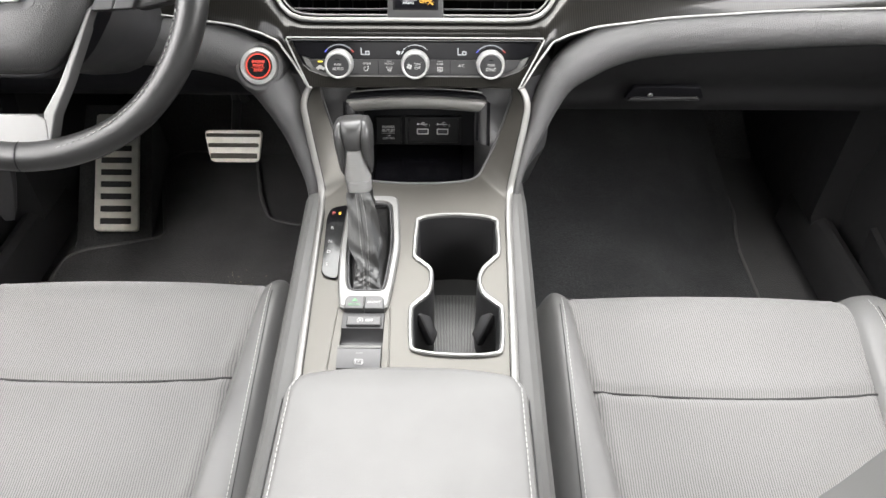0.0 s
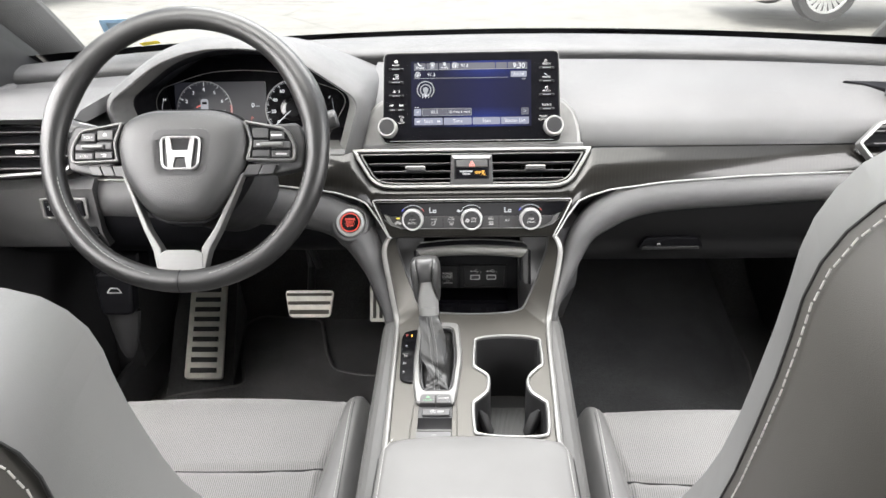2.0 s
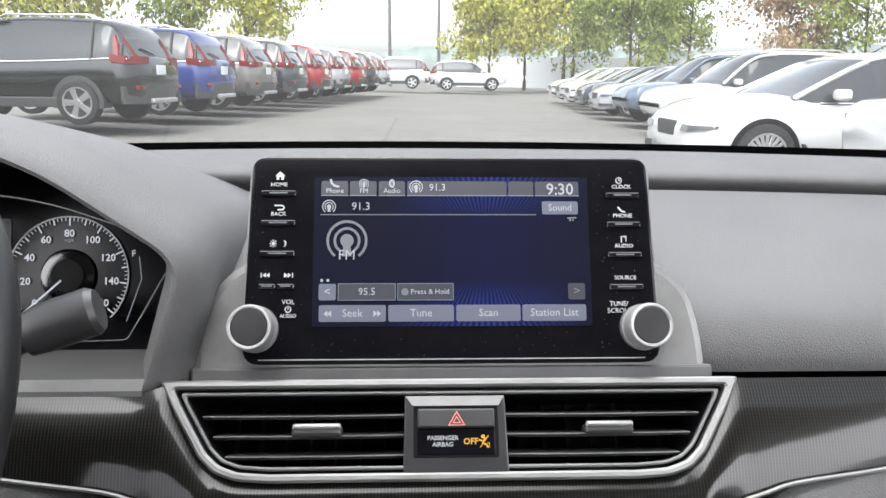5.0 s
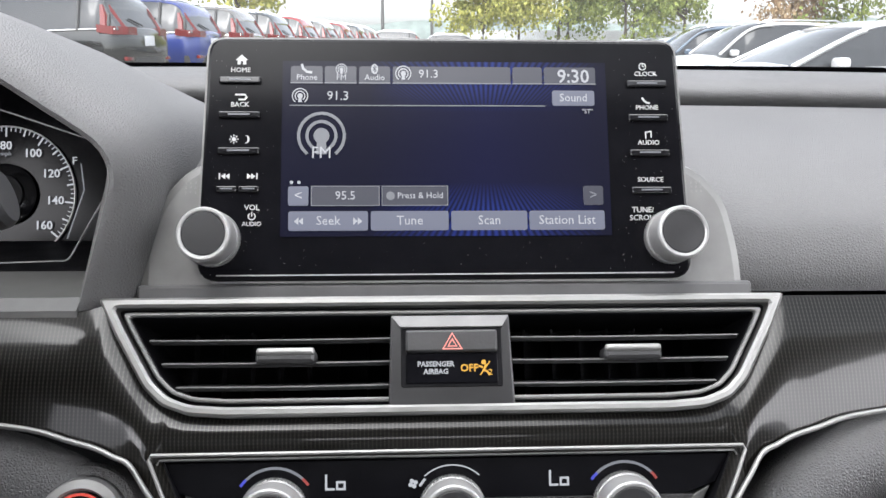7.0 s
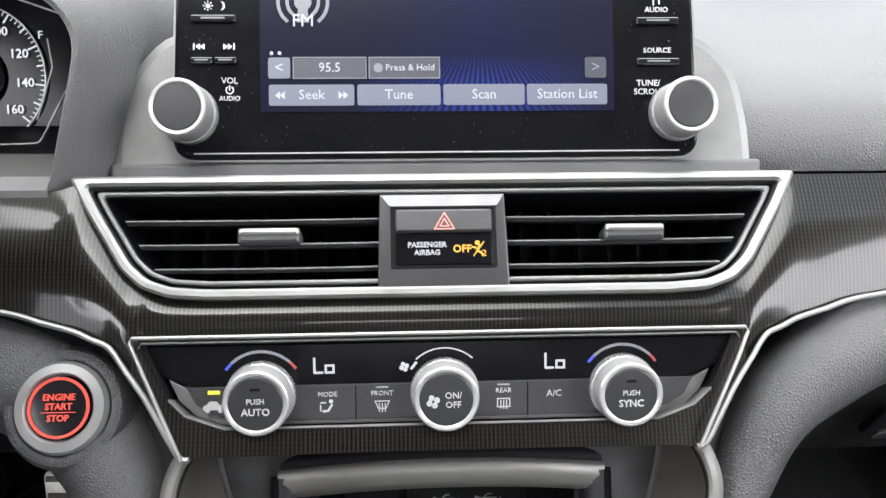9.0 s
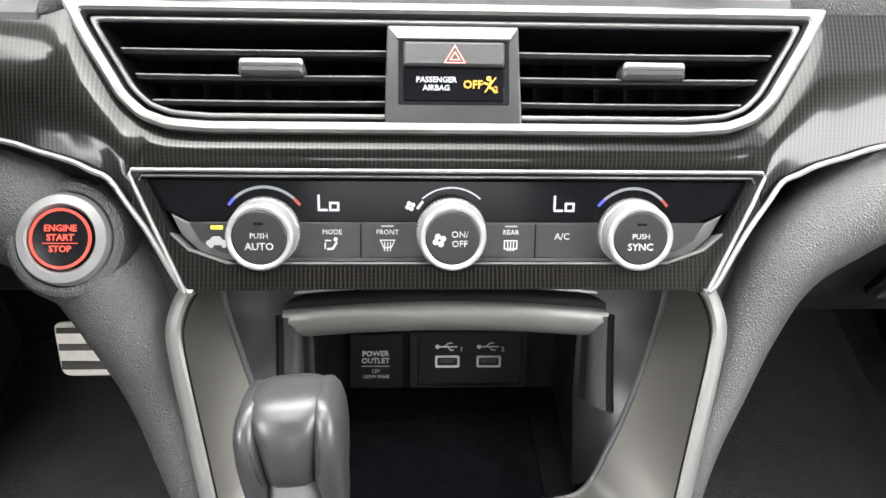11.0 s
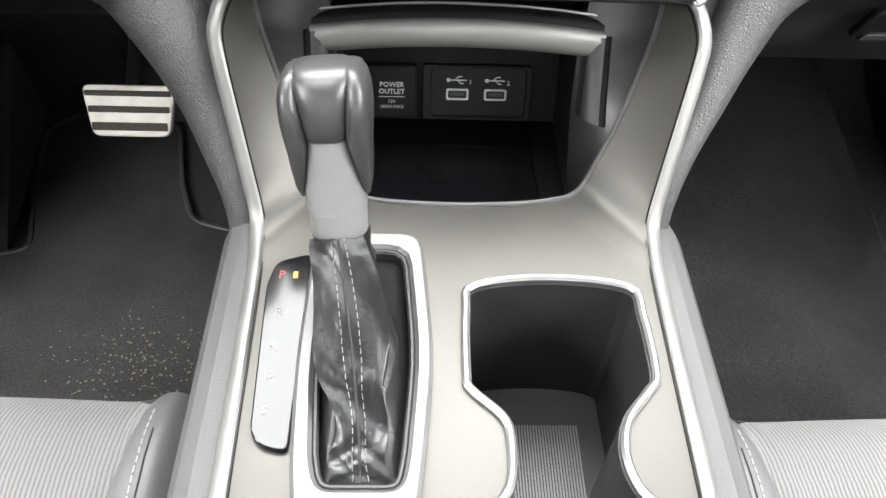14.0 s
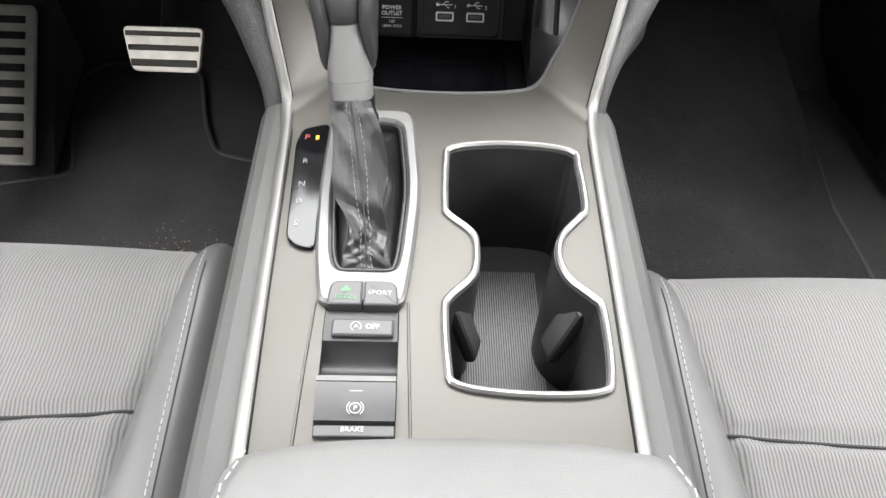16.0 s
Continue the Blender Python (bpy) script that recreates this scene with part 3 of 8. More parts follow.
for x0 in (-0.55, 0.05):
    part("wiper", tube([(x0, 1.345, 0.985), (x0 + 0.30, 1.352, 0.99), (x0 + 0.55, 1.33, 0.987)], 0.007, 8), RUBBER, hood)
def on_shield(x, y, off=-0.004):
    v = (1.415 - y) / 0.90
    for _ in range(4):
        q = x / (1 - 0.16 * v)
        v = (1.415 - 0.32 * q * q * (1 - 0.5 * v) - y) / 0.90
    return (x, y, 0.985 + 0.415 * v - 0.03 * (x / (1 - 0.16 * v)) ** 2 + off)


def slip(a0, a1, b0, b1, off):
    """A thin sheet laid on the inner face of the windshield."""
    def at(u, v, d):
        u, v = a0 + (a1 - a0) * u, b0 + (b1 - b0) * v
        return on_shield(-0.624 + 0.061 * u + 0.020 * v, 1.118 + 0.031 * u - 0.055 * v, off - d)
    return join(grid(lambda u, v: at(u, v, 0.0), 5, 5), grid(lambda u, v: at(u, v, 0.0008), 5, 5))


sticker = thing("windshield_sticker", (-0.59, 1.11, 1.06), "pale blue square sticker on the windshield", "sticker")
part("border", slip(0, 1, 0, 1, -0.004), surface("blue_paper", (0.30, 0.48, 0.66), 0.7), sticker)
part("centre", slip(0.14, 0.86, 0.16, 0.84, -0.0055), surface("grey_blue_print", (0.22, 0.30, 0.38), 0.7), sticker)
solid("yellow_tag", join(*[grid(lambda u, v, d=d: on_shield(-0.594 + 0.030 * u, 1.180 + 0.014 * v + 0.008 * u, d), 4, 3) for d in (-0.0065, -0.0073)]), surface("yellow_paper", (0.75, 0.62, 0.05), 0.7), "small yellow tag at the windshield's foot", "tag")

# ---------- dashboard ----------
dash = thing("dashboard", (0, 1.05, 0.66), "grey soft-touch dashboard with a checked trim band", "dashboard")
PROFILE = [(0.934, 0.897), (0.9335, 0.908), (0.938, 0.922), (0.950, 0.937), (0.980, 0.953), (1.03, 0.968), (1.11, 0.9805), (1.160, 0.9865), (1.178, 0.984), (1.190, 0.970)]
LIP = [(1.206, 0.966), (1.202, 0.980), (1.193, 0.989), (1.190, 0.996), (1.196, 1.003), (1.215, 1.009), (1.255, 1.0135), (1.30, 1.011), (1.33, 1.002), (1.34, 0.975)]


def bowed(x, y, z):
    k = max(0.0, (y - 0.93) / 0.38)
    return (x, y - 0.33 * x * x * k, z - 0.02 * abs(x) ** 3 * k)


def swept(profile, x0, x1, n):
    pr = smooth_path([(0, y, z) for y, z in profile], 4)
    return grid(lambda u, v: bowed(x0 + (x1 - x0) * u, *pr[round(v * (len(pr) - 1))][1:]), n, len(pr))


part("upper_pad", swept(PROFILE, -0.165, 0.775, 60), PAD, dash)
part("upper_pad", swept(PROFILE, -0.775, -0.54, 16), PAD, dash)
part("windshield_lip", swept(LIP, -0.775, 0.775, 80), PAD, dash)
# Black sheet laid in the groove to paint the shade under the lip.
part("groove_shade", grid(lambda u, v: bowed(-0.775 + 1.55 * u, 1.184 + 0.022 * v, 0.972 + 0.004 * v), 60, 2), CAVITY, dash, "black strip that paints the groove's shade")

slot = rounded([(-0.050, 0.030), (0.060, 0.020), (0.060, -0.055), (0.030, -0.030), (-0.020, 0.018)], 0.004)
DM = Matrix(((1, 0, 0, 0.628), (0, 0.985, -0.17, 0.985), (0, 0.17, 0.985, 0.9665), (0, 0, 0, 1)))
part("demister_slot", prism(slot, -0.010, 0.002, 0.0012, DM), PLASTIC_DEEP, dash, "black slotted window demister")
for k in range(6):
    part("demister_bar", box(0.004 + 0.010 * k, -0.030, 0.0, 0.0065 + 0.010 * k, 0.022, 0.004, 0.0006, DM @ Matrix.Rotation(radians(-28), 4, "Z")), PLASTIC, dash)
# instrument hood: soft outer pad, grey bezel, black inner walls
LIP_RING = rounded([(-0.192, 0.899), (-0.165, 0.978), (-0.250, 1.037), (-0.315, 1.056), (-0.391, 1.056), (-0.456, 1.037), (-0.541, 0.978), (-0.514, 0.899)], [0.006, 0.020, 0.03, 0.03, 0.03, 0.03, 0.020, 0.006], 6)
PAD_RING = rounded([(-0.160, 0.893), (-0.146, 0.985), (-0.238, 1.050), (-0.310, 1.070), (-0.396, 1.070), (-0.468, 1.050), (-0.560, 0.985), (-0.546, 0.893)], [0.006, 0.03, 0.04, 0.04, 0.04, 0.04, 0.03, 0.006], 6)
HC = Vector((-0.353, 0, 0.935))


def hood_ring(y, kx, kz, spread=0.0):
    """The hood's outline at a depth, widened towards the outer pad by spread."""
    out_ = []
    for (x, z), (px, pz) in zip(LIP_RING, PAD_RING):
        x, z = x + (px - x) * spread, z + (pz - z) * spread
        up = max(0.0, z - HC.z)
        out_.append((HC.x + (x - HC.x) * kx, y, min(z, HC.z) + up * kz))
    return out_


part("instrument_hood", loft([hood_ring(*q) for q in ((1.24, 1.0, 0.45, 1), (1.16, 1.0, 0.68, 1), (1.08, 1.0, 0.85, 1), (1.00, 1.0, 0.96, 1), (0.960, 1.0, 1.0, 1), (0.935, 0.995, 0.995, 0.95), (0.919, 1.0, 1.0, 0.70), (0.910, 1.0, 1.0, 0.40), (0.9065, 1.0, 1.0, 0.15), (0.908, 1.0, 1.0, 0))], cap=False), PAD, dash, sharp=60)
part("hood_bezel", loft([hood_ring(*q) for q in ((0.908, 1.0, 1.0), (0.911, 0.992, 0.990), (0.944, 0.925, 0.955), (0.948, 0.915, 0.945))], cap=False), BEZEL, dash, "grey plastic bezel inside the hood", sharp=60)
part("hood_inside", loft([hood_ring(*q) for q in ((0.948, 0.915, 0.945), (0.962, 0.912, 0.90), (0.968, 0.905, 0.86), (1.075, 0.90, 0.80))], cap=False), PLASTIC_DEEP, dash, "black walls inside the hood")
part("hood_sill", loft([[(x, y, z) for y, z in ((0.905, 0.893), (0.905, 0.899), (0.912, 0.904), (1.06, 0.893), (1.06, 0.885))] for x in (-0.514, -0.40, -0.30, -0.192)]), BEZEL, dash)

# trim band across the dashboard, below the vents
XS = [0, .112, .118, .124, .141, .158, .175, .208, .29, .413, .60]
SB = [-.0905, -.0915, -.0925, -.0905, -.0630, -.040, -.032, -.0224, -.0118, -.0035, .002]
XT = [0, .120, .134, .145, .154, .170, .180, .60]
ST = [-.0165, -.0165, -.0155, -.0105, -.002, .024, .0425, .0425]


def lower_edge(x):
    return float(np.interp(abs(x), XS, SB))


def upper_edge(x):
    return float(np.interp(abs(x), XT, ST))


def band(u, v, x0, x1):
    x = x0 + (x1 - x0) * u
    foot = max(lower_edge(x), -0.0372) if abs(x) < 0.1475 else lower_edge(x)
    s = foot + (upper_edge(x) - foot) * v
    return FACE @ Vector((x, s, 0.004 * math.sin(math.pi * v) - 0.004 - 0.05 * max(0, abs(x) - 0.45) ** 2))


part("trim_band", join(grid(lambda u, v: band(u, v, -0.60, 0.60), 240, 10)), WEAVE, dash, "dark checked trim band")
RECESS = [(-.1425, -.0386), (.1425, -.0386), (.1345, -.0550), (.1290, -.0660), (.1200, -.0735), (.1020, -.0798), (-.1040, -.0798), (-.1220, -.0735), (-.1300, -.0660), (-.1350, -.0550)]
half_edge = [(0.1475, -0.0372), (0.1475, lower_edge(0.1475)), (0.141, lower_edge(0.141)), (0.133, lower_edge(0.133)), (0.124, lower_edge(0.124)), (0.118, lower_edge(0.118)), (0.112, lower_edge(0.112)), (0.05, lower_edge(0.05))]
part("trim_lip", plate(half_edge + [(-x, y) for x, y in reversed(half_edge)], [RECESS], -0.008, -0.0020, FACE), WEAVE, dash, "dark checked trim round the climate panel", sharp=20)
for s in (-1, 1):
    edge = [FACE @ Vector((s * x, lower_edge(x), -0.001)) for x in [0.60, 0.5, 0.413, 0.35, 0.29, 0.25, 0.208, 0.19, 0.175, 0.166, 0.158, 0.150, 0.141, 0.133, 0.124, 0.119]]
    part("trim_line", tube(smooth_path(edge, 3), 0.0014, 8, (0, -0.848, 0.53)), SILVER, dash, "thin bright trim line")
    if s > 0:
        ctrl = [(0.76, 0.912, 0.830, 0.036), (0.55, 0.907, 0.834, 0.036), (0.413, 0.904, 0.829, 0.036), (0.29, 0.900, 0.822, 0.036), (0.235, 0.894, 0.812, 0.036), (0.200, 0.886, 0.796, 0.035), (0.178, 0.874, 0.776, 0.032),
                (0.162, 0.860, 0.752, 0.026), (0.147, 0.842, 0.725, 0.020), (0.134, 0.826, 0.702, 0.016), (0.125, 0.810, 0.676, 0.012), (0.121, 0.795, 0.640, 0.010)]
    else:
        ctrl = [(0.76, 0.912, 0.830, 0.036), (0.55, 0.907, 0.834, 0.036), (0.413, 0.904, 0.829, 0.036), (0.29, 0.900, 0.822, 0.036), (0.235, 0.901, 0.813, 0.036), (0.200, 0.896, 0.800, 0.035), (0.176, 0.882, 0.780, 0.031),
                (0.158, 0.862, 0.757, 0.025), (0.144, 0.842, 0.728, 0.0165), (0.133, 0.826, 0.704, 0.014), (0.124, 0.810, 0.676, 0.011), (0.120, 0.795, 0.640, 0.010)]
    if s > 0:
        slim = []
        for n_, (x, y, z, r) in enumerate(ctrl):
            (xa, _, za, _), (xb, _, zb, _) = ctrl[max(0, n_ - 1)], ctrl[min(len(ctrl) - 1, n_ + 1)]
            d = math.hypot(xb - xa, zb - za)
            r2 = r * (0.72 if r > 0.0335 else 0.62)
            slim.append((x + (zb - za) / d * (r - r2), y - 0.4 * (r - r2), z - (xb - xa) / d * (r - r2), r2))
        ctrl = slim
    roll = smooth_path([(s * x, y, z) for x, y, z, r in ctrl], 5)
    fat = [p.x for p in smooth_path([(r, 0, 0) for x, y, z, r in ctrl], 5)]
    part("knee_roll", tube(roll, lambda u: fat[round(u * (len(fat) - 1))], 20, (0, -0.7, 0.7)), PAD_DARK, dash, "pebbled padded knee roll")
    part("cheek", loft([[(s * 0.126, 0.855, 0.792), (s * 0.131, 0.848, 0.768), (s * 0.119, 0.815, 0.700), (s * 0.115, 0.803, 0.672), (s * 0.160, 0.86, 0.70), (s * 0.170, 0.885, 0.79)],
                        [(s * 0.126, 0.93, 0.792), (s * 0.131, 0.93, 0.768), (s * 0.119, 0.93, 0.700), (s * 0.115, 0.93, 0.60), (s * 0.150, 0.93, 0.60), (s * 0.160, 0.93, 0.79)]]), PLASTIC, dash)

low = [(0.885, 0.845), (0.905, 0.80), (0.925, 0.765), (0.945, 0.735), (0.955, 0.705), (0.99, 0.685), (1.15, 0.672), (1.55, 0.70)]
glove = thing("glovebox", (0.45, 1.0, 0.67), "closed black glovebox with a grip latch", "glovebox")
part("lid", grid(lambda u, v: (0.165 + 0.58 * u, *smooth_path([(0, y, z) for y, z in low], 4)[round(v * 28)][1:]), 20, 29), surface("glovebox_plastic", (0.011, 0.011, 0.0115), 0.55, relief=0.2, spec=0.22), glove)
latch = part("latch", prism(rounded([(-0.055, -0.011), (0.050, -0.009), (0.040, 0.012), (-0.045, 0.012)], 0.005), 0.0, 0.006, 0.002, plane_axes((0.32, 0.934, 0.737), (0, -0.28, 0.96))), PLASTIC_DEEP, glove)
part("pull", prism(rounded([(-0.05, -0.010), (0.044, -0.008), (0.040, -0.004), (-0.046, -0.004)], 0.002), 0.006, 0.009, 0.001, plane_axes((0.32, 0.934, 0.737), (0, -0.28, 0.96))), PLASTIC, latch)
part("keyhole", lathe([(0.004, 0), (0.004, 0.0085), (0.0025, 0.0095)], 14, shift(plane_axes((0.32, 0.934, 0.737), (0, -0.28, 0.96)), -0.022, 0)), CHROME, latch)
knee = thing("knee_panel", (-0.42, 1.0, 0.66), "black knee panel under the steering column", "panel")
lowl = [(0.885, 0.845), (0.880, 0.80), (0.895, 0.765), (0.925, 0.735), (0.97, 0.715), (1.10, 0.70), (1.55, 0.72)]
part("face", grid(lambda u, v: (-0.75 + 0.58 * u, *smooth_path([(0, y, z) for y, z in lowl], 4)[round(v * 24)][1:]), 20, 25), PLASTIC_DEEP, knee)
part("bracket", box(-0.32, 1.12, 0.655, -0.20, 1.135, 0.660), SILVER_DARK, knee)
part("bracket", box(-0.30, 1.06, 0.675, -0.21, 1.075, 0.680), SILVER_DARK, knee)
part("pedal_arm", tube([(-0.335, 1.30, 0.52), (-0.36, 1.30, 0.60), (-0.38, 1.28, 0.71)], 0.008, 8), PLASTIC, knee)

# outboard vents and the switches beside the wheel
for s in (-1, 1):
    v = thing("side_vent", (s * 0.64, 0.86, 0.88), "black slatted air vent at the dashboard's end with a bright frame", "air vent", "dashboard end vents")
    m = plane_axes((s * 0.655, 0.862 if s < 0 else 0.888, 0.925 if s < 0 else 0.902), (0, 0.42, 0.907))
    o = rounded([(s * -0.095, 0.008), (s * -0.062, 0.040), (s * 0.08, 0.046), (s * 0.09, -0.045), (s * -0.062, -0.036)], 0.006)
    part("frame", ring(o, inset(o, 0.005), -0.012, 0.004, 0.0012, m), SILVER_DARK, v)
    part("cavity", prism(inset(o, 0.006), -0.04, -0.026, 0, m), CAVITY, v)
    for k in range(4):
        part("slat", box(-0.072, -0.030 + 0.018 * k, -0.022, 0.075, -0.027 + 0.018 * k, 0.0, 0.001, m), PLASTIC, v)
    part("thumb_tab", box(-0.015, -0.008, -0.004, 0.015, -0.001, 0.004, 0.0015, m), SILVER_DARK, v)
end = thing("dash_end_panel", (-0.66, 0.86, 0.70), "grey dashboard end panel with small switches", "panel")
part("upper", loft([[(x, 0.86 + 0.03 * (x + 0.6), 0.982), (x, 0.84, 0.975), (x, 0.866, 0.963), (x, 1.0, 0.96), (x, 1.0, 0.985)] for x in (-0.76, -0.66, -0.56)]), PAD, end)
part("lower", loft([[(x, 0.875, 0.873), (x, 0.862, 0.862), (x, 0.866, 0.79), (x, 0.88, 0.76), (x, 0.95, 0.76), (x, 0.95, 0.873)] for x in (-0.76, -0.66, -0.57)]), PAD_DARK, end)
ms = plane_axes((-0.617, 0.861, 0.832), (0, 0.0, 1.0))
for cx, cy, wd in ((-0.016, 0.0, 0.028), (0.016, 0.0, 0.028)):
    sw = part("switch", box(cx - wd / 2, cy - 0.012, 0, cx + wd / 2, cy + 0.012, 0.004, 0.0015, ms), PLASTIC_DEEP, end)
part("switch_bezel", ring(rect(-0.036, -0.017, 0.036, 0.017, 0.004), rect(-0.0315, -0.0135, 0.0315, 0.0135, 0.003), 0, 0.003, 0.0008, ms), BEZEL, end)
part("print", letters("TRIP", 0.009, shift(ms, -0.016, 0.001, 0.0045)), INK, end)
mt = plane_axes((-0.60, 0.868, 0.785), (0, 0.1, 0.99))
part("switch", box(-0.025, -0.018, 0, 0.025, -0.001, 0.004, 0.0015, mt), PLASTIC_DEEP, end)
part("switch", box(-0.025, 0.001, 0, 0.025, 0.018, 0.004, 0.0015, mt), PLASTIC_DEEP, end)
part("print", join(stroke(mt, [(-0.006, 0.006), (0.006, 0.006), (0.006, 0.012), (-0.006, 0.012)], 0.0012, 0.0042, closed=True), stroke(mt, [(-0.006, -0.012), (0.006, -0.006)], 0.0015, 0.0042)), INK, end)
relv = plane_axes((-0.60, 0.93, 0.66), (0, 0.15, 0.99))
rel = thing("hood_release", (-0.60, 0.94, 0.62), "black hood release lever with a car outline", "lever")
part("lever", prism(rounded([(-0.028, -0.045), (0.028, -0.045), (0.032, 0.03), (-0.032, 0.03)], 0.012), -0.01, 0.012, 0.005, relv), PLASTIC_DEEP, rel)
part("stem", at(relv, loft([[(0.030 * k * math.cos(a), y, -0.012 + 0.016 * k * math.sin(a)) for a in [2 * math.pi * i / 14 for i in range(14)]] for y, k in ((-0.044, 1.0), (-0.075, 0.85), (-0.115, 0.50), (-0.130, 0.25))])), PLASTIC, rel, "dark tapering stem")
part("bracket", box(-0.04, 0.02, -0.05, 0.04, 0.06, -0.005, 0.004, relv), PLASTIC_DEEP, rel)
part("print", stroke(relv, [(-0.012, -0.004), (-0.006, 0.004), (0.006, 0.004), (0.012, -0.004)], 0.002, 0.0123, closed=True), INK, rel)

# ---------- instrument cluster ----------
clus = thing("instrument_cluster", (-0.370, 1.05, 0.88), "lit instrument cluster with two round dials", "instrument cluster")
CLU = plane_axes((-0.372, 1.066, 0.932), (0, 0.28, 0.96))
part("dial_glass", prism(rounded([(-0.165, -0.075), (0.175, -0.075), (0.185, 0.02), (0.10, 0.085), (-0.10, 0.085), (-0.180, 0.02)], 0.02), -0.006, 0, 0, CLU), COATED, clus)
OUTL = plane_axes((-0.351, 1.0, 0.945), (0, 0.28, 0.96))
out = rounded([(-0.130, -0.050), (0.122, -0.044), (0.153, 0.012), (0.142, 0.029), (0.06, 0.057), (0.0, 0.0635), (-0.07, 0.0615), (-0.148, 0.036), (-0.160, 0.012)], [0.004, 0.004, 0.014, 0.012, 0.03, 0.03, 0.03, 0.012, 0.014], 5)
part("outline", ring(out, inset(out, 0.0008), -0.0005, 0.001, 0, OUTL), SILVER_DARK, clus)
part("info_screen", prism(rect(-0.130, -0.052, 0.026, 0.044, 0.004), 0.0002, 0.0012, 0, CLU), glow("cluster_screen", (0.030, 0.032, 0.045), 0.14), clus)


def dial(cx, r, n, labels, red):
    m = shift(CLU, cx, -0.002, 0.0015)
    d = part("dial", join(ring(circle(r, 56), circle(r - 0.0009, 56), 0, 0.0015, 0, m)), SILVER, clus)
    ticks = []
    for i in range(n + 1):
        a = radians(220 - 260 * i / n)
        L = 0.0062 if i % 8 == 0 else 0.0045 if i % 4 == 0 else 0.0026
        ticks.append(stroke(m, [((r - 0.001) * math.cos(a), (r - 0.001) * math.sin(a)), ((r - 0.001 - L) * math.cos(a), (r - 0.001 - L) * math.sin(a))], 0.0010 if i % 4 == 0 else 0.0005))
    part("tick", join(*ticks), LIT, d)
    for k, tx in enumerate(labels):
        a = radians(220 - 260 * k / (len(labels) - 1))
        part("number", letters(tx, 0.0082, shift(m, (r - 0.0140) * math.cos(a), (r - 0.0140) * math.sin(a), 0.0004), bold=0.0001), LIT, d)
    if red:
        part("red_zone", stroke(m, [((r - 0.001) * math.cos(radians(q)), (r - 0.001) * math.sin(radians(q))) for q in range(-40, 12, 4)], 0.0028, 0.0006), LIT_RED_DIM, d)
    return d, m


dial(-0.080, 0.0475, 32, [str(i) for i in range(9)], True)
sp, msp = dial(0.072, 0.0480, 64, ["0", "20", "40", "60", "80", "100", "120", "140", "160"], False)
part("hub_groove", lathe([(0.0215, 0), (0.0215, 0.0012), (0.0200, 0.0016), (0.0, 0.0014)], 32, msp), GLOSS, sp)
part("hub", lathe([(0.0135, 0), (0.0135, 0.002), (0.0128, 0.0030), (0.0, 0.0034)], 32, msp), PLASTIC_DEEP, sp)
part("needle", stroke(msp, [(0.006 * math.cos(radians(222)), 0.006 * math.sin(radians(222))), (0.044 * math.cos(radians(222)), 0.044 * math.sin(radians(222)))], 0.0014, 0.004), LIT, sp)
part("unit", letters("mph", 0.0042, shift(msp, 0, 0.0285, 0.0004)), LIT_SOFT, sp)
part("gauge_arc", join(*[stroke(OUTL, [(q - s * 0.010, -0.030), (q, 0.0), (q - s * 0.002, 0.016)], 0.0006, 0.0) for s, q in ((-1, -0.148), (1, 0.131))]), LIT_SOFT, clus)
part("print", join(letters("H", 0.0065, shift(OUTL, -0.143, 0.018, 0.0)), letters("F", 0.0065, shift(OUTL, 0.125, 0.018, 0.0)), letters("0", 0.011, shift(CLU, 0.003, 0.004, 0.0015), bold=0.0002)), LIT, clus)
part("gear_print", letters("P", 0.009, shift(CLU, 0.001, -0.018, 0.0015)), LIT_RED_DIM, clus)
part("small_bars", join(stroke(CLU, [(0.008, 0.003), (0.014, 0.003)], 0.0018, 0.0015), stroke(CLU, [(-0.004, -0.028), (0.008, -0.028)], 0.0035, 0.0015), stroke(CLU, [(-0.012, -0.036), (0.012, -0.036)], 0.0035, 0.0015), stroke(CLU, [(-0.094, -0.020), (-0.066, -0.020)], 0.003, 0.0015)), LIT_SOFT, clus)
mcar = shift(CLU, -0.080, 0.004, 0.0015)
part("car_picture", join(prism(rounded([(-0.006, -0.012), (0.006, -0.012), (0.0065, 0.009), (0.004, 0.012), (-0.004, 0.012), (-0.0065, 0.009)], 0.003), 0, 0.0006, 0, mcar)), LIT_SOFT, clus)
part("car_window", join(prism(rounded([(-0.0045, 0.003), (0.0045, 0.003), (0.004, 0.007), (-0.004, 0.007)], 0.001), 0.0006, 0.0008, 0, mcar), prism(rounded([(-0.0042, -0.009), (0.0042, -0.009), (0.0045, -0.006), (-0.0045, -0.006)], 0.001), 0.0006, 0.0008, 0, mcar)), CAVITY, clus)
part("open_door_mark", prism([(-0.007, 0.0), (-0.014, -0.003), (-0.014, -0.001), (-0.007, 0.003)], 0, 0.0007, 0, mcar), LIT_RED_DIM, clus)

# ---------- display ----------
disp = thing("display", (0, 0.935, 0.90), "black touchscreen showing the radio, with two ribbed knobs", "display")
PO = rounded([(-0.132, -0.0265), (0.132, -0.0265), (0.1285, 0.1045), (-0.1285, 0.1045)], [0.012, 0.012, 0.009, 0.009], 5)
part("body", prism(PO, -0.014, 0.0, 0.002, PANEL), COATED, disp)
part("rim", ring(inset(PO, -0.0009), inset(PO, 0.0004), -0.010, -0.0018, 0, PANEL), GREY_PLASTIC, disp)
part("lower_line", stroke(PANEL, [(-0.121, -0.0235), (0.121, -0.0235)], 0.0006, 0.0001), INK_GREY, disp)
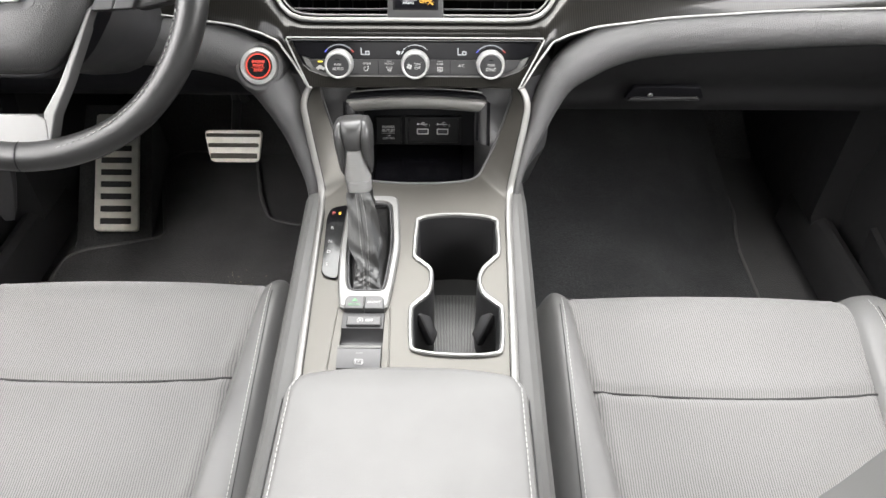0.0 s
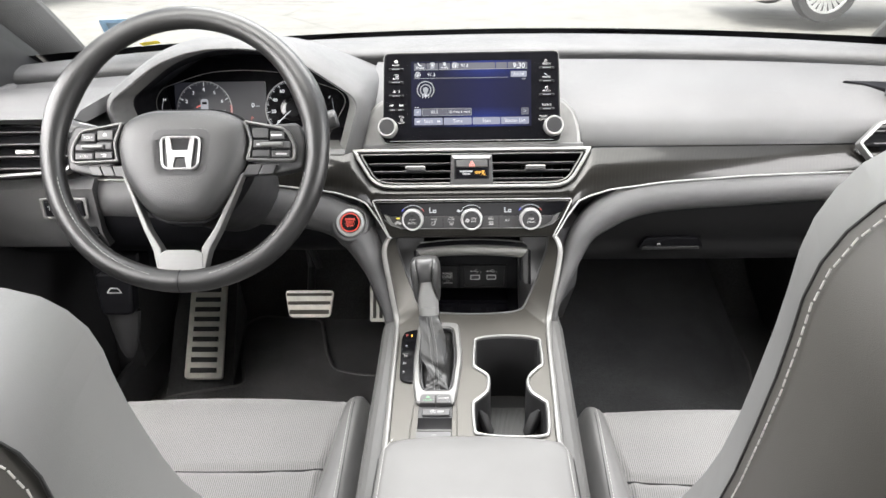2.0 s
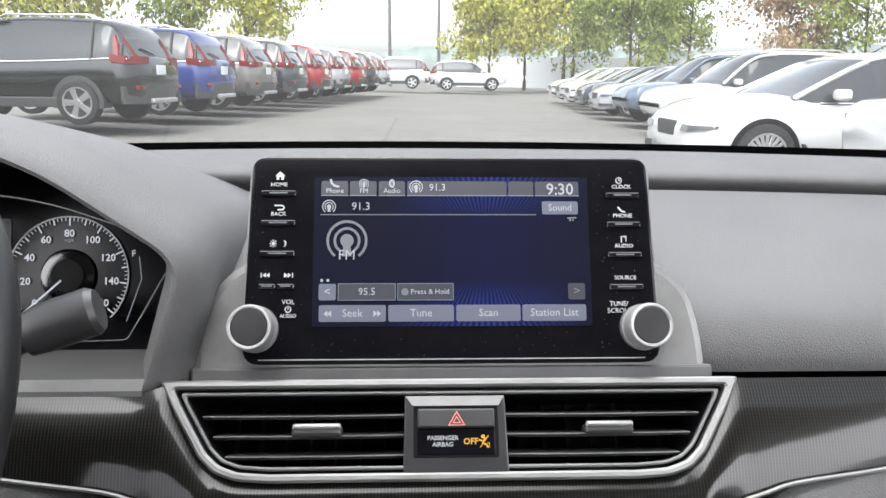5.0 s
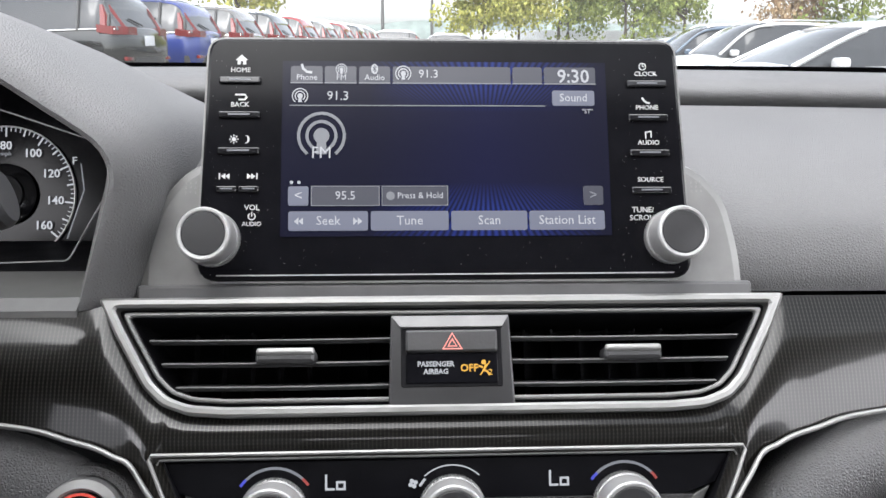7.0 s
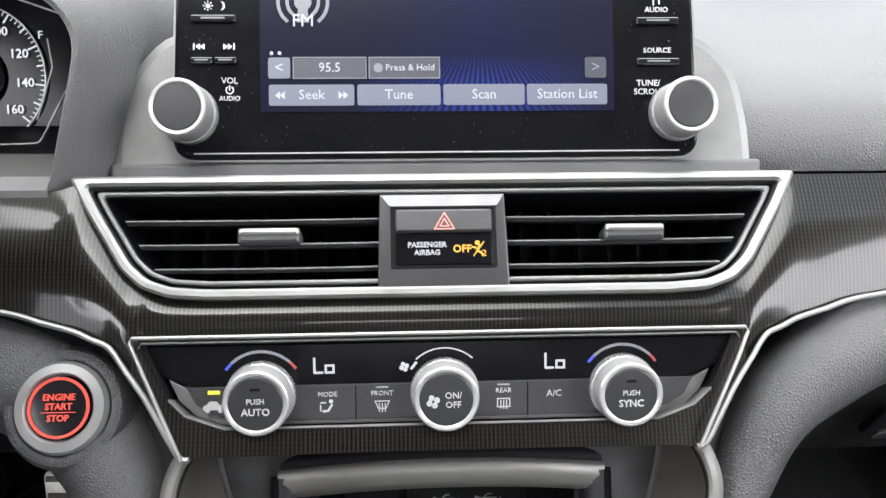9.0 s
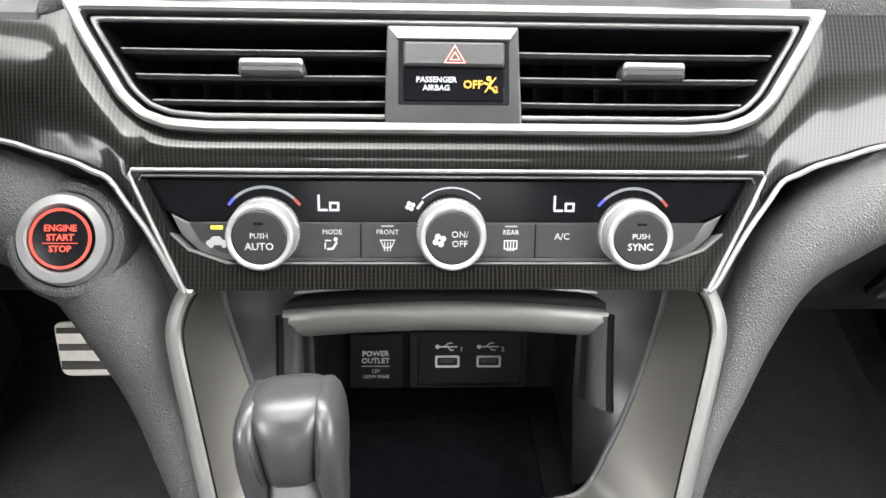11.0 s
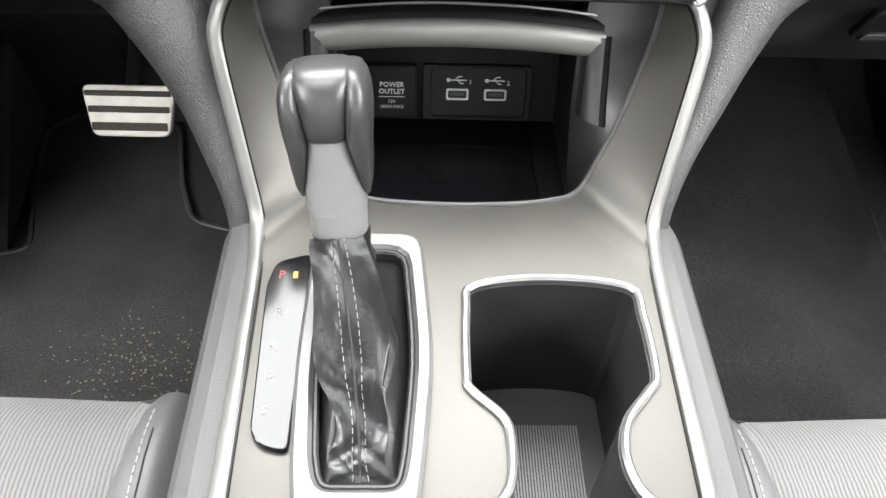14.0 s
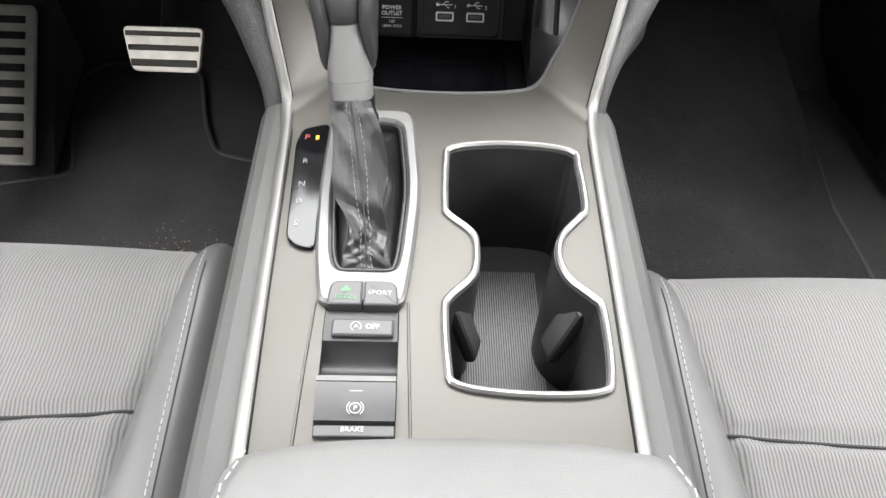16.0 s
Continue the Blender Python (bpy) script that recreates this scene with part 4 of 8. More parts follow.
scr = part("screen", prism([(-0.0885, -0.0035), (0.0885, -0.0035), (0.0885, 0.0915), (-0.0885, 0.0915)], 0.0002, 0.0004, 0, PANEL), SCREEN, disp, "lit blue screen")
SW, SH = 0.171, 0.088


def sx(px):
    """Across the screen picture, in 1/548 of its width."""
    return -0.0843 + (px - 498) * 0.1690 / 564


def sy(px):
    return 0.0895 - (px - 63) * 0.0900 / 298


def tile(x0, y0, x1, y1, mat, name="key_tile"):
    return part(name, prism(rect(sx(x0), sy(y1), sx(x1), sy(y0), 0.0012, 2), 0.0006, 0.0008, 0, PANEL), mat, scr)


def word(tx, px, py, size, mat=None, align="CENTER", name="print", bold=0.0):
    return part(name, letters(tx, size, shift(PANEL, sx(px), sy(py), 0.0010), align, 0.0001, 1.0, bold), mat or LIT, scr)


for x0, x1 in ((499, 556), (560, 617), (622, 678), (683, 898), (902, 956), (960, 1055)):
    tile(x0, 66, x1, 97, KEY_DARK)
    part("tile_edge", stroke(PANEL, [(sx(x0), sy(97)), (sx(x1), sy(97))], 0.0006, 0.0008), LIT_SOFT, scr)
for x0, x1, tx in ((498, 638, "Seek"), (643, 781, "Tune"), (786, 922, "Scan"), (926, 1062, "Station List")):
    tile(x0, 327, x1, 361, KEY_TILE)
    word(tx, (x0 + x1) / 2, 344, 0.0068)
tile(497, 283, 533, 317, KEY_TILE)
tile(1025, 283, 1061, 317, KEY_DARK)
tile(538, 283, 658, 317, KEY_DARK)
tile(663, 283, 780, 317, KEY_DARK)
for x0, x1 in ((538, 658), (663, 780)):
    part("tile_edge", stroke(PANEL, [(sx(x0), sy(317)), (sx(x1), sy(317)), (sx(x1), sy(283)), (sx(x0), sy(283))], 0.0004, 0.0008, closed=True), LIT_SOFT, scr)
tile(974, 109, 1052, 137, KEY_TILE)
word("Sound", 1013, 123, 0.0062, LIT)
word("Phone", 528, 87, 0.0045)
word("FM", 590, 87, 0.0045)
word("Audio", 650, 87, 0.0045)
word("91.3", 748, 80, 0.0064)
word("9:30", 1014, 84, 0.0105, bold=0.0001)
word("91.3", 584, 121, 0.0070)
word("FM", 555, 224, 0.0088)
word("95.5", 598, 300, 0.0064)
word("Press & Hold", 731, 300, 0.0046)
word("\"ST\"", 1038, 148, 0.0034)
word("<", 515, 300, 0.0075)
word(">", 1043, 300, 0.0075, LIT_SOFT)
part("rule", stroke(PANEL, [(sx(498), sy(138)), (sx(960), sy(138))], 0.0005, 0.0008), LIT_SOFT, scr)
part("page_dot", join(*[prism(circle(0.0009, 10, sx(q), sy(276)), 0.0008, 0.0010, 0, PANEL) for q in (503, 516)]), LIT, scr)


def mast(px, py, r, mat):
    m = shift(PANEL, sx(px), sy(py), 0.0008)
    arcs = [stroke(m, [(k * r * math.cos(radians(a)), k * r * math.sin(radians(a))) for a in range(-50, 231, 14)], r * 0.13) for k in (0.62, 0.98)]
    return part("radio_mark", join(*arcs, prism(circle(r * 0.34, 20), 0, 0.0003, 0, m), prism([(-r * 0.16, 0), (r * 0.16, 0), (r * 0.24, -r * 0.80), (-r * 0.24, -r * 0.80)], 0, 0.00025, 0, m)), mat, scr)


mast(555, 193, 0.0125, LIT_SOFT)
mast(590, 72, 0.0030, LIT)
mast(516, 121, 0.0042, LIT)
mast(702, 79, 0.0042, LIT)
part("handset_mark", stroke(PANEL, [(sx(519), sy(64)), (sx(521), sy(71)), (sx(528), sy(77)), (sx(536), sy(78))], 0.0013, 0.0010), LIT, scr)
part("audio_mark", prism([(0.0019 * x, 0.0028 * y) for x, y in circle(1.0, 16)], 0.0008, 0.0010, 0, shift(PANEL, sx(650), sy(71))), LIT, scr)
part("audio_rune", stroke(shift(PANEL, sx(650), sy(71)), [(-0.0009, 0.0010), (0.0009, -0.0010), (0.0, -0.0019), (0.0, 0.0019), (0.0009, 0.0010), (-0.0009, -0.0010)], 0.0004, 0.0011), KEY_DARK, scr)
part("plus_mark", join(prism(circle(0.0023, 16, sx(678), sy(300)), 0.0008, 0.0010, 0, PANEL)), LIT_SOFT, scr)
for a, b in ((508, 524), (612, 628)):
    part("skip_mark", join(prism([(sx(b), sy(338)), (sx(b), sy(351)), (sx((a + b) / 2), sy(344.5))] if a < 560 else [(sx(a), sy(338)), (sx(a), sy(351)), (sx((a + b) / 2), sy(344.5))], 0.0009, 0.0011, 0, PANEL),
                           prism([(sx((a + b) / 2), sy(338)), (sx((a + b) / 2), sy(351)), (sx(a), sy(344.5))] if a < 560 else [(sx((a + b) / 2), sy(338)), (sx((a + b) / 2), sy(351)), (sx(b), sy(344.5))], 0.0009, 0.0011, 0, PANEL)), LIT, scr)

YB = (0.0805, 0.0615, 0.0420, 0.0216)
for s, words in ((-1, ("HOME", "BACK", "", "")), (1, ("CLOCK", "PHONE", "AUDIO", "SOURCE"))):
    for k in range(4):
        cx = s * 0.1110
        y = YB[k] + (0.0 if s < 0 else -0.001)
        if s < 0 and k == 3:
            for q in (-0.0058, 0.0058):
                b = part("key", box(cx + q - 0.0054, y - 0.0016, 0, cx + q + 0.0054, y + 0.0016, 0.0022, 0.0007, PANEL), GLOSS, disp)
                part("key_line", stroke(PANEL, [(cx + q - 0.0030, y), (cx + q + 0.0030, y)], 0.0007, 0.0023), LIT_SOFT, b)
            part("skip_mark", join(*[join(prism([(cx + q, y + 0.0085), (cx + q, y + 0.0055), (cx + q - d * 0.0022, y + 0.007)], 0.0001, 0.0003, 0, PANEL),
                                          prism([(cx + q + d * 0.0022, y + 0.0085), (cx + q + d * 0.0022, y + 0.0055), (cx + q, y + 0.007)], 0.0001, 0.0003, 0, PANEL),
                                          stroke(PANEL, [(cx + q - d * 0.003, y + 0.0084), (cx + q - d * 0.003, y + 0.0056)], 0.0006, 0.0001)) for q, d in ((-0.0068, 1), (0.0068, -1))]), INK, disp)
        else:
            b = part("key", box(cx - 0.0110, y - 0.0018, 0, cx + 0.0110, y + 0.0018, 0.0022, 0.0007, PANEL), GLOSS, disp)
            part("key_line", stroke(PANEL, [(cx - 0.0055, y), (cx + 0.0055, y)], 0.0008, 0.0023), LIT_SOFT, b)
        if words[k]:
            part("print", letters(words[k], 0.0036, shift(PANEL, cx, y + 0.0058, 0.0003), wide=1.05), INK, disp)
mh = shift(PANEL, -0.1105, 0.0805 + 0.0102, 0.0001)
part("home_mark", prism([(-0.0033, 0.0012), (0.0, 0.0042), (0.0033, 0.0012), (0.0023, 0.0012), (0.0023, -0.0012), (0.0007, -0.0012), (0.0007, 0.0006), (-0.0007, 0.0006), (-0.0007, -0.0012), (-0.0023, -0.0012), (-0.0023, 0.0012)], 0, 0.0002, 0, mh), INK, disp)
part("back_mark", stroke(shift(PANEL, -0.1105, 0.0615 + 0.0098, 0.0001), [(-0.003, 0.0015), (0.002, 0.0015), (0.003, 0.0), (0.002, -0.0012), (-0.001, -0.0012)], 0.0008), INK, disp)
md = shift(PANEL, -0.1138, 0.0420 + 0.0065, 0.0001)
part("day_mark", join(prism(circle(0.0011, 12), 0, 0.0002, 0, md), *[stroke(md, [(0.0016 * math.cos(a), 0.0016 * math.sin(a)), (0.0024 * math.cos(a), 0.0024 * math.sin(a))], 0.0004) for a in [math.pi * k / 4 for k in range(8)]]), INK, disp)
mn = shift(PANEL, -0.1072, 0.0420 + 0.0065, 0.0001)
part("night_mark", prism([(0.0017 * math.cos(radians(a)), 0.0021 * math.sin(radians(a))) for a in range(-110, 111, 20)] + [(-0.0002 + 0.0009 * math.cos(radians(a)), 0.0019 * math.sin(radians(a))) for a in range(90, -91, -30)], 0, 0.0002, 0, mn), INK, disp)
mc = shift(PANEL, 0.1095, 0.0795 + 0.0100, 0.0001)
part("clock_mark", join(stroke(mc, [(0.0019 * math.cos(radians(a)), 0.0019 * math.sin(radians(a))) for a in range(0, 360, 30)], 0.0004, closed=True), stroke(mc, [(0, 0.0012), (0, 0), (0.001, 0)], 0.0003)), INK, disp)
part("handset_mark", stroke(shift(PANEL, 0.1105, 0.0605 + 0.0098, 0.0001), [(-0.002, 0.0015), (-0.001, 0), (0.0005, -0.0012), (0.002, -0.0014)], 0.0009), INK, disp)
part("note_mark", join(stroke(shift(PANEL, 0.1110, 0.0410 + 0.0098, 0.0001), [(-0.0015, -0.0015), (-0.0015, 0.0018), (0.0015, 0.0022), (0.0015, -0.001)], 0.0006)), INK, disp)
part("print", join(letters("VOL", 0.0042, shift(PANEL, -0.1035, 0.0118, 0.0003)), letters("AUDIO", 0.0032, shift(PANEL, -0.1035, 0.0032, 0.0003)),
                   letters("TUNE/", 0.0042, shift(PANEL, 0.1060, 0.0100, 0.0003)), letters("SCROLL", 0.0042, shift(PANEL, 0.1060, 0.0057, 0.0003))), INK, disp)
part("power_mark", join(stroke(PANEL, [(-0.1035 + 0.0018 * math.cos(radians(a)), 0.0073 + 0.0018 * math.sin(radians(a))) for a in range(125, 416, 24)], 0.0005, 0.0001), stroke(PANEL, [(-0.1035, 0.0073), (-0.1035, 0.0095)], 0.0005, 0.0001)), INK, disp)


def ribbed_knob(name, m, r, h, parent, face_mat, ribs=60):
    """A turning knob with a knurled silver side and a dark face."""
    k = part(name, lathe([(r, 0), (r, h * 0.30), (r * 0.965, h * 0.34), (r * 0.965, h * 0.39), (r * 0.985, h * 0.43), (r * 0.970, h * 0.86), (r * 0.950, h * 0.96), (r * 0.905, h), (r * 0.830, h * 0.995), (r * 0.785, h * 0.965), (r * 0.775, h * 0.93)], 48, m), RING, parent, "satin silver knob")
    teeth = []
    for i in range(ribs):
        e = m @ Matrix.Rotation(2 * math.pi * i / ribs, 4, "Z")
        teeth.append(loft([[(x0, -r * 0.024, z), (x0 + r * 0.035, -r * 0.012, z), (x0 + r * 0.035, r * 0.012, z), (x0, r * 0.024, z)] for x0, z in ((r * 0.995, h * 0.05), (r * 0.995, h * 0.29))]))
        teeth[-1] = at(e, teeth[-1])
    part("knurl", join(*teeth), RING, k)
    part("face", lathe([(r * 0.785, h * 0.90), (r * 0.780, h * 0.965), (r * 0.74, h * 0.985), (0.0, h * 0.995)], 40, m), face_mat, k, "dark knob face")
    return k


for kx in (-0.1232, 0.1200):
    ribbed_knob("knob", shift(PANEL, kx, -0.0048, -0.002), 0.0140, 0.0245, disp, KNOB_FACE)

house = thing("display_housing", (0, 0.95, 0.89), "grey arched housing behind the display", "display housing")
HO = rounded([(-0.163, -0.040), (0.1625, -0.040), (0.161, -0.010), (0.155, 0.018), (0.138, 0.036), (0.08, 0.05), (-0.08, 0.05), (-0.138, 0.036), (-0.154, 0.018), (-0.163, -0.010)], 0.010, 4)
part("shell", prism(HO, -0.060, -0.004, 0.006, PANEL), HOUSING, house)
part("base_strip", box(-0.163, -0.040, -0.02, 0.165, -0.0275, -0.0025, 0.002, PANEL), KEY_GREY, house)
for s in (-1, 1):
    part("grille_slot", join(*[box(s * 0.1372 - 0.0026 + 0.0026 * i, 0.0205 + 0.0024 * j, -0.0045, s * 0.1372 - 0.0018 + 0.0026 * i, 0.0217 + 0.0024 * j, -0.0039, 0, PANEL) for i in range(3) for j in range(3)]), GREY_PLASTIC, house)

# ---------- centre vents ----------
vent = thing("centre_vent", (0, 0.885, 0.85), "pair of black slatted air vents in a satin silver frame", "air vent")
BO = [(-.180, .0425), (.180, .0425), (.170, .0235), (.1535, -.0035), (.1440, -.0125), (.1310, -.0172), (.112, -.0186), (-.112, -.0186), (-.1310, -.0172), (-.1440, -.0125), (-.1535, -.0035), (-.170, .0235)]


def vent_line(d):
    """The vents' outline, moved inwards."""
    return rounded(inset(BO, d), 0.0030, 3)


part("frame", ring(vent_line(0), vent_line(0.0050), -0.004, 0.0042, 0.0014, FACE), SILVER, vent, "satin silver frame")
part("inner_frame", ring(vent_line(0.0072), vent_line(0.0092), -0.010, 0.0012, 0.0007, FACE), SILVER_DARK, vent)
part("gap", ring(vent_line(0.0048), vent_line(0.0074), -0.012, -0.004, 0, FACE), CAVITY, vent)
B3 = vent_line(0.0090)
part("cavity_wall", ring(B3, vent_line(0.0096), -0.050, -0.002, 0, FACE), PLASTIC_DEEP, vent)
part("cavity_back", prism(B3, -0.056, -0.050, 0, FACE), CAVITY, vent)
SLAT = surface("slat_plastic", (0.035, 0.035, 0.036), 0.32, relief=0.05)
for s in (-1, 1):
    for k, (yy, xe) in enumerate(((.0205, .1535), (.0085, .1465), (-.0035, .1385))):
        xa, xb = (0.031, xe) if s > 0 else (-xe, -0.031)
        bow = [(xa + (xb - xa) * q / 8, 0.0003 * (1 - (2 * q / 8 - 1) ** 2)) for q in range(9)]
        slat = part("slat", loft([[tuple(FACE @ Vector(q)) for q in ((x, yy - d - 0.0012, -0.004), (x, yy - d + 0.0002, -0.0015), (x, yy - d + 0.0012, -0.003), (x, yy - d + 0.006, -0.030), (x, yy - d + 0.0035, -0.031))] for x, d in bow]), SLAT, vent)
        # Thin paler tube paints the light caught along the slat's front edge.
        part("slat_lit_edge", tube([FACE @ Vector((x, yy - d + 0.0004, -0.0014)) for x, d in bow], 0.00045, 6), BEZEL, slat, "pale front edge with the light from above put into its colour")
    for k in range(7):
        xv = s * (0.045 + 0.016 * k)
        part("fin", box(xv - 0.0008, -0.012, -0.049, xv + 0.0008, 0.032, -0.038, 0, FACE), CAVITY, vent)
    x0 = -0.0990 if s < 0 else 0.0800
    tab = part("thumb_tab", box(x0, 0.0078, -0.010, x0 + 0.0305, 0.0148, 0.0035, 0.0022, FACE), PLASTIC, vent)
    part("tab_cap", box(x0 + 0.0005, 0.0118, 0.001, x0 + 0.0300, 0.0158, 0.0050, 0.0016, FACE), SILVER, tab)
haz = part("hazard_panel", prism(rounded([(-.0305, .0315), (.0312, .0315), (.0325, -.0145), (-.0315, -.0145)], 0.001, 2), -0.02, 0.003, 0.001, FACE), surface("dark_grey_satin", (0.024, 0.024, 0.025), 0.36, 0.2, relief=0.05, spec=0.4), vent)
# Paler than its panel: the upturned strip's brighter light is in the colour.
part("top_lit_bevel", at(FACE, loft([[(x0, 0.0316, -0.0010), (x0, 0.0318, 0.0026), (x1, 0.0256, 0.0046), (x1, 0.0252, 0.0026)] for x0, x1 in ((-0.0302, -0.0256), (0.0309, 0.0270))])), GREY_PLASTIC, haz, "bevel over the button, its light from above put into a paler grey")
part("recess", prism(rect(-0.0252, -0.0052, 0.0266, 0.0252, 0.0012, 2), 0.0022, 0.0034, 0.0004, FACE), CAVITY, haz)
part("hazard_button", box(-0.0228, 0.0122, 0.003, 0.0242, 0.0237, 0.0065, 0.0012, FACE), PLASTIC, haz)
mz = shift(FACE, 0.0010, 0.0172, 0.0066)
part("hazard_triangle", join(stroke(mz, [(-0.0048, -0.0036), (0.0048, -0.0036), (0, 0.0044)], 0.0007, closed=True), stroke(mz, [(-0.0022, -0.0022), (0.0022, -0.0022), (0, 0.0015)], 0.0006, closed=True)), surface("red_print", (0.70, 0.22, 0.18), 0.6), haz)
part("lamp_window", prism(rect(-0.0228, -0.0035, 0.0242, 0.0118, 0.0008, 2), 0.003, 0.0042, 0.0004, FACE), COATED, haz)
part("print", join(letters("PASSENGER", 0.0036, shift(FACE, -0.0075, 0.0062, 0.0044), bold=0.0001), letters("AIRBAG", 0.0036, shift(FACE, -0.0075, 0.0024, 0.0044), bold=0.0001)), LIT, haz)
mo = shift(FACE, 0.0175, 0.0040, 0.0044)
part("off_print", letters("OFF", 0.0052, shift(FACE, 0.0095, 0.0040, 0.0044), bold=0.0001), LIT_AMBER, haz)
part("seat_mark", join(prism(circle(0.0012, 10, -0.0006, 0.0030), 0, 0.0003, 0, mo), stroke(mo, [(0.0006, 0.0018), (-0.0008, -0.001), (0.0012, -0.0018), (0.0022, -0.0034)], 0.0010), stroke(mo, [(-0.003, 0.001), (-0.0012, 0.0004)], 0.0009),
                       stroke(mo, [(-0.0024, -0.0034), (0.0026, 0.0034)], 0.0006), letters("2", 0.0042, shift(mo, 0.0028, -0.0022))), LIT_AMBER, haz)

# ---------- climate controls ----------
# the panel leans back from the trim band, so its foot lies deeper than its top edge
CLIM = FACE @ Matrix.Translation((0, -0.0386, -0.0075)) @ Matrix.Rotation(radians(16), 4, "X") @ Matrix.Translation((0, 0.0398, 0))
clim = thing("climate_panel", (0, 0.86, 0.79), "black climate control panel with three silver knobs", "control panel")
frame_line = [(-.1215, -.0925), (-.1415, -.0510), (-.1475, -.0385), (-.1465, -.0362), (.1465, -.0362), (.1475, -.0385), (.1415, -.0510), (.1195, -.0920)]
part("frame", tube([FACE @ Vector((x, y, 0.0028)) for x, y in frame_line], 0.0010, 8, (0, -0.848, 0.53)), SILVER, clim, "thin bright frame")
part("inner_line", tube([FACE @ Vector((x * 0.979, y - 0.0022, -0.0012)) for x, y in frame_line[2:6]], 0.0005, 6, (0, -0.848, 0.53)), SILVER_DARK, clim)
part("recess_wall", at(FACE, loft([[(x, y, z) for x, y in inset(RECESS, d)] for z, d in ((-0.0022, -0.0002), (-0.0022, 0.0006), (-0.0260, 0.0006), (-0.0260, -0.0002))], cap=False)), PLASTIC_DEEP, clim)
part("ledge", at(FACE, loft([[(x, y + 0.0008, -0.0018), (x, y + 0.0016, -0.0030), (x, y + 0.0014, -0.0200), (x, y - 0.0010, -0.0200)] for x, y in reversed(RECESS[3:9])])), SILVER_DARK, clim, "satin ledge under the keys")
part("panel_glass", prism([(-.1425, -.0398), (.1425, -.0398), (.1345, -.0545), (.118, -.0600), (-.119, -.0600), (-.1350, -.0545)], -0.004, 0.0040, 0.0006, CLIM), COATED, clim)
part("swoosh", prism([(-.1320, -.0560), (-.1220, -.0615), (.1215, -.0615), (.1315, -.0560), (.1268, -.0666), (.1180, -.0750), (.1070, -.0786), (.0980, -.0795), (-.0990, -.0795), (-.1085, -.0786), (-.1190, -.0750), (-.1275, -.0666)], -0.004, 0.0034, 0.0006, CLIM), SILVER_DARK, clim)
part("key_bed", prism([(-.1235, -.0598), (.1225, -.0598), (.1180, -.0684), (.1105, -.0730), (.0990, -.0772), (-.1000, -.0772), (-.1115, -.0730), (-.1190, -.0684)], 0.003, 0.0052, 0.0004, CLIM), PLASTIC, clim)
for q in (-0.0430, 0.0405):
    part("key_gap", box(q - 0.0003, -0.0772, 0.005, q + 0.0003, -0.0602, 0.0055, 0, CLIM), CAVITY, clim)
for cx, words in ((-0.0880, ("PUSH", "AUTO")), (0.0, ("ON/", "OFF")), (0.0872, ("PUSH", "SYNC"))):
    m = shift(CLIM, cx, -0.0640, 0.003)
    k = ribbed_knob("knob", m, 0.0161, 0.0180, clim, KNOB_FACE)
    mk = shift(m, 0, 0, 0.0181)
    if cx:
        part("print", join(letters(words[0], 0.0035, shift(mk, 0, 0.0010)), letters(words[1], 0.0047, shift(mk, 0, -0.0040), bold=0.00005)), INK, k)
        part("lamp_slit", box(-0.0022, 0.0062, -0.0002, 0.0022, 0.0074, 0.0003, 0, mk), CAVITY, k)
    else:
        part("print", join(letters("ON/", 0.0042, shift(mk, 0.0032, 0.0018)), letters("OFF", 0.0042, shift(mk, 0.0032, -0.0026))), INK, k)
        part("fan_mark", join(*[prism(circle(0.0014, 8, -0.0062 + 0.0019 * math.cos(a), -0.0008 + 0.0019 * math.sin(a)), 0, 0.0003, 0, mk) for a in (0.4, 1.97, 3.54, 5.11)]), INK, k)
    arc = [(0.0203 * math.cos(radians(a)), 0.0203 * math.sin(radians(a))) for a in range(48, 133, 7)]
    ma = shift(CLIM, cx, -0.0634, 0.0042)
    part("scale_arc", stroke(ma, arc, 0.0013 if cx else 0.0006), LIT_SOFT if cx else LIT, clim)
    if cx:
        part("warm_mark", stroke(ma, [(0.0203 * math.cos(radians(a)), 0.0203 * math.sin(radians(a))) for a in (46, 40, 36)], 0.0013), LIT_RED_DIM, clim)
        part("cool_mark", stroke(ma, [(0.0203 * math.cos(radians(a)), 0.0203 * math.sin(radians(a))) for a in (134, 140, 144)], 0.0013), LIT_BLUE, clim)


def seven(m, ch, h):
    w = h * 0.55
    seg = {"L": [[(0, h), (0, 0.05 * h)], [(0, 0), (w, 0)]], "o": [[(0, 0.5 * h), (w, 0.5 * h), (w, 0), (0, 0)]]}[ch]
    return join(*[stroke(m, s, h * 0.15, closed=(ch == "o")) for s in seg])


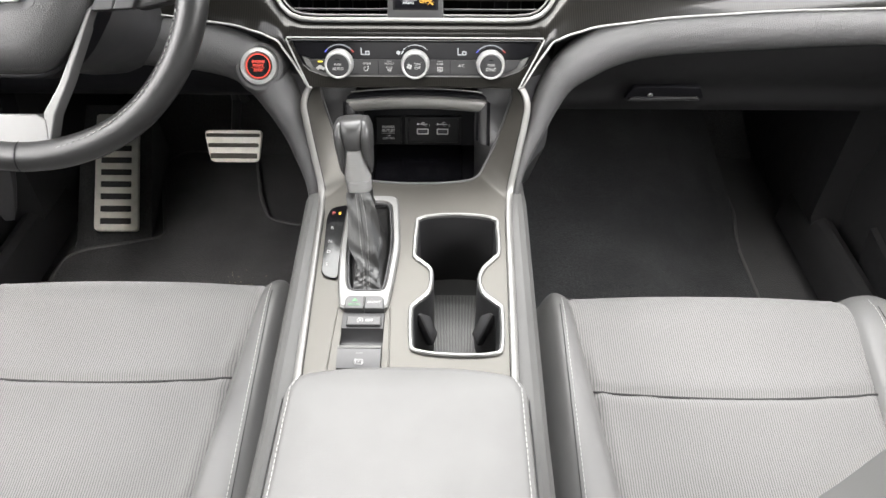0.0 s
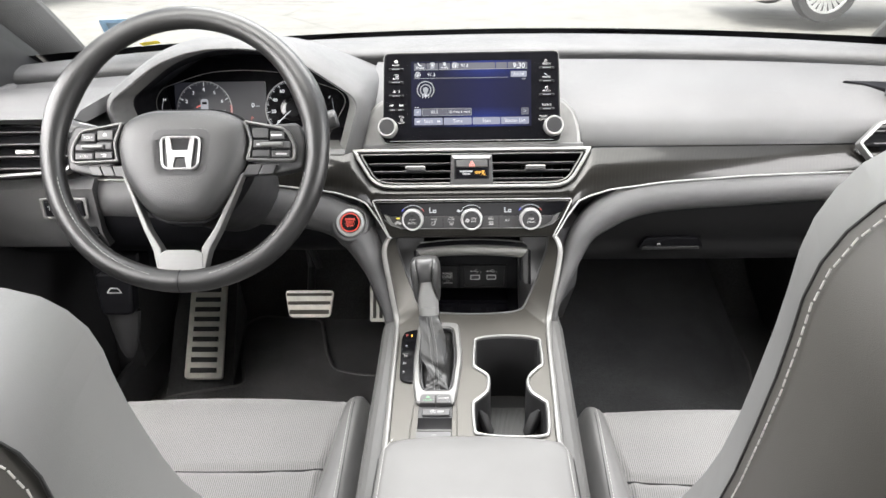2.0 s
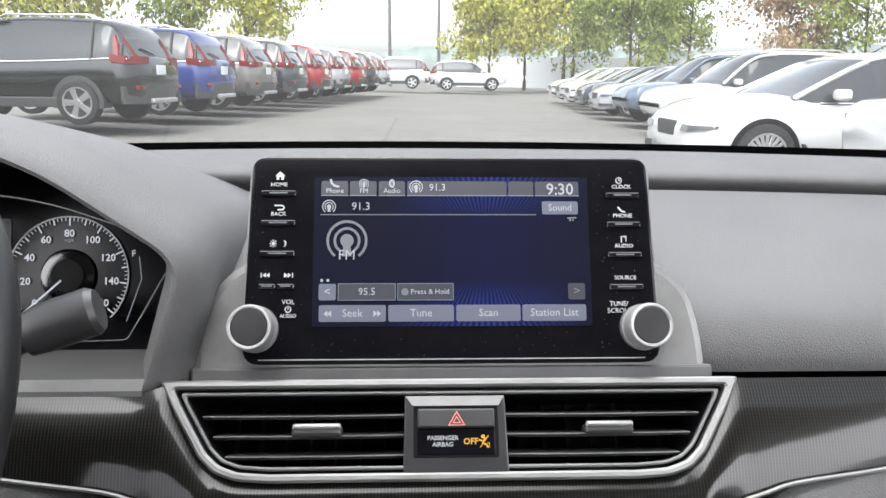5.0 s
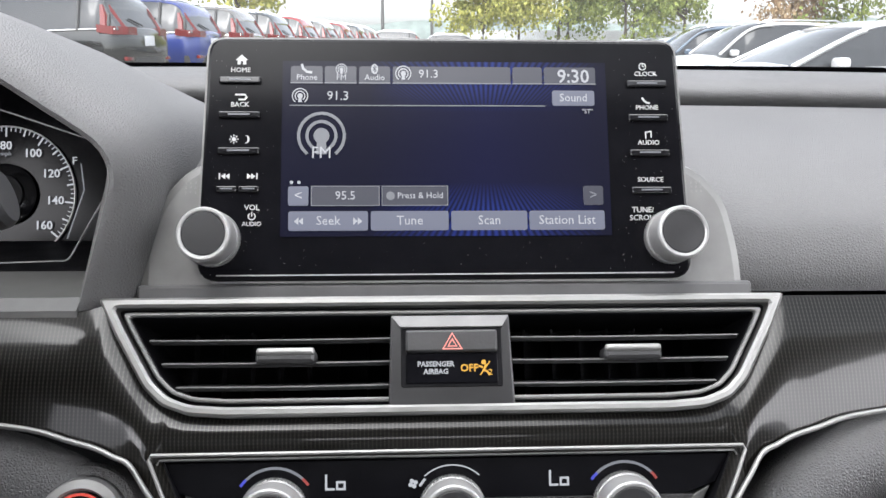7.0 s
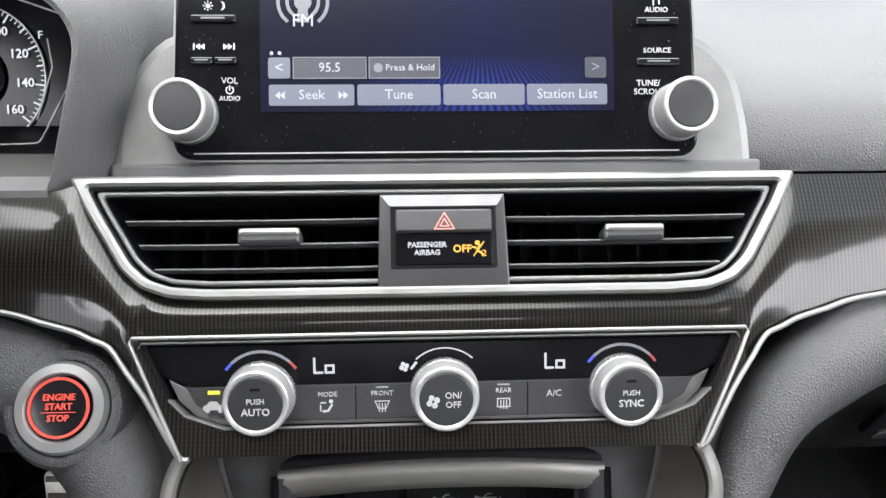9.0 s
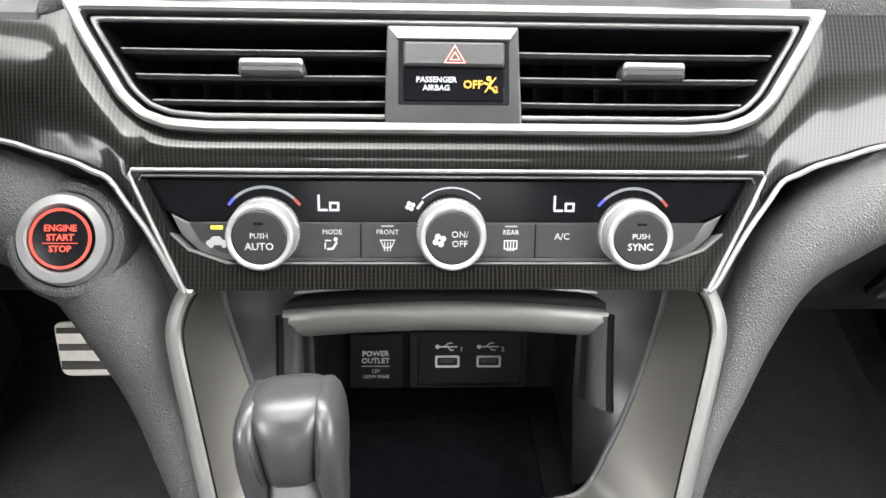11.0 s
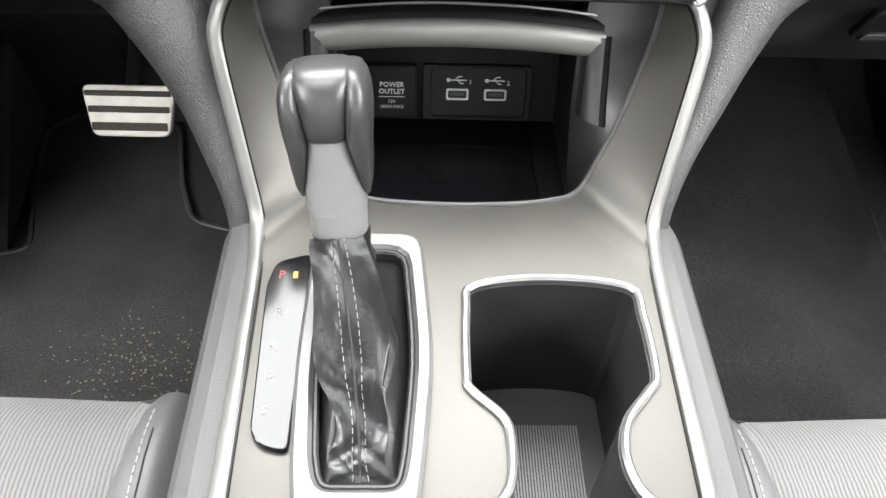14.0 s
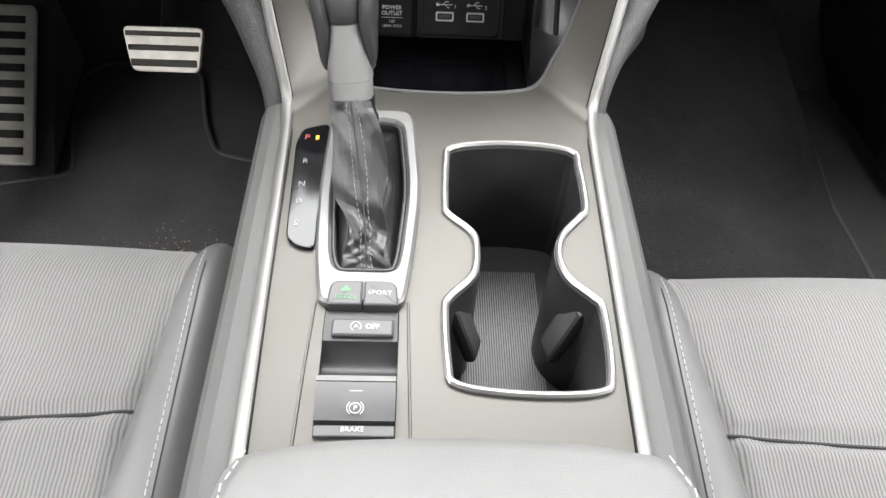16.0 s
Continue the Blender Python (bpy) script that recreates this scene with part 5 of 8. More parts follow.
for cx in (-0.0610, 0.0510):
    m = shift(CLIM, cx - 0.0016, -0.0540, 0.0042)
    part("temperature_print", join(seven(m, "L", 0.0070), seven(shift(m, 0.0054, 0), "o", 0.0068)), LIT, clim)
for tx, cx in (("MODE", -0.0565), ("FRONT", -0.0303), ("REAR", 0.0287)):
    part("print", letters(tx, 0.0033, shift(CLIM, cx, -0.0645, 0.0054)), INK, clim)
    m = shift(CLIM, cx, -0.0705, 0.0054)
    if tx == "REAR":
        part("defrost_mark", join(stroke(m, [(-0.003, -0.002), (0.003, -0.002), (0.003, 0.002), (-0.003, 0.002)], 0.0005, closed=True), *[stroke(m, [(q, -0.003), (q, 0.0012)], 0.0005) for q in (-0.0014, 0, 0.0014)]), INK, clim)
    elif tx == "FRONT":
        part("defrost_mark", join(stroke(m, [(-0.0034, 0.0022), (0.0034, 0.0022), (0.0018, -0.0014), (-0.0018, -0.0014)], 0.0005, closed=True), *[stroke(m, [(q, -0.003), (q, 0.0010)], 0.0005) for q in (-0.0014, 0, 0.0014)]), INK, clim)
    else:
        part("mode_mark", join(prism(circle(0.0010, 10, 0.0016, 0.0026), 0, 0.0003, 0, m), stroke(m, [(0.002, 0.001), (0.0002, -0.002), (-0.0022, -0.0022)], 0.0010), stroke(m, [(-0.0034, 0.002), (-0.0008, 0.002)], 0.0006), stroke(m, [(-0.0034, 0.0008), (-0.0034, -0.002)], 0.0006)), INK, clim)
part("print", letters("A/C", 0.0045, shift(CLIM, 0.0535, -0.0665, 0.0054)), INK, clim)
for q in (-0.0303, 0.0287):
    part("lamp_slit", box(q - 0.003, -0.0618, 0.005, q + 0.003, -0.0612, 0.0056, 0, CLIM), INK_GREY, clim)
mv = shift(CLIM, -0.1105, -0.0690, 0.0054)
part("recirculate_mark", join(prism(rounded([(-0.0052, -0.0018), (0.0052, -0.0018), (0.0050, 0.0004), (0.0026, 0.0006), (0.0014, 0.0024), (-0.0022, 0.0024), (-0.0036, 0.0006), (-0.0052, 0.0002)], 0.0006, 2), 0, 0.0003, 0, mv),
                              prism(circle(0.0012, 10, -0.003, -0.002), 0, 0.0004, 0, mv), prism(circle(0.0012, 10, 0.003, -0.002), 0, 0.0004, 0, mv)), INK, clim)
part("yellow_lamp", box(-0.1133, -0.0632, 0.0050, -0.1076, -0.0614, 0.0058, 0.0003, CLIM), LIT_YELLOW, clim)
mf = shift(CLIM, -0.0195, -0.0520, 0.0042)
part("fan_mark", join(*[prism(circle(0.0011, 8, 0.0014 * math.cos(a), 0.0014 * math.sin(a)), 0, 0.0003, 0, mf) for a in (0.4, 1.97, 3.54, 5.11)], stroke(mf, [(0.0035, -0.001), (0.0058, 0.002)], 0.0012)), LIT, clim)

# ---------- start button ----------
SB_M = plane_axes((-0.1830, 0.8625, 0.8030), (0, 0.53, 0.848))
start = thing("start_button", (-0.183, 0.865, 0.79), "round red-lit engine start button in a silver ring", "button")
part("ring", lathe([(0.0222, -0.012), (0.0222, 0.002), (0.0208, 0.0048), (0.0166, 0.0058), (0.0157, 0.0046), (0.0150, 0.0)], 48, SB_M), SLEEVE, start)
part("collar", lathe([(0.0340, -0.050), (0.0325, -0.016), (0.0300, -0.004), (0.0275, 0.0004), (0.0252, 0.0014), (0.0232, 0.0014), (0.0230, -0.004)], 48, SB_M), PAD_DARK, start)
part("cap", lathe([(0.0147, 0.0), (0.0144, 0.0046), (0.0136, 0.0054), (0.0, 0.0056)], 40, SB_M), GLOSS, start)
part("lit_ring", ring(circle(0.0143, 48), circle(0.0130, 48), 0.0052, 0.0060, 0, SB_M), LIT_RED, start)
part("print", join(letters("ENGINE", 0.0043, shift(SB_M, 0, 0.0048, 0.0058), bold=0.0001), letters("START", 0.0043, shift(SB_M, 0, 0.0004, 0.0058), bold=0.0001), letters("STOP", 0.0043, shift(SB_M, 0, -0.0050, 0.0058), bold=0.0001),
                   stroke(SB_M, [(-0.008, -0.0022), (0.008, -0.0022)], 0.0004, 0.0057)), LIT_RED, start)
# ---------- centre console ----------
con = thing("centre_console", (0, 0.65, 0.50), "centre console in satin taupe trim with silver side rails", "console")
CUP = [(0.004, 0.135), (0.009, 0.150), (0.049, 0.1555), (0.091, 0.150), (0.0955, 0.132), (0.0955, 0.097), (0.0905, 0.088), (0.0775, 0.072), (0.073, 0.054), (0.0775, 0.036), (0.0915, 0.021), (0.0955, 0.012), (0.094, -0.030), (0.086, -0.0415),
       (0.046, -0.0435), (0.009, -0.0385), (0.0035, -0.026), (0.002, 0.010), (0.005, 0.020), (0.020, 0.038), (0.0225, 0.062), (0.019, 0.074), (0.005, 0.088), (0.003, 0.097)]
CUP = [(p.x, p.y) for p in smooth_path([(x, y / 0.993, 0) for x, y in CUP], 4, closed=True)]
BOOT = rounded([(-0.0660, 0.0345), (-0.0285, 0.0345), (-0.0215, 0.112), (-0.0275, 0.176), (-0.0705, 0.176), (-0.0735, 0.112)], 0.010, 3)
KEY_HOLE = rect(-0.0690, -0.072, -0.0255, 0.0265, 0.002, 2)
deck_outer = [(-0.1040, -0.105), (0.1060, -0.105), (0.1082, 0.0), (0.1105, 0.145), (0.1118, 0.186), (0.079, 0.2265), (0.074, 0.2240), (0.061, 0.2180), (0.036, 0.2135), (0.0, 0.2115), (-0.036, 0.2135), (-0.061, 0.2180), (-0.074, 0.2240), (-0.079, 0.2265), (-0.1118, 0.186), (-0.1100, 0.145), (-0.1065, 0.0)]
part("deck", plate(deck_outer, [CUP, BOOT, KEY_HOLE], -0.004, 0.0, TOP), TAUPE, con, "satin taupe deck")
LIP_LINE = ((0.0560, 0.8165, 0.6740), (0.0690, 0.8205, 0.6748), (0.0780, 0.8290, 0.6775), (0.0850, 0.8355, 0.6895), (0.0925, 0.8425, 0.7030), (0.1010, 0.8525, 0.7210), (0.1095, 0.8640, 0.7430), (0.1145, 0.8720, 0.7570), (0.1175, 0.8790, 0.7780))
for line in ([(-0.0755, 0.016), (-0.0775, -0.030), (-0.0795, -0.100)], [(-0.0205, 0.016), (-0.0190, -0.030), (-0.0165, -0.100)]):
    part("deck_seam", at(TOP, loft([[(x - 0.0009, y, 0.0), (x - 0.0004, y, 0.0011), (x + 0.0004, y, 0.0011), (x + 0.0009, y, 0.0)] for x, y in line])), TAUPE, con)
for s in (-1, 1):
    inner = smooth_path([(s * x, y, z) for x, y, z in LIP_LINE], 5)
    outer = smooth_path([(s * x, y, z) for x, y, z in ((0.1095, 0.755, 0.6665), (0.1105, 0.770, 0.6690), (0.1112, 0.783, 0.6715), (0.1135, 0.796, 0.6795), (0.1172, 0.806, 0.697), (0.1235, 0.820, 0.725), (0.1290, 0.832, 0.752), (0.1305, 0.8385, 0.768), (0.1270, 0.8435, 0.783))], 5)
    part("cheek", grid(lambda u, v: inner[round(v * 40)].lerp(outer[round(v * 40)], u) + Vector((-s * 0.3, -0.3, 0.2)) * (-0.010 * (u - u * u) * min(1, max(0, 3 * (v - 0.35)))), 9, 41), TAUPE, con, "satin taupe cheek")
    rail = smooth_path([(s * 0.119, 0.8435, 0.7905), (s * 0.1265, 0.8435, 0.782), (s * 0.1315, 0.8385, 0.768), (s * 0.1300, 0.832, 0.752), (s * 0.1245, 0.820, 0.725), (s * 0.1180, 0.806, 0.696), (s * 0.1140, 0.796, 0.678), (s * 0.1125, 0.782, 0.6715), (s * 0.1105, 0.745, 0.6665), (s * 0.1080, 0.62, 0.6515), (s * 0.1045, 0.48, 0.6350)], 6)
    part("rail", tube(rail, 0.0042, 10, (s * 0.3, -0.6, 0.75), flat=0.55), RAIL, con, "bright satin side rail")
    part("rail_shadow_line", tube([Vector(p) + Vector((-s * 0.0046, 0, -0.0012)) for p in rail], 0.0004, 6), CAVITY, con)
    part("side", loft([[(s * 0.1085, y, z - 0.004), (s * 0.1150, y, z - 0.0025), (s * 0.1220, y, z - 0.0030), (s * 0.1290, y, z - 0.0065), (s * 0.1345, y, z - 0.016), (s * 0.1370, y, z - 0.034), (s * 0.1370, y, 0.50), (s * 0.1330, y, 0.30), (s * 0.10, y, 0.30)]
                       for y, z in ((0.05, 0.636), (0.48, 0.636), (0.62, 0.652), (0.745, 0.667), (0.795, 0.673), (0.83, 0.664), (0.90, 0.66))]), grained("console_pad", (0.082, 0.082, 0.080), 0.52, 800, 0.3, 0.0004, spec=0.35), con, "soft grey side pad")
part("lower_front", box(-0.108, 0.795, 0.30, 0.108, 0.99, 0.640), PLASTIC_DEEP, con)
part("lower_body", box(-0.100, 0.05, 0.30, 0.100, 0.80, 0.52), PLASTIC_DEEP, con)

# boot frame and gear strip
FRAME_O = rounded([(-0.0730, 0.0120), (-0.0230, 0.0120), (-0.0185, 0.045), (-0.0135, 0.105), (-0.0200, 0.186), (-0.0790, 0.186), (-0.0815, 0.105), (-0.0785, 0.045)], [0.006, 0.006, 0.02, 0.02, 0.012, 0.012, 0.02, 0.02], 3)
sur = thing("shifter_surround", (-0.047, 0.70, 0.66), "satin silver frame round the gear lever boot", "trim plate")
FRAME_I = rounded([(-0.0650, 0.0360), (-0.0290, 0.0360), (-0.0262, 0.050), (-0.0222, 0.105), (-0.0280, 0.1745), (-0.0700, 0.1745), (-0.0730, 0.105), (-0.0690, 0.050)], [0.006, 0.006, 0.02, 0.02, 0.012, 0.012, 0.02, 0.02], 3)
part("plate", ring(FRAME_O, FRAME_I, -0.002, 0.006, 0.002, TOP), SILVER_DARK, sur)
part("inner_bezel", ring(FRAME_I, inset(FRAME_I, 0.003), -0.006, 0.0045, 0.001, TOP), PLASTIC, sur)
gate = thing("gear_indicator", (-0.09, 0.71, 0.66), "dark gear indicator strip with P lit red", "indicator")
GP = rounded([(-0.0800, 0.0540), (-0.0930, 0.0570), (-0.0985, 0.0640), (-0.1020, 0.150), (-0.0985, 0.1655), (-0.0800, 0.172)], 0.005, 3)
part("plate", prism(GP, -0.001, 0.0032, 0.0008, TOP), GLOSS, gate)
part("lit_letter", letters("P", 0.0075, shift(TOP, -0.0945, 0.1560, 0.0034)), LIT_RED_DIM, gate)
part("lamp", box(-0.0885, 0.1540, 0.0032, -0.0862, 0.1582, 0.0036, 0, TOP), LIT_AMBER, gate)
part("print", join(*[letters(c, 0.0062, shift(TOP, -0.0935, y, 0.0034)) for c, y in (("R", 0.132), ("N", 0.110), ("D", 0.094), ("S", 0.075))]), INK_GREY, gate)

# key block behind the lever
kb = thing("drive_switches", (-0.047, 0.57, 0.64), "block of grey drive mode and brake switches", "switch block")
part("econ_key", prism(rounded([(-0.0678, 0.0085), (-0.0475, 0.0085), (-0.0475, 0.0262), (-0.0668, 0.0262)], [0.001, 0.001, 0.001, 0.006], 3), -0.004, 0.0084, 0.0012, TOP), KEY_GREY, kb, sharp=8)
part("sport_key", prism(rounded([(-0.0468, 0.0085), (-0.0262, 0.0085), (-0.0275, 0.0262), (-0.0468, 0.0262)], [0.001, 0.001, 0.006, 0.001], 3), -0.004, 0.0084, 0.0012, TOP), KEY_GREY, kb, sharp=8)
part("print", letters("SPORT", 0.0042, shift(TOP, -0.0372, 0.0170, 0.0086), wide=1.15), INK, kb)
part("green_print", letters("ECON", 0.0045, shift(TOP, -0.0572, 0.0135, 0.0086)), GREEN_INK, kb)
me_ = shift(TOP, -0.0572, 0.0190, 0.0085)
part("green_mark", join(*[prism(circle(0.0012, 10, q, r), 0, 0.0002, 0, me_) for q, r in ((-0.0016, 0), (0.0016, 0), (0, 0.0016), (0, 0))]), GREEN_INK, kb)
part("bed", prism(rect(-0.0690, -0.0135, -0.0258, 0.0078, 0.001, 2), -0.004, 0.0028, 0.0006, TOP), PLASTIC, kb)
part("idle_stop_key", box(-0.0640, -0.0110, 0.0028, -0.0285, 0.0005, 0.0058, 0.0012, TOP), KEY_GREY, kb)
ma = shift(TOP, -0.0500, -0.0052, 0.0060)
part("print", join(stroke(ma, [(0.0030 * math.cos(radians(a)), 0.0030 * math.sin(radians(a))) for a in range(-40, 250, 20)], 0.0005), letters("A", 0.0040, ma), letters("OFF", 0.0046, shift(TOP, -0.0405, -0.0052, 0.0060), bold=0.0001)), INK, kb)
part("scoop", at(TOP, grid(lambda u, v: (-0.0689 + 0.0432 * u, -0.0134 - 0.0262 * v, 0.0024 - 0.0125 * math.sin(math.pi * v) ** 0.8 + 0.0040 * v), 6, 18)), PLASTIC, kb, sharp=60)
bk = part("brake_switch", at(TOP, loft([[(x, y, z) for y, z in ((-0.0400, -0.004), (-0.0400, 0.0082), (-0.0445, 0.0088), (-0.0640, 0.0052), (-0.0640, -0.004))] for x in (-0.0686, -0.0470, -0.0259)])), KEY_GREY, kb)
part("brake_edge", at(TOP, loft([[(x, y, z) for y, z in ((-0.0385, 0.0), (-0.0385, 0.0078), (-0.0425, 0.0092), (-0.0425, 0.0))] for x in (-0.0687, -0.0258)])), SILVER, bk, "bright front edge")
mp = shift(TOP, -0.0470, -0.0575, 0.0068)
part("print", join(stroke(mp, [(0.0030 * math.cos(radians(a)), 0.0030 * math.sin(radians(a))) for a in range(0, 360, 20)], 0.0005, closed=True), letters("P", 0.0042, mp),
                   stroke(mp, [(0.0044 * math.cos(radians(a)), 0.0044 * math.sin(radians(a))) for a in range(-50, 51, 20)], 0.0005), stroke(mp, [(0.0044 * math.cos(radians(a)), 0.0044 * math.sin(radians(a))) for a in range(130, 231, 20)], 0.0005)), INK, bk)
part("lamp_slit", box(-0.0505, -0.0482, 0.0076, -0.0435, -0.0474, 0.0082, 0, TOP), INK_GREY, bk)
hold = part("hold_switch", prism(rect(-0.0686, -0.0720, -0.0259, -0.0652, 0.001, 2), -0.004, 0.0030, 0.0008, TOP), KEY_GREY, kb)
part("print", letters("BRAKE", 0.0042, shift(TOP, -0.0480, -0.0680, 0.0032)), INK, hold)

# cup holder
cup = thing("cup_holder", (0.049, 0.655, 0.57), "double cup holder with a satin rim and rubber base", "cup holder")
part("rim", ring(inset(CUP, -0.0032), inset(CUP, 0.0012), -0.003, 0.0036, 0.0014, TOP), SILVER, cup, "satin silver rim")
part("wall", ring(inset(CUP, 0.0002), inset(CUP, 0.0018), -0.112, -0.001, 0, TOP), PLASTIC, cup)
part("base", prism(inset(CUP, 0.001), -0.118, -0.110, 0, TOP), RUBBER, cup)
part("mat_rib", join(*[box(0.0190 + 0.0018 * i, -0.036, -0.1105, 0.0199 + 0.0018 * i, 0.128, -0.1094, 0, TOP) for i in range(34)]), GREY_PLASTIC, cup, "ribbed rubber mat")
for s in (-1, 1):
    e = shift(TOP, 0.048 + s * 0.038, 0.030, -0.024) @ pose(0, 0, 0, -4, s * 20, s * 14)
    clip = part("spring_clip", box(-0.0042, -0.010, -0.044, 0.0042, 0.010, 0.008, 0.0032, e), PLASTIC, cup)
    part("clip_face", box(-0.0044 if s > 0 else 0.0034, -0.0072, -0.038, -0.0034 if s > 0 else 0.0044, 0.0072, 0.003, 0.0005, e), KEY_GREY, clip)

# gear lever
lev = thing("gear_lever", (-0.047, 0.70, 0.655), "gear lever with a black leather knob and wrinkled boot", "gear lever")
AX = Vector((-0.070, 0.230, 0.970)).normalized()
LB = Vector((-0.0605, 0.7480, 0.7010))
LX = Vector((1, 0, 0))
LY = AX.cross(LX).normalized()
LX = LY.cross(AX)


def lever_section(d, a, b, n=24, off=0.0, p=2.6, kx=0.0):
    c = LB + AX * (0.006 + 0.90 * d) + LY * off + LX * kx
    out = []
    for i in range(n):
        t = 2 * math.pi * i / n
        cx, cy = math.cos(t), math.sin(t)
        out.append(c + LX * (a * math.copysign(abs(cx) ** (2 / p), cx)) + LY * (b * math.copysign(abs(cy) ** (2 / p), cy)))
    return out


part("collar", loft([lever_section(d, a, b, off=o) for d, a, b, o in ((0.0, 0.0132, 0.0130, 0), (0.002, 0.0140, 0.0138, 0), (0.015, 0.0142, 0.0138, 0), (0.0156, 0.0137, 0.0134, 0), (0.0162, 0.0148, 0.0142, 0), (0.029, 0.0146, 0.0142, 0), (0.046, 0.0122, 0.0150, 0.0), (0.060, 0.0112, 0.0160, 0.001), (0.0625, 0.0100, 0.0130, 0.001))]), SLEEVE, lev, "satin silver sleeve")
OFF = 0.0025
part("knob", loft([lever_section(d, a, b, 28, OFF, 3.2) for d, a, b in ((0.0565, 0.0098, 0.0150), (0.0572, 0.0107, 0.0184), (0.0595, 0.0111, 0.0203), (0.0650, 0.0117, 0.0217), (0.0730, 0.0128, 0.0222), (0.0810, 0.0144, 0.0216), (0.0875, 0.0154, 0.0194), (0.0915, 0.0144, 0.0158), (0.0935, 0.0122, 0.0112), (0.0942, 0.0076, 0.0065))]), KNOB, lev, "smooth black leather top panel", sharp=70)
for s in (-1, 1):
    fl = []
    for d, i_, o_, b in ((0.0215, 0.0148, 0.0156, 0.0030), (0.0235, 0.0142, 0.0170, 0.0065), (0.0300, 0.0134, 0.0190, 0.0115), (0.0400, 0.0118, 0.0210, 0.0152), (0.0500, 0.0104, 0.0222, 0.0186), (0.0600, 0.0084, 0.0234, 0.0208), (0.0700, 0.0092, 0.0241, 0.0218), (0.0790, 0.0104, 0.0239, 0.0214), (0.0855, 0.0112, 0.0226, 0.0193), (0.0900, 0.0116, 0.0204, 0.0158), (0.0925, 0.0120, 0.0172, 0.0105)):
        squeeze = 1 - 0.12 * min(1, max(0, (d - 0.022) / 0.025))
        fl.append(lever_section(d, 0.5 * squeeze * (o_ - i_), b, 20, OFF, 2.9, s * 0.5 * squeeze * (i_ + o_)))
    part("side_grip", loft(fl), KNOB, lev, "black leather side grip", sharp=70)
    part("grip_seam", tube(smooth_path([LB + AX * (0.006 + 0.90 * d) + LX * (s * k) - LY * (w - OFF) for d, k, w in ((0.0560, 0.0104, 0.0150), (0.0590, 0.0109, 0.0186), (0.0650, 0.0114, 0.0202), (0.0730, 0.0124, 0.0206), (0.0800, 0.0134, 0.0196), (0.0860, 0.0141, 0.0168), (0.0905, 0.0138, 0.0120))], 3), 0.0007, 6), THREAD_DARK, lev)
# leather boot
BI = inset(FRAME_I, 0.003)
NB = len(BI)


def boot_at(u, v):
    x, y = BI[round(u * NB) % NB]
    foot = TOP @ Vector((x, y, -0.002))
    ang = math.atan2(y - 0.105, x + 0.0475)
    top = LB + AX * 0.0085 + LX * (0.0142 * math.cos(ang)) + LY * (0.0138 * math.sin(ang))
    w = v ** 0.75
    p = foot.lerp(top, w)
    pinch = 0.80 * math.sin(math.pi * min(1, v * 1.05)) ** 0.9
    core = Vector((-0.047, 0.695, 0.652)).lerp(LB, w)
    p = p.lerp(core + (p - core).normalized() * 0.014, pinch)
    q = noise.noise(Vector((p.x * 60, p.y * 60, p.z * 95))) * 0.0064 + noise.noise(Vector((p.x * 140, p.y * 140, p.z * 210))) * 0.0014
    fold = 0.0016 * math.sin(v * 26 + 2.2 * math.sin(ang * 2)) * math.sin(math.pi * v)
    out_ = (p - core)
    out_.z *= 0.3
    return p + out_.normalized() * (q + fold) * min(1.0, v * 6.0) * (1 - v) ** 0.7


BOOT_LEATHER = surface("boot_leather", (0.0095, 0.0095, 0.0094), 0.31, relief=0.22, depth=0.0008, fine=420)
boot = part("boot", grid(boot_at, NB, 34, wrap_u=True), BOOT_LEATHER, lev, "wrinkled black leather boot", sharp=60)
top_in = TOP.inverted() @ (LB + AX * 0.0085 - LY * 0.0148)
SPINE = smooth_path([(-0.0470, 0.0385, -0.0015), (-0.0470, 0.0455, 0.0018), (-0.0480, 0.0580, 0.0050), (-0.0498, 0.0740, 0.0120), (-0.0522, 0.0930, 0.0205), tuple(top_in.lerp(Vector((-0.0535, 0.105, 0.0260)), 0.35)), tuple(top_in)], 8)
WIDE = [p.x for p in smooth_path([(x, 0, 0) for x in (0.0180, 0.0150, 0.0112, 0.0140, 0.0168, 0.0164, 0.0136)], 8)]


def front_fold(u, v):
    """The boot's front panel: a slack strip between two sharp creases that drop away at the sides."""
    k = round(v * 48)
    c, a = SPINE[k], 2 * u - 1
    n = Vector((0, -0.38, 0.92))
    flat_, edge = min(1.0, abs(a) / 0.72), max(0.0, (abs(a) - 0.72) / 0.28)
    skew = 0.0022 * math.sin(v * 17 + (1.3 if a > 0 else 0.0)) * flat_ * min(1, 4 * (1 - v))
    q = c + Vector((math.copysign(flat_ * WIDE[k] - 0.0045 * edge ** 0.7, a) + skew, 0.0, 0.0)) - n * (0.020 * edge)
    q += n * (0.0022 * (1 - flat_ ** 2) * math.sin(math.pi * min(1, v * 1.1)))
    w = TOP @ q
    crumple = 0.0038 * noise.noise(Vector((a * 1.4, v * 7.0 + a, 3.1))) + 0.0011 * abs(noise.noise(Vector((a * 4 + v * 5, v * 24, 7.7)))) + 0.0012 * math.sin(v * 34 + 5 * abs(a)) * math.exp(-((v - 0.24) / 0.12) ** 2)
    return w + (TOP.to_3x3() @ n) * (crumple * math.sin(math.pi * min(1, max(0, v * 0.96 + 0.02))) ** 0.5)


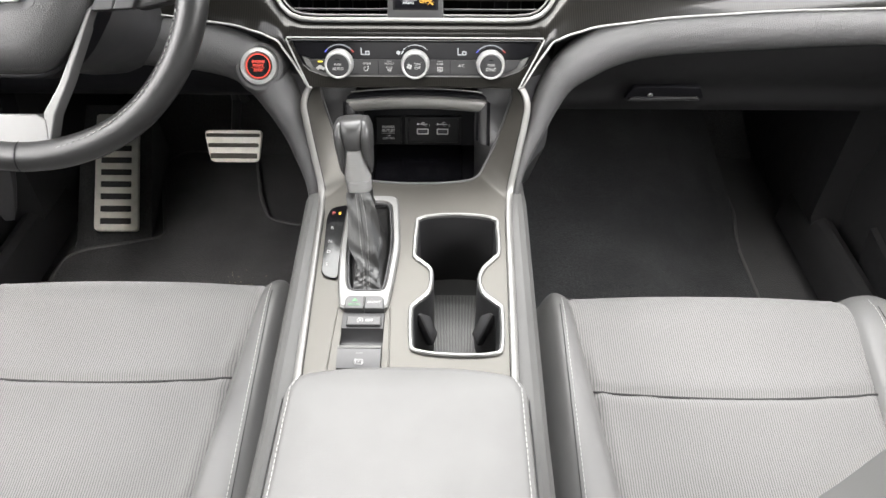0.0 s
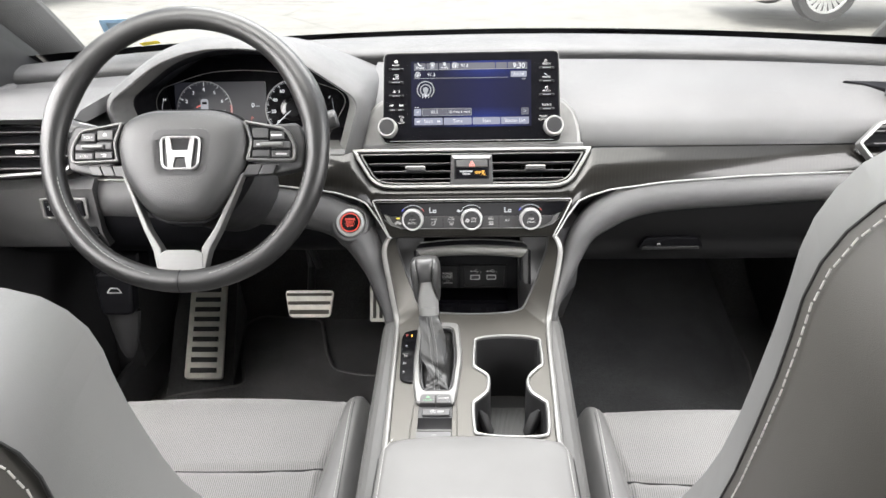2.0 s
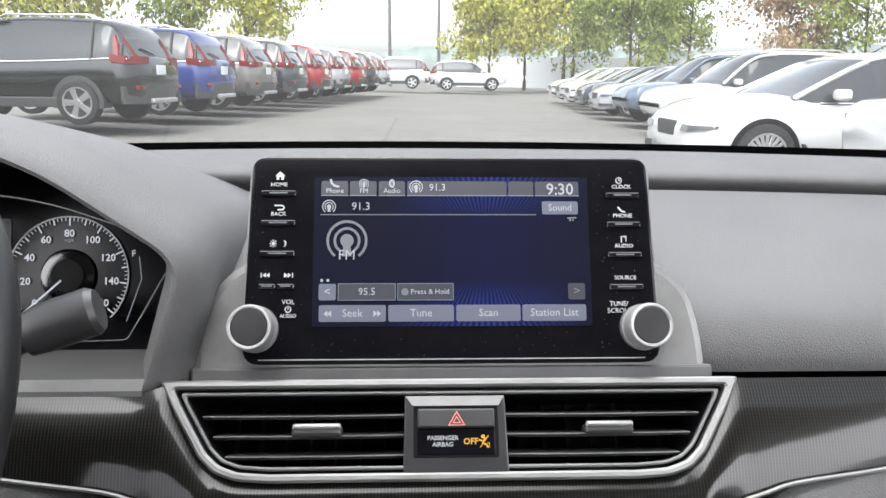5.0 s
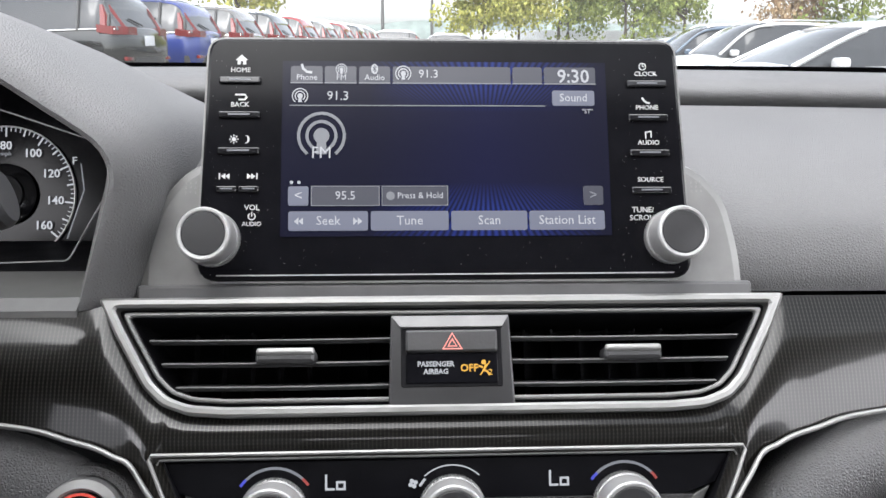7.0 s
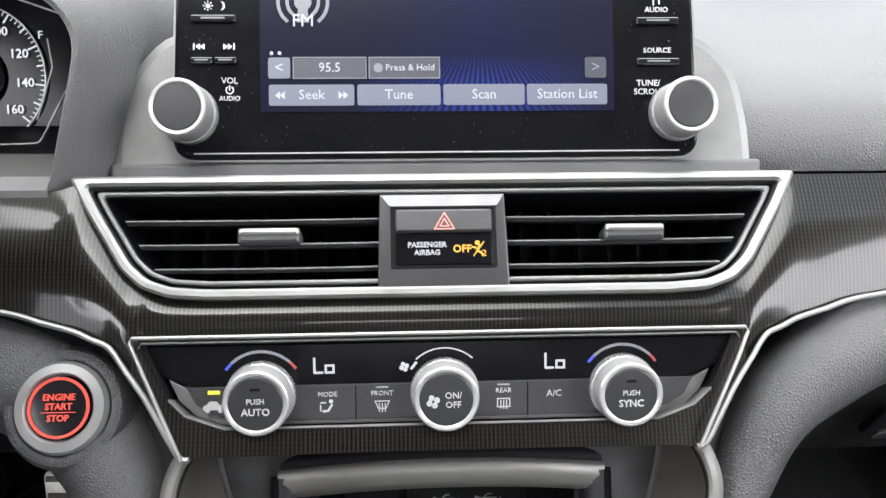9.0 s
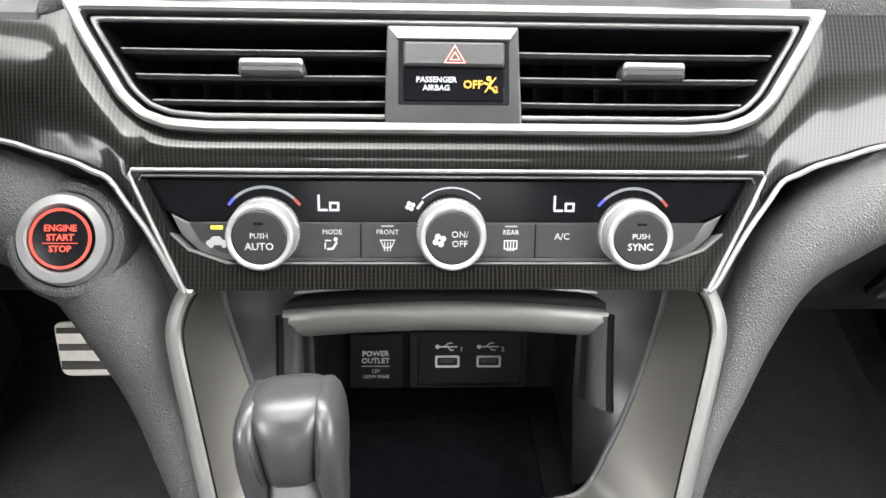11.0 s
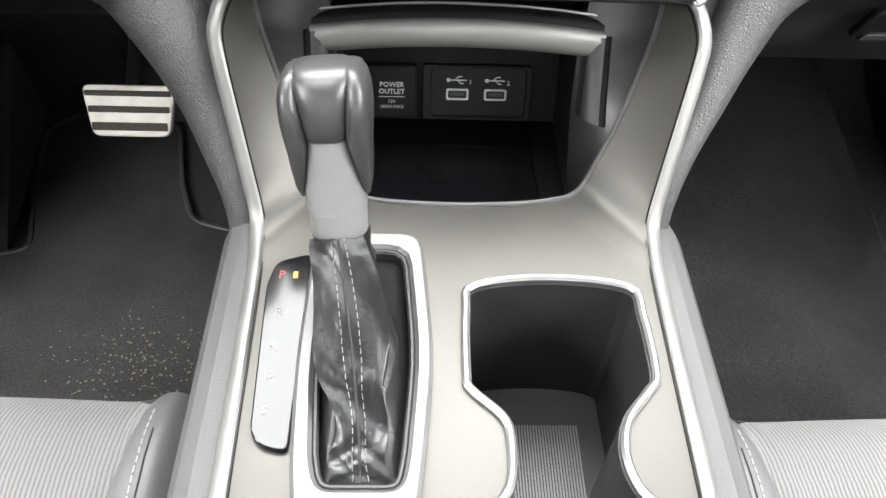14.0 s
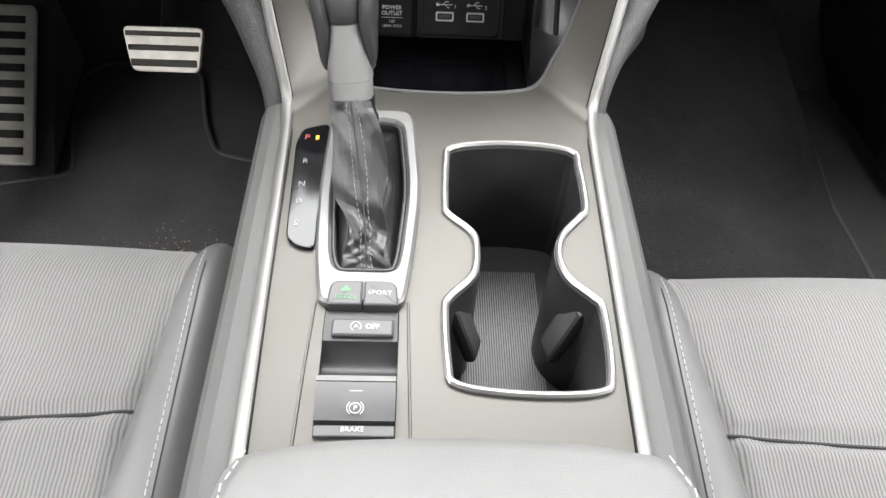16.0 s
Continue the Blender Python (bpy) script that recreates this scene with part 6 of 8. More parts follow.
part("front_fold", grid(front_fold, 41, 49), BOOT_LEATHER, boot, "creased front panel of the boot", sharp=80)
seam = [front_fold(0.5, q / 48) for q in range(49)]
for off in (-0.0028, 0.0028):
    line = [front_fold(0.5 + off / (2 * 0.0168), q / 48) + Vector((0, -0.0003, 0.0005)) for q in range(48)]
    part("boot_stitch", stitches(line, 0.0042, 0.0027, 0.00026), THREAD_GREY, boot)
part("boot_seam", tube([p + Vector((0, -0.0001, 0.0002)) for p in seam[:48]], 0.0007, 6), THREAD_DARK, boot)

# storage well under the climate panel
well = thing("storage_well", (0, 0.90, 0.63), "open black storage well with power and USB sockets", "storage tray")
# Near-black plastics below carry the well's deep shade in their colour.
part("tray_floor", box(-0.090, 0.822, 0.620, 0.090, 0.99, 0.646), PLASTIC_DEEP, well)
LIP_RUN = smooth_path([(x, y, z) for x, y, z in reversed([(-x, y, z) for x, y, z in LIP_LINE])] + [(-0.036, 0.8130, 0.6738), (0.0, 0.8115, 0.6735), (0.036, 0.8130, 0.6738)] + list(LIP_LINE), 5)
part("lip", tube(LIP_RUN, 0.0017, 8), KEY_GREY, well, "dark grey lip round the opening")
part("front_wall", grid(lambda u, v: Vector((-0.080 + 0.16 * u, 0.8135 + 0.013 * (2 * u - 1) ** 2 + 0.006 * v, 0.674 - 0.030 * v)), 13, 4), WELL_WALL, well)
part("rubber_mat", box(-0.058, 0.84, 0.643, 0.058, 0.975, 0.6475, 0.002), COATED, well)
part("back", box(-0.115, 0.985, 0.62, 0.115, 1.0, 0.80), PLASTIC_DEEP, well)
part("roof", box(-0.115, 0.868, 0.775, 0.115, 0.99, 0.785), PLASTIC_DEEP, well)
for s in (-1, 1):
    lip_edge = smooth_path([(s * x, y + 0.001, z) for x, y, z in LIP_LINE[2:]], 6)
    deep_edge = smooth_path([(s * x, y, z) for x, y, z in ((0.0716, 0.8440, 0.656), (0.0716, 0.8540, 0.678), (0.0714, 0.8660, 0.700), (0.0710, 0.8690, 0.718), (0.0715, 0.8740, 0.741), (0.0735, 0.8780, 0.758), (0.0760, 0.8830, 0.778))], 6)

    def on_wall(x, z, off=0.0):
        """The spot on the side panel at this breadth and height."""
        k, u = 18.0, 0.5
        for _ in range(30):
            i = min(35, int(k))
            a, b = deep_edge[i].lerp(deep_edge[i + 1], k - i), lip_edge[i].lerp(lip_edge[i + 1], k - i)
            u = (s * x - a.x) / (b.x - a.x)
            k = max(0.0, min(35.99, k + 280.0 * (z - (a.z + (b.z - a.z) * u))))
        return Vector((s * (x - 0.6 * off), a.y + (b.y - a.y) * u - 0.006 * (u - u * u) - 0.8 * off, z))

    part("track_panel", grid(lambda u, v: deep_edge[round(v * 36)].lerp(lip_edge[round(v * 36)], u) - Vector((0, 0.006 * (u - u * u), 0)), 9, 37), WELL_WALL, well, "satin black side panel", sharp=60)
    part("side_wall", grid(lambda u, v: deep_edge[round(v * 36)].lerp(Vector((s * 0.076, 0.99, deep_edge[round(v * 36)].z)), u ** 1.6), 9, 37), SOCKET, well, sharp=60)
    zs = [0.7060 + 0.046 * i / 8 for i in range(9)]
    part("track_slot", loft([[on_wall(x, z, o) for x, o in ((0.0745, 0.0026), (0.0788, 0.0028), (0.0830, 0.0028), (0.0865, 0.0028), (0.0898, 0.0026), (0.0898, -0.004), (0.0745, -0.004))] for z in zs]), CAVITY, well)
    part("door_track", loft([[on_wall(x, z, o) for x, o in ((0.0775, 0.0026), (0.0780, 0.0034), (0.0824, 0.0042), (0.0868, 0.0034), (0.0873, 0.0026))] for z in zs]), PLASTIC, well, "rounded satin black door arm", sharp=60)
SOCK = plane_axes((0, 0.9270, 0.679), (0, 0.25, 0.968))
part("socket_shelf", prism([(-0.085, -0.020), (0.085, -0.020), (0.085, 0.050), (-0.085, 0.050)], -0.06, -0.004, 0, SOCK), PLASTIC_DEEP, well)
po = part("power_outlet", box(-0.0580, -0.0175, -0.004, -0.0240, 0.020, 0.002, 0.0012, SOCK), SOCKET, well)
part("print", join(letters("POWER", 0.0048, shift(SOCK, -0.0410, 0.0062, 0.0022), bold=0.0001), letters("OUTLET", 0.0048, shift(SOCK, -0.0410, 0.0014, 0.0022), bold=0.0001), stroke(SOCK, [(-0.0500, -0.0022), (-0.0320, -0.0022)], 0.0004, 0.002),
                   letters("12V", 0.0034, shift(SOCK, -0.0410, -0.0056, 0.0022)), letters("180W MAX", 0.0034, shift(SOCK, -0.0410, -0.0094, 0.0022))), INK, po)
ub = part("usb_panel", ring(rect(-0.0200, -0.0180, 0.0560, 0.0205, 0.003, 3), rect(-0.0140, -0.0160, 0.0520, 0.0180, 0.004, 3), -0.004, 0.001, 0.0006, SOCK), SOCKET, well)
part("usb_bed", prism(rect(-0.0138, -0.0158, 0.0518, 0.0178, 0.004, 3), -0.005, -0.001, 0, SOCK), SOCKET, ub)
for cx, tx in ((0.0045, "1"), (0.0310, "2")):
    m = shift(SOCK, cx, 0.0, -0.001)
    u_ = part("usb_socket", ring(rect(-0.0078, -0.0045, 0.0078, 0.0035, 0.0015, 3), rect(-0.0064, -0.0032, 0.0064, 0.0022, 0.0008, 3), 0, 0.0006, 0, m), INK, ub)
    part("tongue", box(-0.0050, -0.0016, -0.002, 0.0050, 0.0010, 0.0002, 0, m), PLASTIC, u_)
    part("usb_mark", join(stroke(m, [(-0.006, 0.0095), (0.006, 0.0095)], 0.0007), prism(circle(0.0014, 10, -0.0064, 0.0095), 0, 0.0003, 0, m), stroke(m, [(-0.002, 0.0095), (0.0005, 0.0120), (0.003, 0.0120)], 0.0006), stroke(m, [(0.0, 0.0095), (0.002, 0.0072), (0.004, 0.0072)], 0.0006),
                          letters(tx, 0.0045, shift(m, 0.0088, 0.0078))), INK, u_)
lid = thing("tray_door", (0, 0.89, 0.745), "retracted tray door with a curved satin silver grip", "lid")


def lip_at(x, y, z):
    k = 1 - (x / 0.086) ** 2
    return (x, y - 0.004 * k, z + 0.008 * k)


part("door", loft([[lip_at(x, y, z) for y, z in ((0.878, 0.755), (0.905, 0.764), (0.97, 0.772), (0.97, 0.764), (0.905, 0.752))] for x in [-0.084 + 0.168 * i / 16 for i in range(17)]]), GLOSS, lid)
part("grip", loft([[lip_at(x, y, z) for y, z in ((0.8715, 0.7530), (0.8750, 0.7545), (0.8860, 0.7530), (0.8850, 0.7390), (0.8800, 0.7362), (0.8755, 0.7362), (0.8718, 0.7376), (0.8696, 0.7400), (0.8690, 0.7440), (0.8697, 0.7490))] for x in [-0.0862 + 0.1724 * i / 20 for i in range(21)]]), GRIP, lid, "curved satin silver grip", sharp=50)
part("brow", loft([[lip_at(x, y, z) for y, z in ((0.8740, 0.7545), (0.8752, 0.7572), (0.8775, 0.7592), (0.8810, 0.7600), (0.8890, 0.7600), (0.8890, 0.7530))] for x in [-0.0850 + 0.170 * i / 20 for i in range(21)]]), PLASTIC_DEEP, lid, "black brow over the grip", sharp=50)
part("edge_line", tube([lip_at(x, 0.8790, 0.7612) for x in [-0.083 + 0.166 * i / 20 for i in range(21)]], 0.0009, 6), SILVER, lid)

# armrest
arm = thing("armrest", (0.004, 0.30, 0.56), "padded grey leather armrest lid with stitched edges", "armrest")


def arm_loop(z, d):
    p = [(-0.1035 - d, 0.02 - d), (0.1115 + d, 0.02 - d), (0.1115 + d, 0.474 + d), (0.105 + d, 0.492 + d), (0.06, 0.4995 + d), (0.004, 0.5020 + d), (-0.052, 0.4995 + d), (-0.097 - d, 0.492 + d), (-0.1035 - d, 0.474 + d)]
    return [(x, y, z) for x, y in rounded(p, 0.012, 2)]


part("lid", loft([arm_loop(z, d) for z, d in ((0.600, -0.004), (0.640, 0.0), (0.672, 0.0015), (0.684, -0.001), (0.691, -0.005), (0.6945, -0.012), (0.6965, -0.035))]), ARM_LEATHER, arm, "padded leather lid", sharp=50)
for s in (-1, 1):
    xe = 0.004 + s * 0.1005
    part("stitch", stitches([(xe, 0.05, 0.6938), (xe, 0.30, 0.6938), (xe, 0.470, 0.6936), (xe - s * 0.006, 0.484, 0.6936)], 0.0058, 0.0038, 0.0004), THREAD, arm)
    part("edge_seam", tube([(0.004 + s * 0.1072, 0.05, 0.6850), (0.004 + s * 0.1072, 0.465, 0.6850)], 0.0007, 6), THREAD_DARK, arm)
part("bin", box(-0.094, 0.03, 0.50, 0.100, 0.47, 0.602, 0.004), PLASTIC, arm)


# ---------- seats ----------
def make_seat(name, xc, z0, back, label, low=1.0, wrap=0.048, aside=0.0, aft=0.0):
    seat = thing(name, (xc, 0.45, 0.30), label, "car seat", "front seats")
    inner = -1 if xc > 0 else 1

    CF = 0.759

    def edge_of(s):
        return 0.218 if s == inner else 0.268

    def half(y):
        return 0.161 + 0.11 * (y - 0.62)

    def top_z(x, y):
        dd = abs(x - xc)
        if (x - xc) * inner < 0 and dd > 0.170:
            dd = 0.170 + (dd - 0.170) * 0.49
        d = dd - (half(y) - 0.161) * max(0.0, min(1.0, (0.205 - dd) / 0.045))
        b = z0 + 0.165 * (y - 0.60) - (0.16 * max(0.0, y - 0.699) ** 1.0 + 9.0 * max(0.0, y - 0.714) ** 2)
        b += 0.016 * (1 - (min(d, 0.165) / 0.165) ** 2) * 0.5
        b += 0.013 * math.exp(-((d - 0.183) / 0.022) ** 2)
        b -= 45.0 * max(0.0, d - 0.190) ** 2
        b -= 0.0060 * math.exp(-((d - 0.161) / 0.0045) ** 2)
        wave = 0.604 - 0.012 * math.cos((x - xc) / 0.16 * 1.6)
        if d < 0.16:
            b -= 0.0060 * math.exp(-((y - wave) / 0.0045) ** 2)
            b += 0.0040 * math.exp(-((y - wave) / 0.035) ** 2)
        return b

    def sheet(fx0, fx1, y0, y1, nx, ny):
        def spot(u, v):
            y = y0 + (y1 - y0) * v
            x = fx0(y) + (fx1(y) - fx0(y)) * u
            return (x, y, top_z(x, y))
        return grid(spot, nx, ny)

    part("cushion_insert", sheet(lambda y: xc - half(y), lambda y: xc + half(y), 0.18, CF, 60, 110), CLOTH, seat, "ribbed grey cloth insert", sharp=80)
    for s in (-1, 1):
        part("cushion_bolster", sheet(lambda y: xc + s * half(y), lambda y: xc + s * edge_of(s), 0.18, CF, 24, 70), LEATHER_FLAT, seat, "smooth grey leather bolster", sharp=80)
        part("bolster_side", grid(lambda u, v: (xc + s * (edge_of(s) + 0.006 * math.sin(math.pi * v)), 0.18 + (CF - 0.18) * u, 0.34 + (top_z(xc + s * edge_of(s), 0.18 + (CF - 0.18) * u) - 0.34) * v), 20, 6), LEATHER_FLAT, seat)
        so = 0.1840 if s == inner else 0.196
        st = [(xc + s * so, y, top_z(xc + s * so, y) + 0.0003) for y in [0.22 + 0.0125 * i for i in range(42)]]
        part("stitch", stitches(st, 0.0058, 0.0040, 0.00045), THREAD, seat)
        part("welt", tube([(xc + s * (so + 0.004), y, top_z(xc + s * (so + 0.004), y) + 0.0002) for y in [0.22 + 0.02 * i for i in range(26)]], 0.0006, 6), THREAD_DARK, seat)
    part("front_apron", grid(lambda u, v: (xc - edge_of(-1) + 0.486 * u, CF + 0.012 * math.sin(math.pi * 0.5 * v), top_z(xc - edge_of(-1) + 0.486 * u, CF) * (1 - v) + 0.36 * v), 36, 8), LEATHER_FLAT, seat)
    part("seat_seam", tube([(xc + q * 0.01, 0.604 - 0.012 * math.cos(q / 16 * 1.6), top_z(xc + q * 0.01, 0.604 - 0.012 * math.cos(q / 16 * 1.6)) + 0.0012) for q in range(-16, 17)], 0.0014, 6), THREAD_DARK, seat)
    part("base", box(xc - 0.20, 0.15, 0.30, xc + 0.20, 0.70, 0.44, 0.01), PLASTIC_DEEP, seat)

    # backrest: closed sections up a leaning spine; front edge, bolsters, flat back
    xb = xc + aside
    rows = [(0.50, 0.455, 0.212, 0.22), (0.60, 0.440, 0.208, 0.22), (0.70, 0.395, 0.195, 0.21), (0.80, 0.325, 0.184, 0.190), (0.90, 0.265, 0.175, 0.17), (1.00, 0.228, 0.170, 0.165), (1.06, 0.216, 0.165, 0.155), (1.10, 0.190, 0.145, 0.130), (1.115, 0.150, 0.100, 0.09)]
    rows = [(z if z < 0.88 else 0.88 + (z - 0.88) * low, y, w, d) for z, y, w, d in rows]
    rows = smooth_path([(z, y, 0) for z, y, w, d in rows], 3), smooth_path([(w, d, 0) for z, y, w, d in rows], 3)
    loops_f, loops_b = [], []
    seam_l, seam_r = [], []
    NF = 20
    for (z, yf, _), (w, d, _) in zip(*rows):
        yf += aft + back * min(1.0, max(0.15, (z - 0.52) / 0.36))
        fr = []
        for i in range(NF + 1):
            t = -1 + 2 * i / NF
            x = xb + w * 1.10 * t
            bol = 0.070 * math.exp(-((abs(t) - 0.86) / 0.20) ** 2)
            edge = wrap * max(0.0, (abs(t) - 0.86) / 0.14) ** 2
            fr.append((x, yf - 0.070 + bol - edge, z))
        loops_f.append(fr)
        bk_ = [fr[-1]]
        for i in range(1, 12):
            a = math.pi * i / 12
            bk_.append((xb + w * 1.10 * (math.copysign(abs(math.cos(a)) ** 0.6, math.cos(a))), yf - 0.055 - d * 0.85 * math.sin(a) ** 0.7, z))
        bk_.append(fr[0])
        loops_b.append(bk_)
        seam_r.append(Vector(fr[-1]))
        seam_l.append(Vector(fr[0]))
    nf, nb_ = len(loops_f), len(loops_b[0])
    part("backrest_front", grid(lambda u, v: loops_f[round(u * (nf - 1))][round(v * NF)], nf, NF + 1), LEATHER_FLAT, seat, "smooth leather front of the backrest", sharp=80)
    part("backrest_shell", grid(lambda u, v: loops_b[round(u * (nf - 1))][round(v * (nb_ - 1))], nf, nb_), SHELL, seat, "warm grey leather back shell", sharp=80)
    part("backrest_crown", loft([loops_f[-1] + loops_b[-1][1:-1], [(xb + (x - xb) * 0.5, y + (0.04 + back + aft - y) * 0.4, z + 0.007) for x, y, z in loops_f[-1] + loops_b[-1][1:-1]]]), LEATHER_FLAT, seat, sharp=80)
    sm = seam_l if inner < 0 else seam_r
    part("backrest_stitch", stitches([p + Vector((inner * 0.0010, -0.009, 0)) for p in sm], 0.0066, 0.0048, 0.00052), THREAD_PALE, seat)
    part("backrest_welt", tube([p + Vector((inner * 0.0003, 0.001, 0)) for p in sm], 0.0008, 6), THREAD_DARK, seat)
    part("headrest", loft([[(xb + 0.125 * k * math.cos(a), back + aft + 0.055 + 0.055 * k * math.sin(a), z) for a in [2 * math.pi * i / 20 for i in range(20)]] for z, k in [(z_ + 0.235 * (low - 1), k_) for z_, k_ in ((1.15, 0.75), (1.17, 0.95), (1.24, 1.0), (1.30, 0.95), (1.325, 0.7))]]), LEATHER_FLAT, seat)
    for s in (-1, 1):
        part("headrest_post", tube([(xb + s * 0.06, back + aft + 0.07, 1.06), (xb + s * 0.06, back + aft + 0.055, 1.17)], 0.006, 10), CHROME, seat)
    return seat


make_seat("car_seat", 0.365, 0.531, 0.0, "passenger seat in grey ribbed cloth and smooth leather", 1.17, 0.034, aside=-0.022, aft=-0.050)
make_seat("car_seat", -0.361, 0.550, -0.075, "driver seat in grey ribbed cloth with pale stitching", 0.91, 0.085)

# ---------- steering wheel ----------
sw = thing("steering_wheel", (-0.351, 0.72, 0.78), "black leather steering wheel with silver spokes", "steering wheel")
RM, RR = 0.1650, 0.0140
rim_pts = []
for i in range(96):
    a = 2 * math.pi * i / 96
    k = 1.0
    if math.sin(a) < -0.80:
        k = 1 - 0.10 * (-math.sin(a) - 0.80)
    rim_pts.append(WHEEL @ Vector((RM * math.cos(a), RM * k * math.sin(a) + 0.0022, 0.0)))


def rim_r(u):
    a = 2 * math.pi * u
    g = 0.0034 * (math.exp(-((a - radians(22)) / 0.30) ** 2) + math.exp(-((a - radians(158)) / 0.30) ** 2))
    return RR + g


part("rim", tube(rim_pts, lambda u: 1.05 * rim_r(u), 18, tuple(WHEEL.to_3x3() @ Vector((0, 0, 1))), closed=True), WHEEL_LEATHER, sw, "black leather rim")
for a in (41, 139, 270):
    c, t = math.cos(radians(a)), math.sin(radians(a))
    m = WHEEL @ Matrix.Translation((RM * c, RM * t * (0.98 if a == 270 else 1) + 0.0022, 0)) @ Matrix.Rotation(radians(a), 4, "Z") @ Matrix.Rotation(radians(90), 4, "X")
    part("rim_seam", at(m, loft([[((RR + 0.0006) * math.cos(2 * math.pi * i / 24), (RR + 0.0006) * math.sin(2 * math.pi * i / 24), d) for i in range(24)] for d in (-0.0006, 0.0006)], cap=False)), CAVITY, sw)
for a0, a1 in ((192, 256), (284, 348)):
    path = [WHEEL @ Vector(((RM - RR * 0.72) * math.cos(radians(a)), (RM - RR * 0.72) * math.sin(radians(a)), 0.0125)) for a in range(a0, a1 + 1, 2)]
    part("rim_stitch", stitches(path, 0.0062, 0.0040, 0.0006), THREAD_GREY, sw)
HUB = rounded([(-0.046, 0.050), (0.046, 0.050), (0.076, 0.036), (0.082, 0.010), (0.076, -0.026), (0.052, -0.066), (0.028, -0.086), (-0.028, -0.086), (-0.052, -0.066), (-0.076, -0.026), (-0.082, 0.010), (-0.076, 0.036)], 0.016, 3)


def dome(outline, z0, z1, steps=5):
    loops = [[(x, y, z0) for x, y in outline]]
    for i in range(steps + 1):
        t = i / steps
        k = 1 - 0.55 * t ** 2.2
        loops.append([(x * k, (y + 0.012) * k - 0.012, z0 + (z1 - z0) * math.sin(math.pi / 2 * (0.35 + 0.65 * t))) for x, y in outline])
    return at(WHEEL, loft(loops))


part("airbag_cover", dome(HUB, -0.030, 0.020), LEATHER, sw, "grained black airbag cover", sharp=60)
part("cover_shadow", prism(inset(HUB, -0.004), -0.034, -0.008, 0.002, WHEEL), PLASTIC_DEEP, sw)
EM = shift(WHEEL, 0.0030, -0.0065, 0.0195)
part("badge_bed", prism(rounded([(-0.037, 0.030), (0.037, 0.030), (0.032, -0.028), (-0.032, -0.028)], 0.014, 5), -0.006, 0.0005, 0.001, EM), PLASTIC, sw)
BD = rounded([(-0.0255, 0.0205), (0.0255, 0.0205), (0.0225, -0.0205), (-0.0225, -0.0205)], 0.010, 5)
part("badge_frame", ring(BD, inset(BD, 0.0028), 0, 0.0035, 0.001, EM), BADGE, sw, "chrome badge outline")
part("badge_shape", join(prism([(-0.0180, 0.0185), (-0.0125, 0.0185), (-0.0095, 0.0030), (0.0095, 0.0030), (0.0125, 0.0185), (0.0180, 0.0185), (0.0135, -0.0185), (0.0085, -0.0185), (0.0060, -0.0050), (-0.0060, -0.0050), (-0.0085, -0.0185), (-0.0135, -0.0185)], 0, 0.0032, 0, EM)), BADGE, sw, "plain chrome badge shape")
part("print", join(letters("SRS", 0.012, shift(WHEEL, 0, -0.046, 0.0186), wide=1.2), letters("AIRBAG", 0.0065, shift(WHEEL, 0, -0.0565, 0.0172), wide=1.1)), PLASTIC, sw)
for s in (-1, 1):
    SPK = [(s * 0.070, 0.030), (s * 0.140, 0.034), (s * 0.150, 0.010), (s * 0.146, -0.022), (s * 0.110, -0.030), (s * 0.078, -0.010)]
    part("spoke", prism(rounded(SPK, 0.006, 3), -0.022, -0.002, 0.003, WHEEL), PLASTIC, sw)
    SO = rounded([(s * 0.074, 0.036), (s * 0.128, 0.026), (s * 0.140, 0.004), (s * 0.138, -0.016), (s * 0.078, -0.014), (s * 0.083, 0.010)], [0.004, 0.008, 0.008, 0.006, 0.003, 0.006], 3)
    ob_ = part("switch_frame", ring(SO, inset(SO, 0.0036), -0.004, 0.008, 0.0014, WHEEL), SPOKE, sw, "satin silver switch frame")
    part("switch_bed", prism(inset(SO, 0.0034), -0.004, 0.004, 0.001, WHEEL), PLASTIC_DEEP, sw)
    for x0, y0, x1, y1 in ((0.086, 0.013, 0.106, 0.026), (0.108, 0.011, 0.126, 0.022), (0.087, 0.001, 0.107, 0.011), (0.109, 0.000, 0.133, 0.009), (0.086, -0.010, 0.108, -0.001), (0.110, -0.011, 0.133, -0.002)):
        part("switch_key", box(min(s * x0, s * x1), y0, 0.003, max(s * x0, s * x1), y1, 0.0075, 0.0014, WHEEL), PLASTIC, sw)
    part("roller", box(min(s * 0.096, s * 0.124), 0.002, 0.006, max(s * 0.096, s * 0.124), 0.008, 0.0115, 0.002, WHEEL), SPOKE, sw)
    for x0, x1 in ((0.080, 0.098), (0.099, 0.116)) if s > 0 else ((0.074, 0.088), (0.089, 0.103), (0.104, 0.118)):
        part("switch_key", prism(rounded([(s * x0, -0.018), (s * x1, -0.018), (s * (x1 - 0.005), -0.032 + 0.06 * (x1 - 0.08)), (s * (x0 - 0.006), -0.032 + 0.06 * (x0 - 0.08))], 0.002, 2), -0.006, 0.004, 0.0012, WHEEL), PLASTIC, sw)
    LEG = [(s * 0.0770, -0.026), (s * 0.0705, -0.031), (s * 0.0400, -0.096), (s * 0.0245, -0.120), (s * 0.0240, -0.148), (s * 0.0285, -0.149), (s * 0.0350, -0.122), (s * 0.0480, -0.096)]
    part("lower_spoke", prism(LEG, -0.012, 0.004, 0.0015, WHEEL), SPOKE, sw, "satin silver lower spoke")
wk = shift(WHEEL, 0, 0, 0.0078)
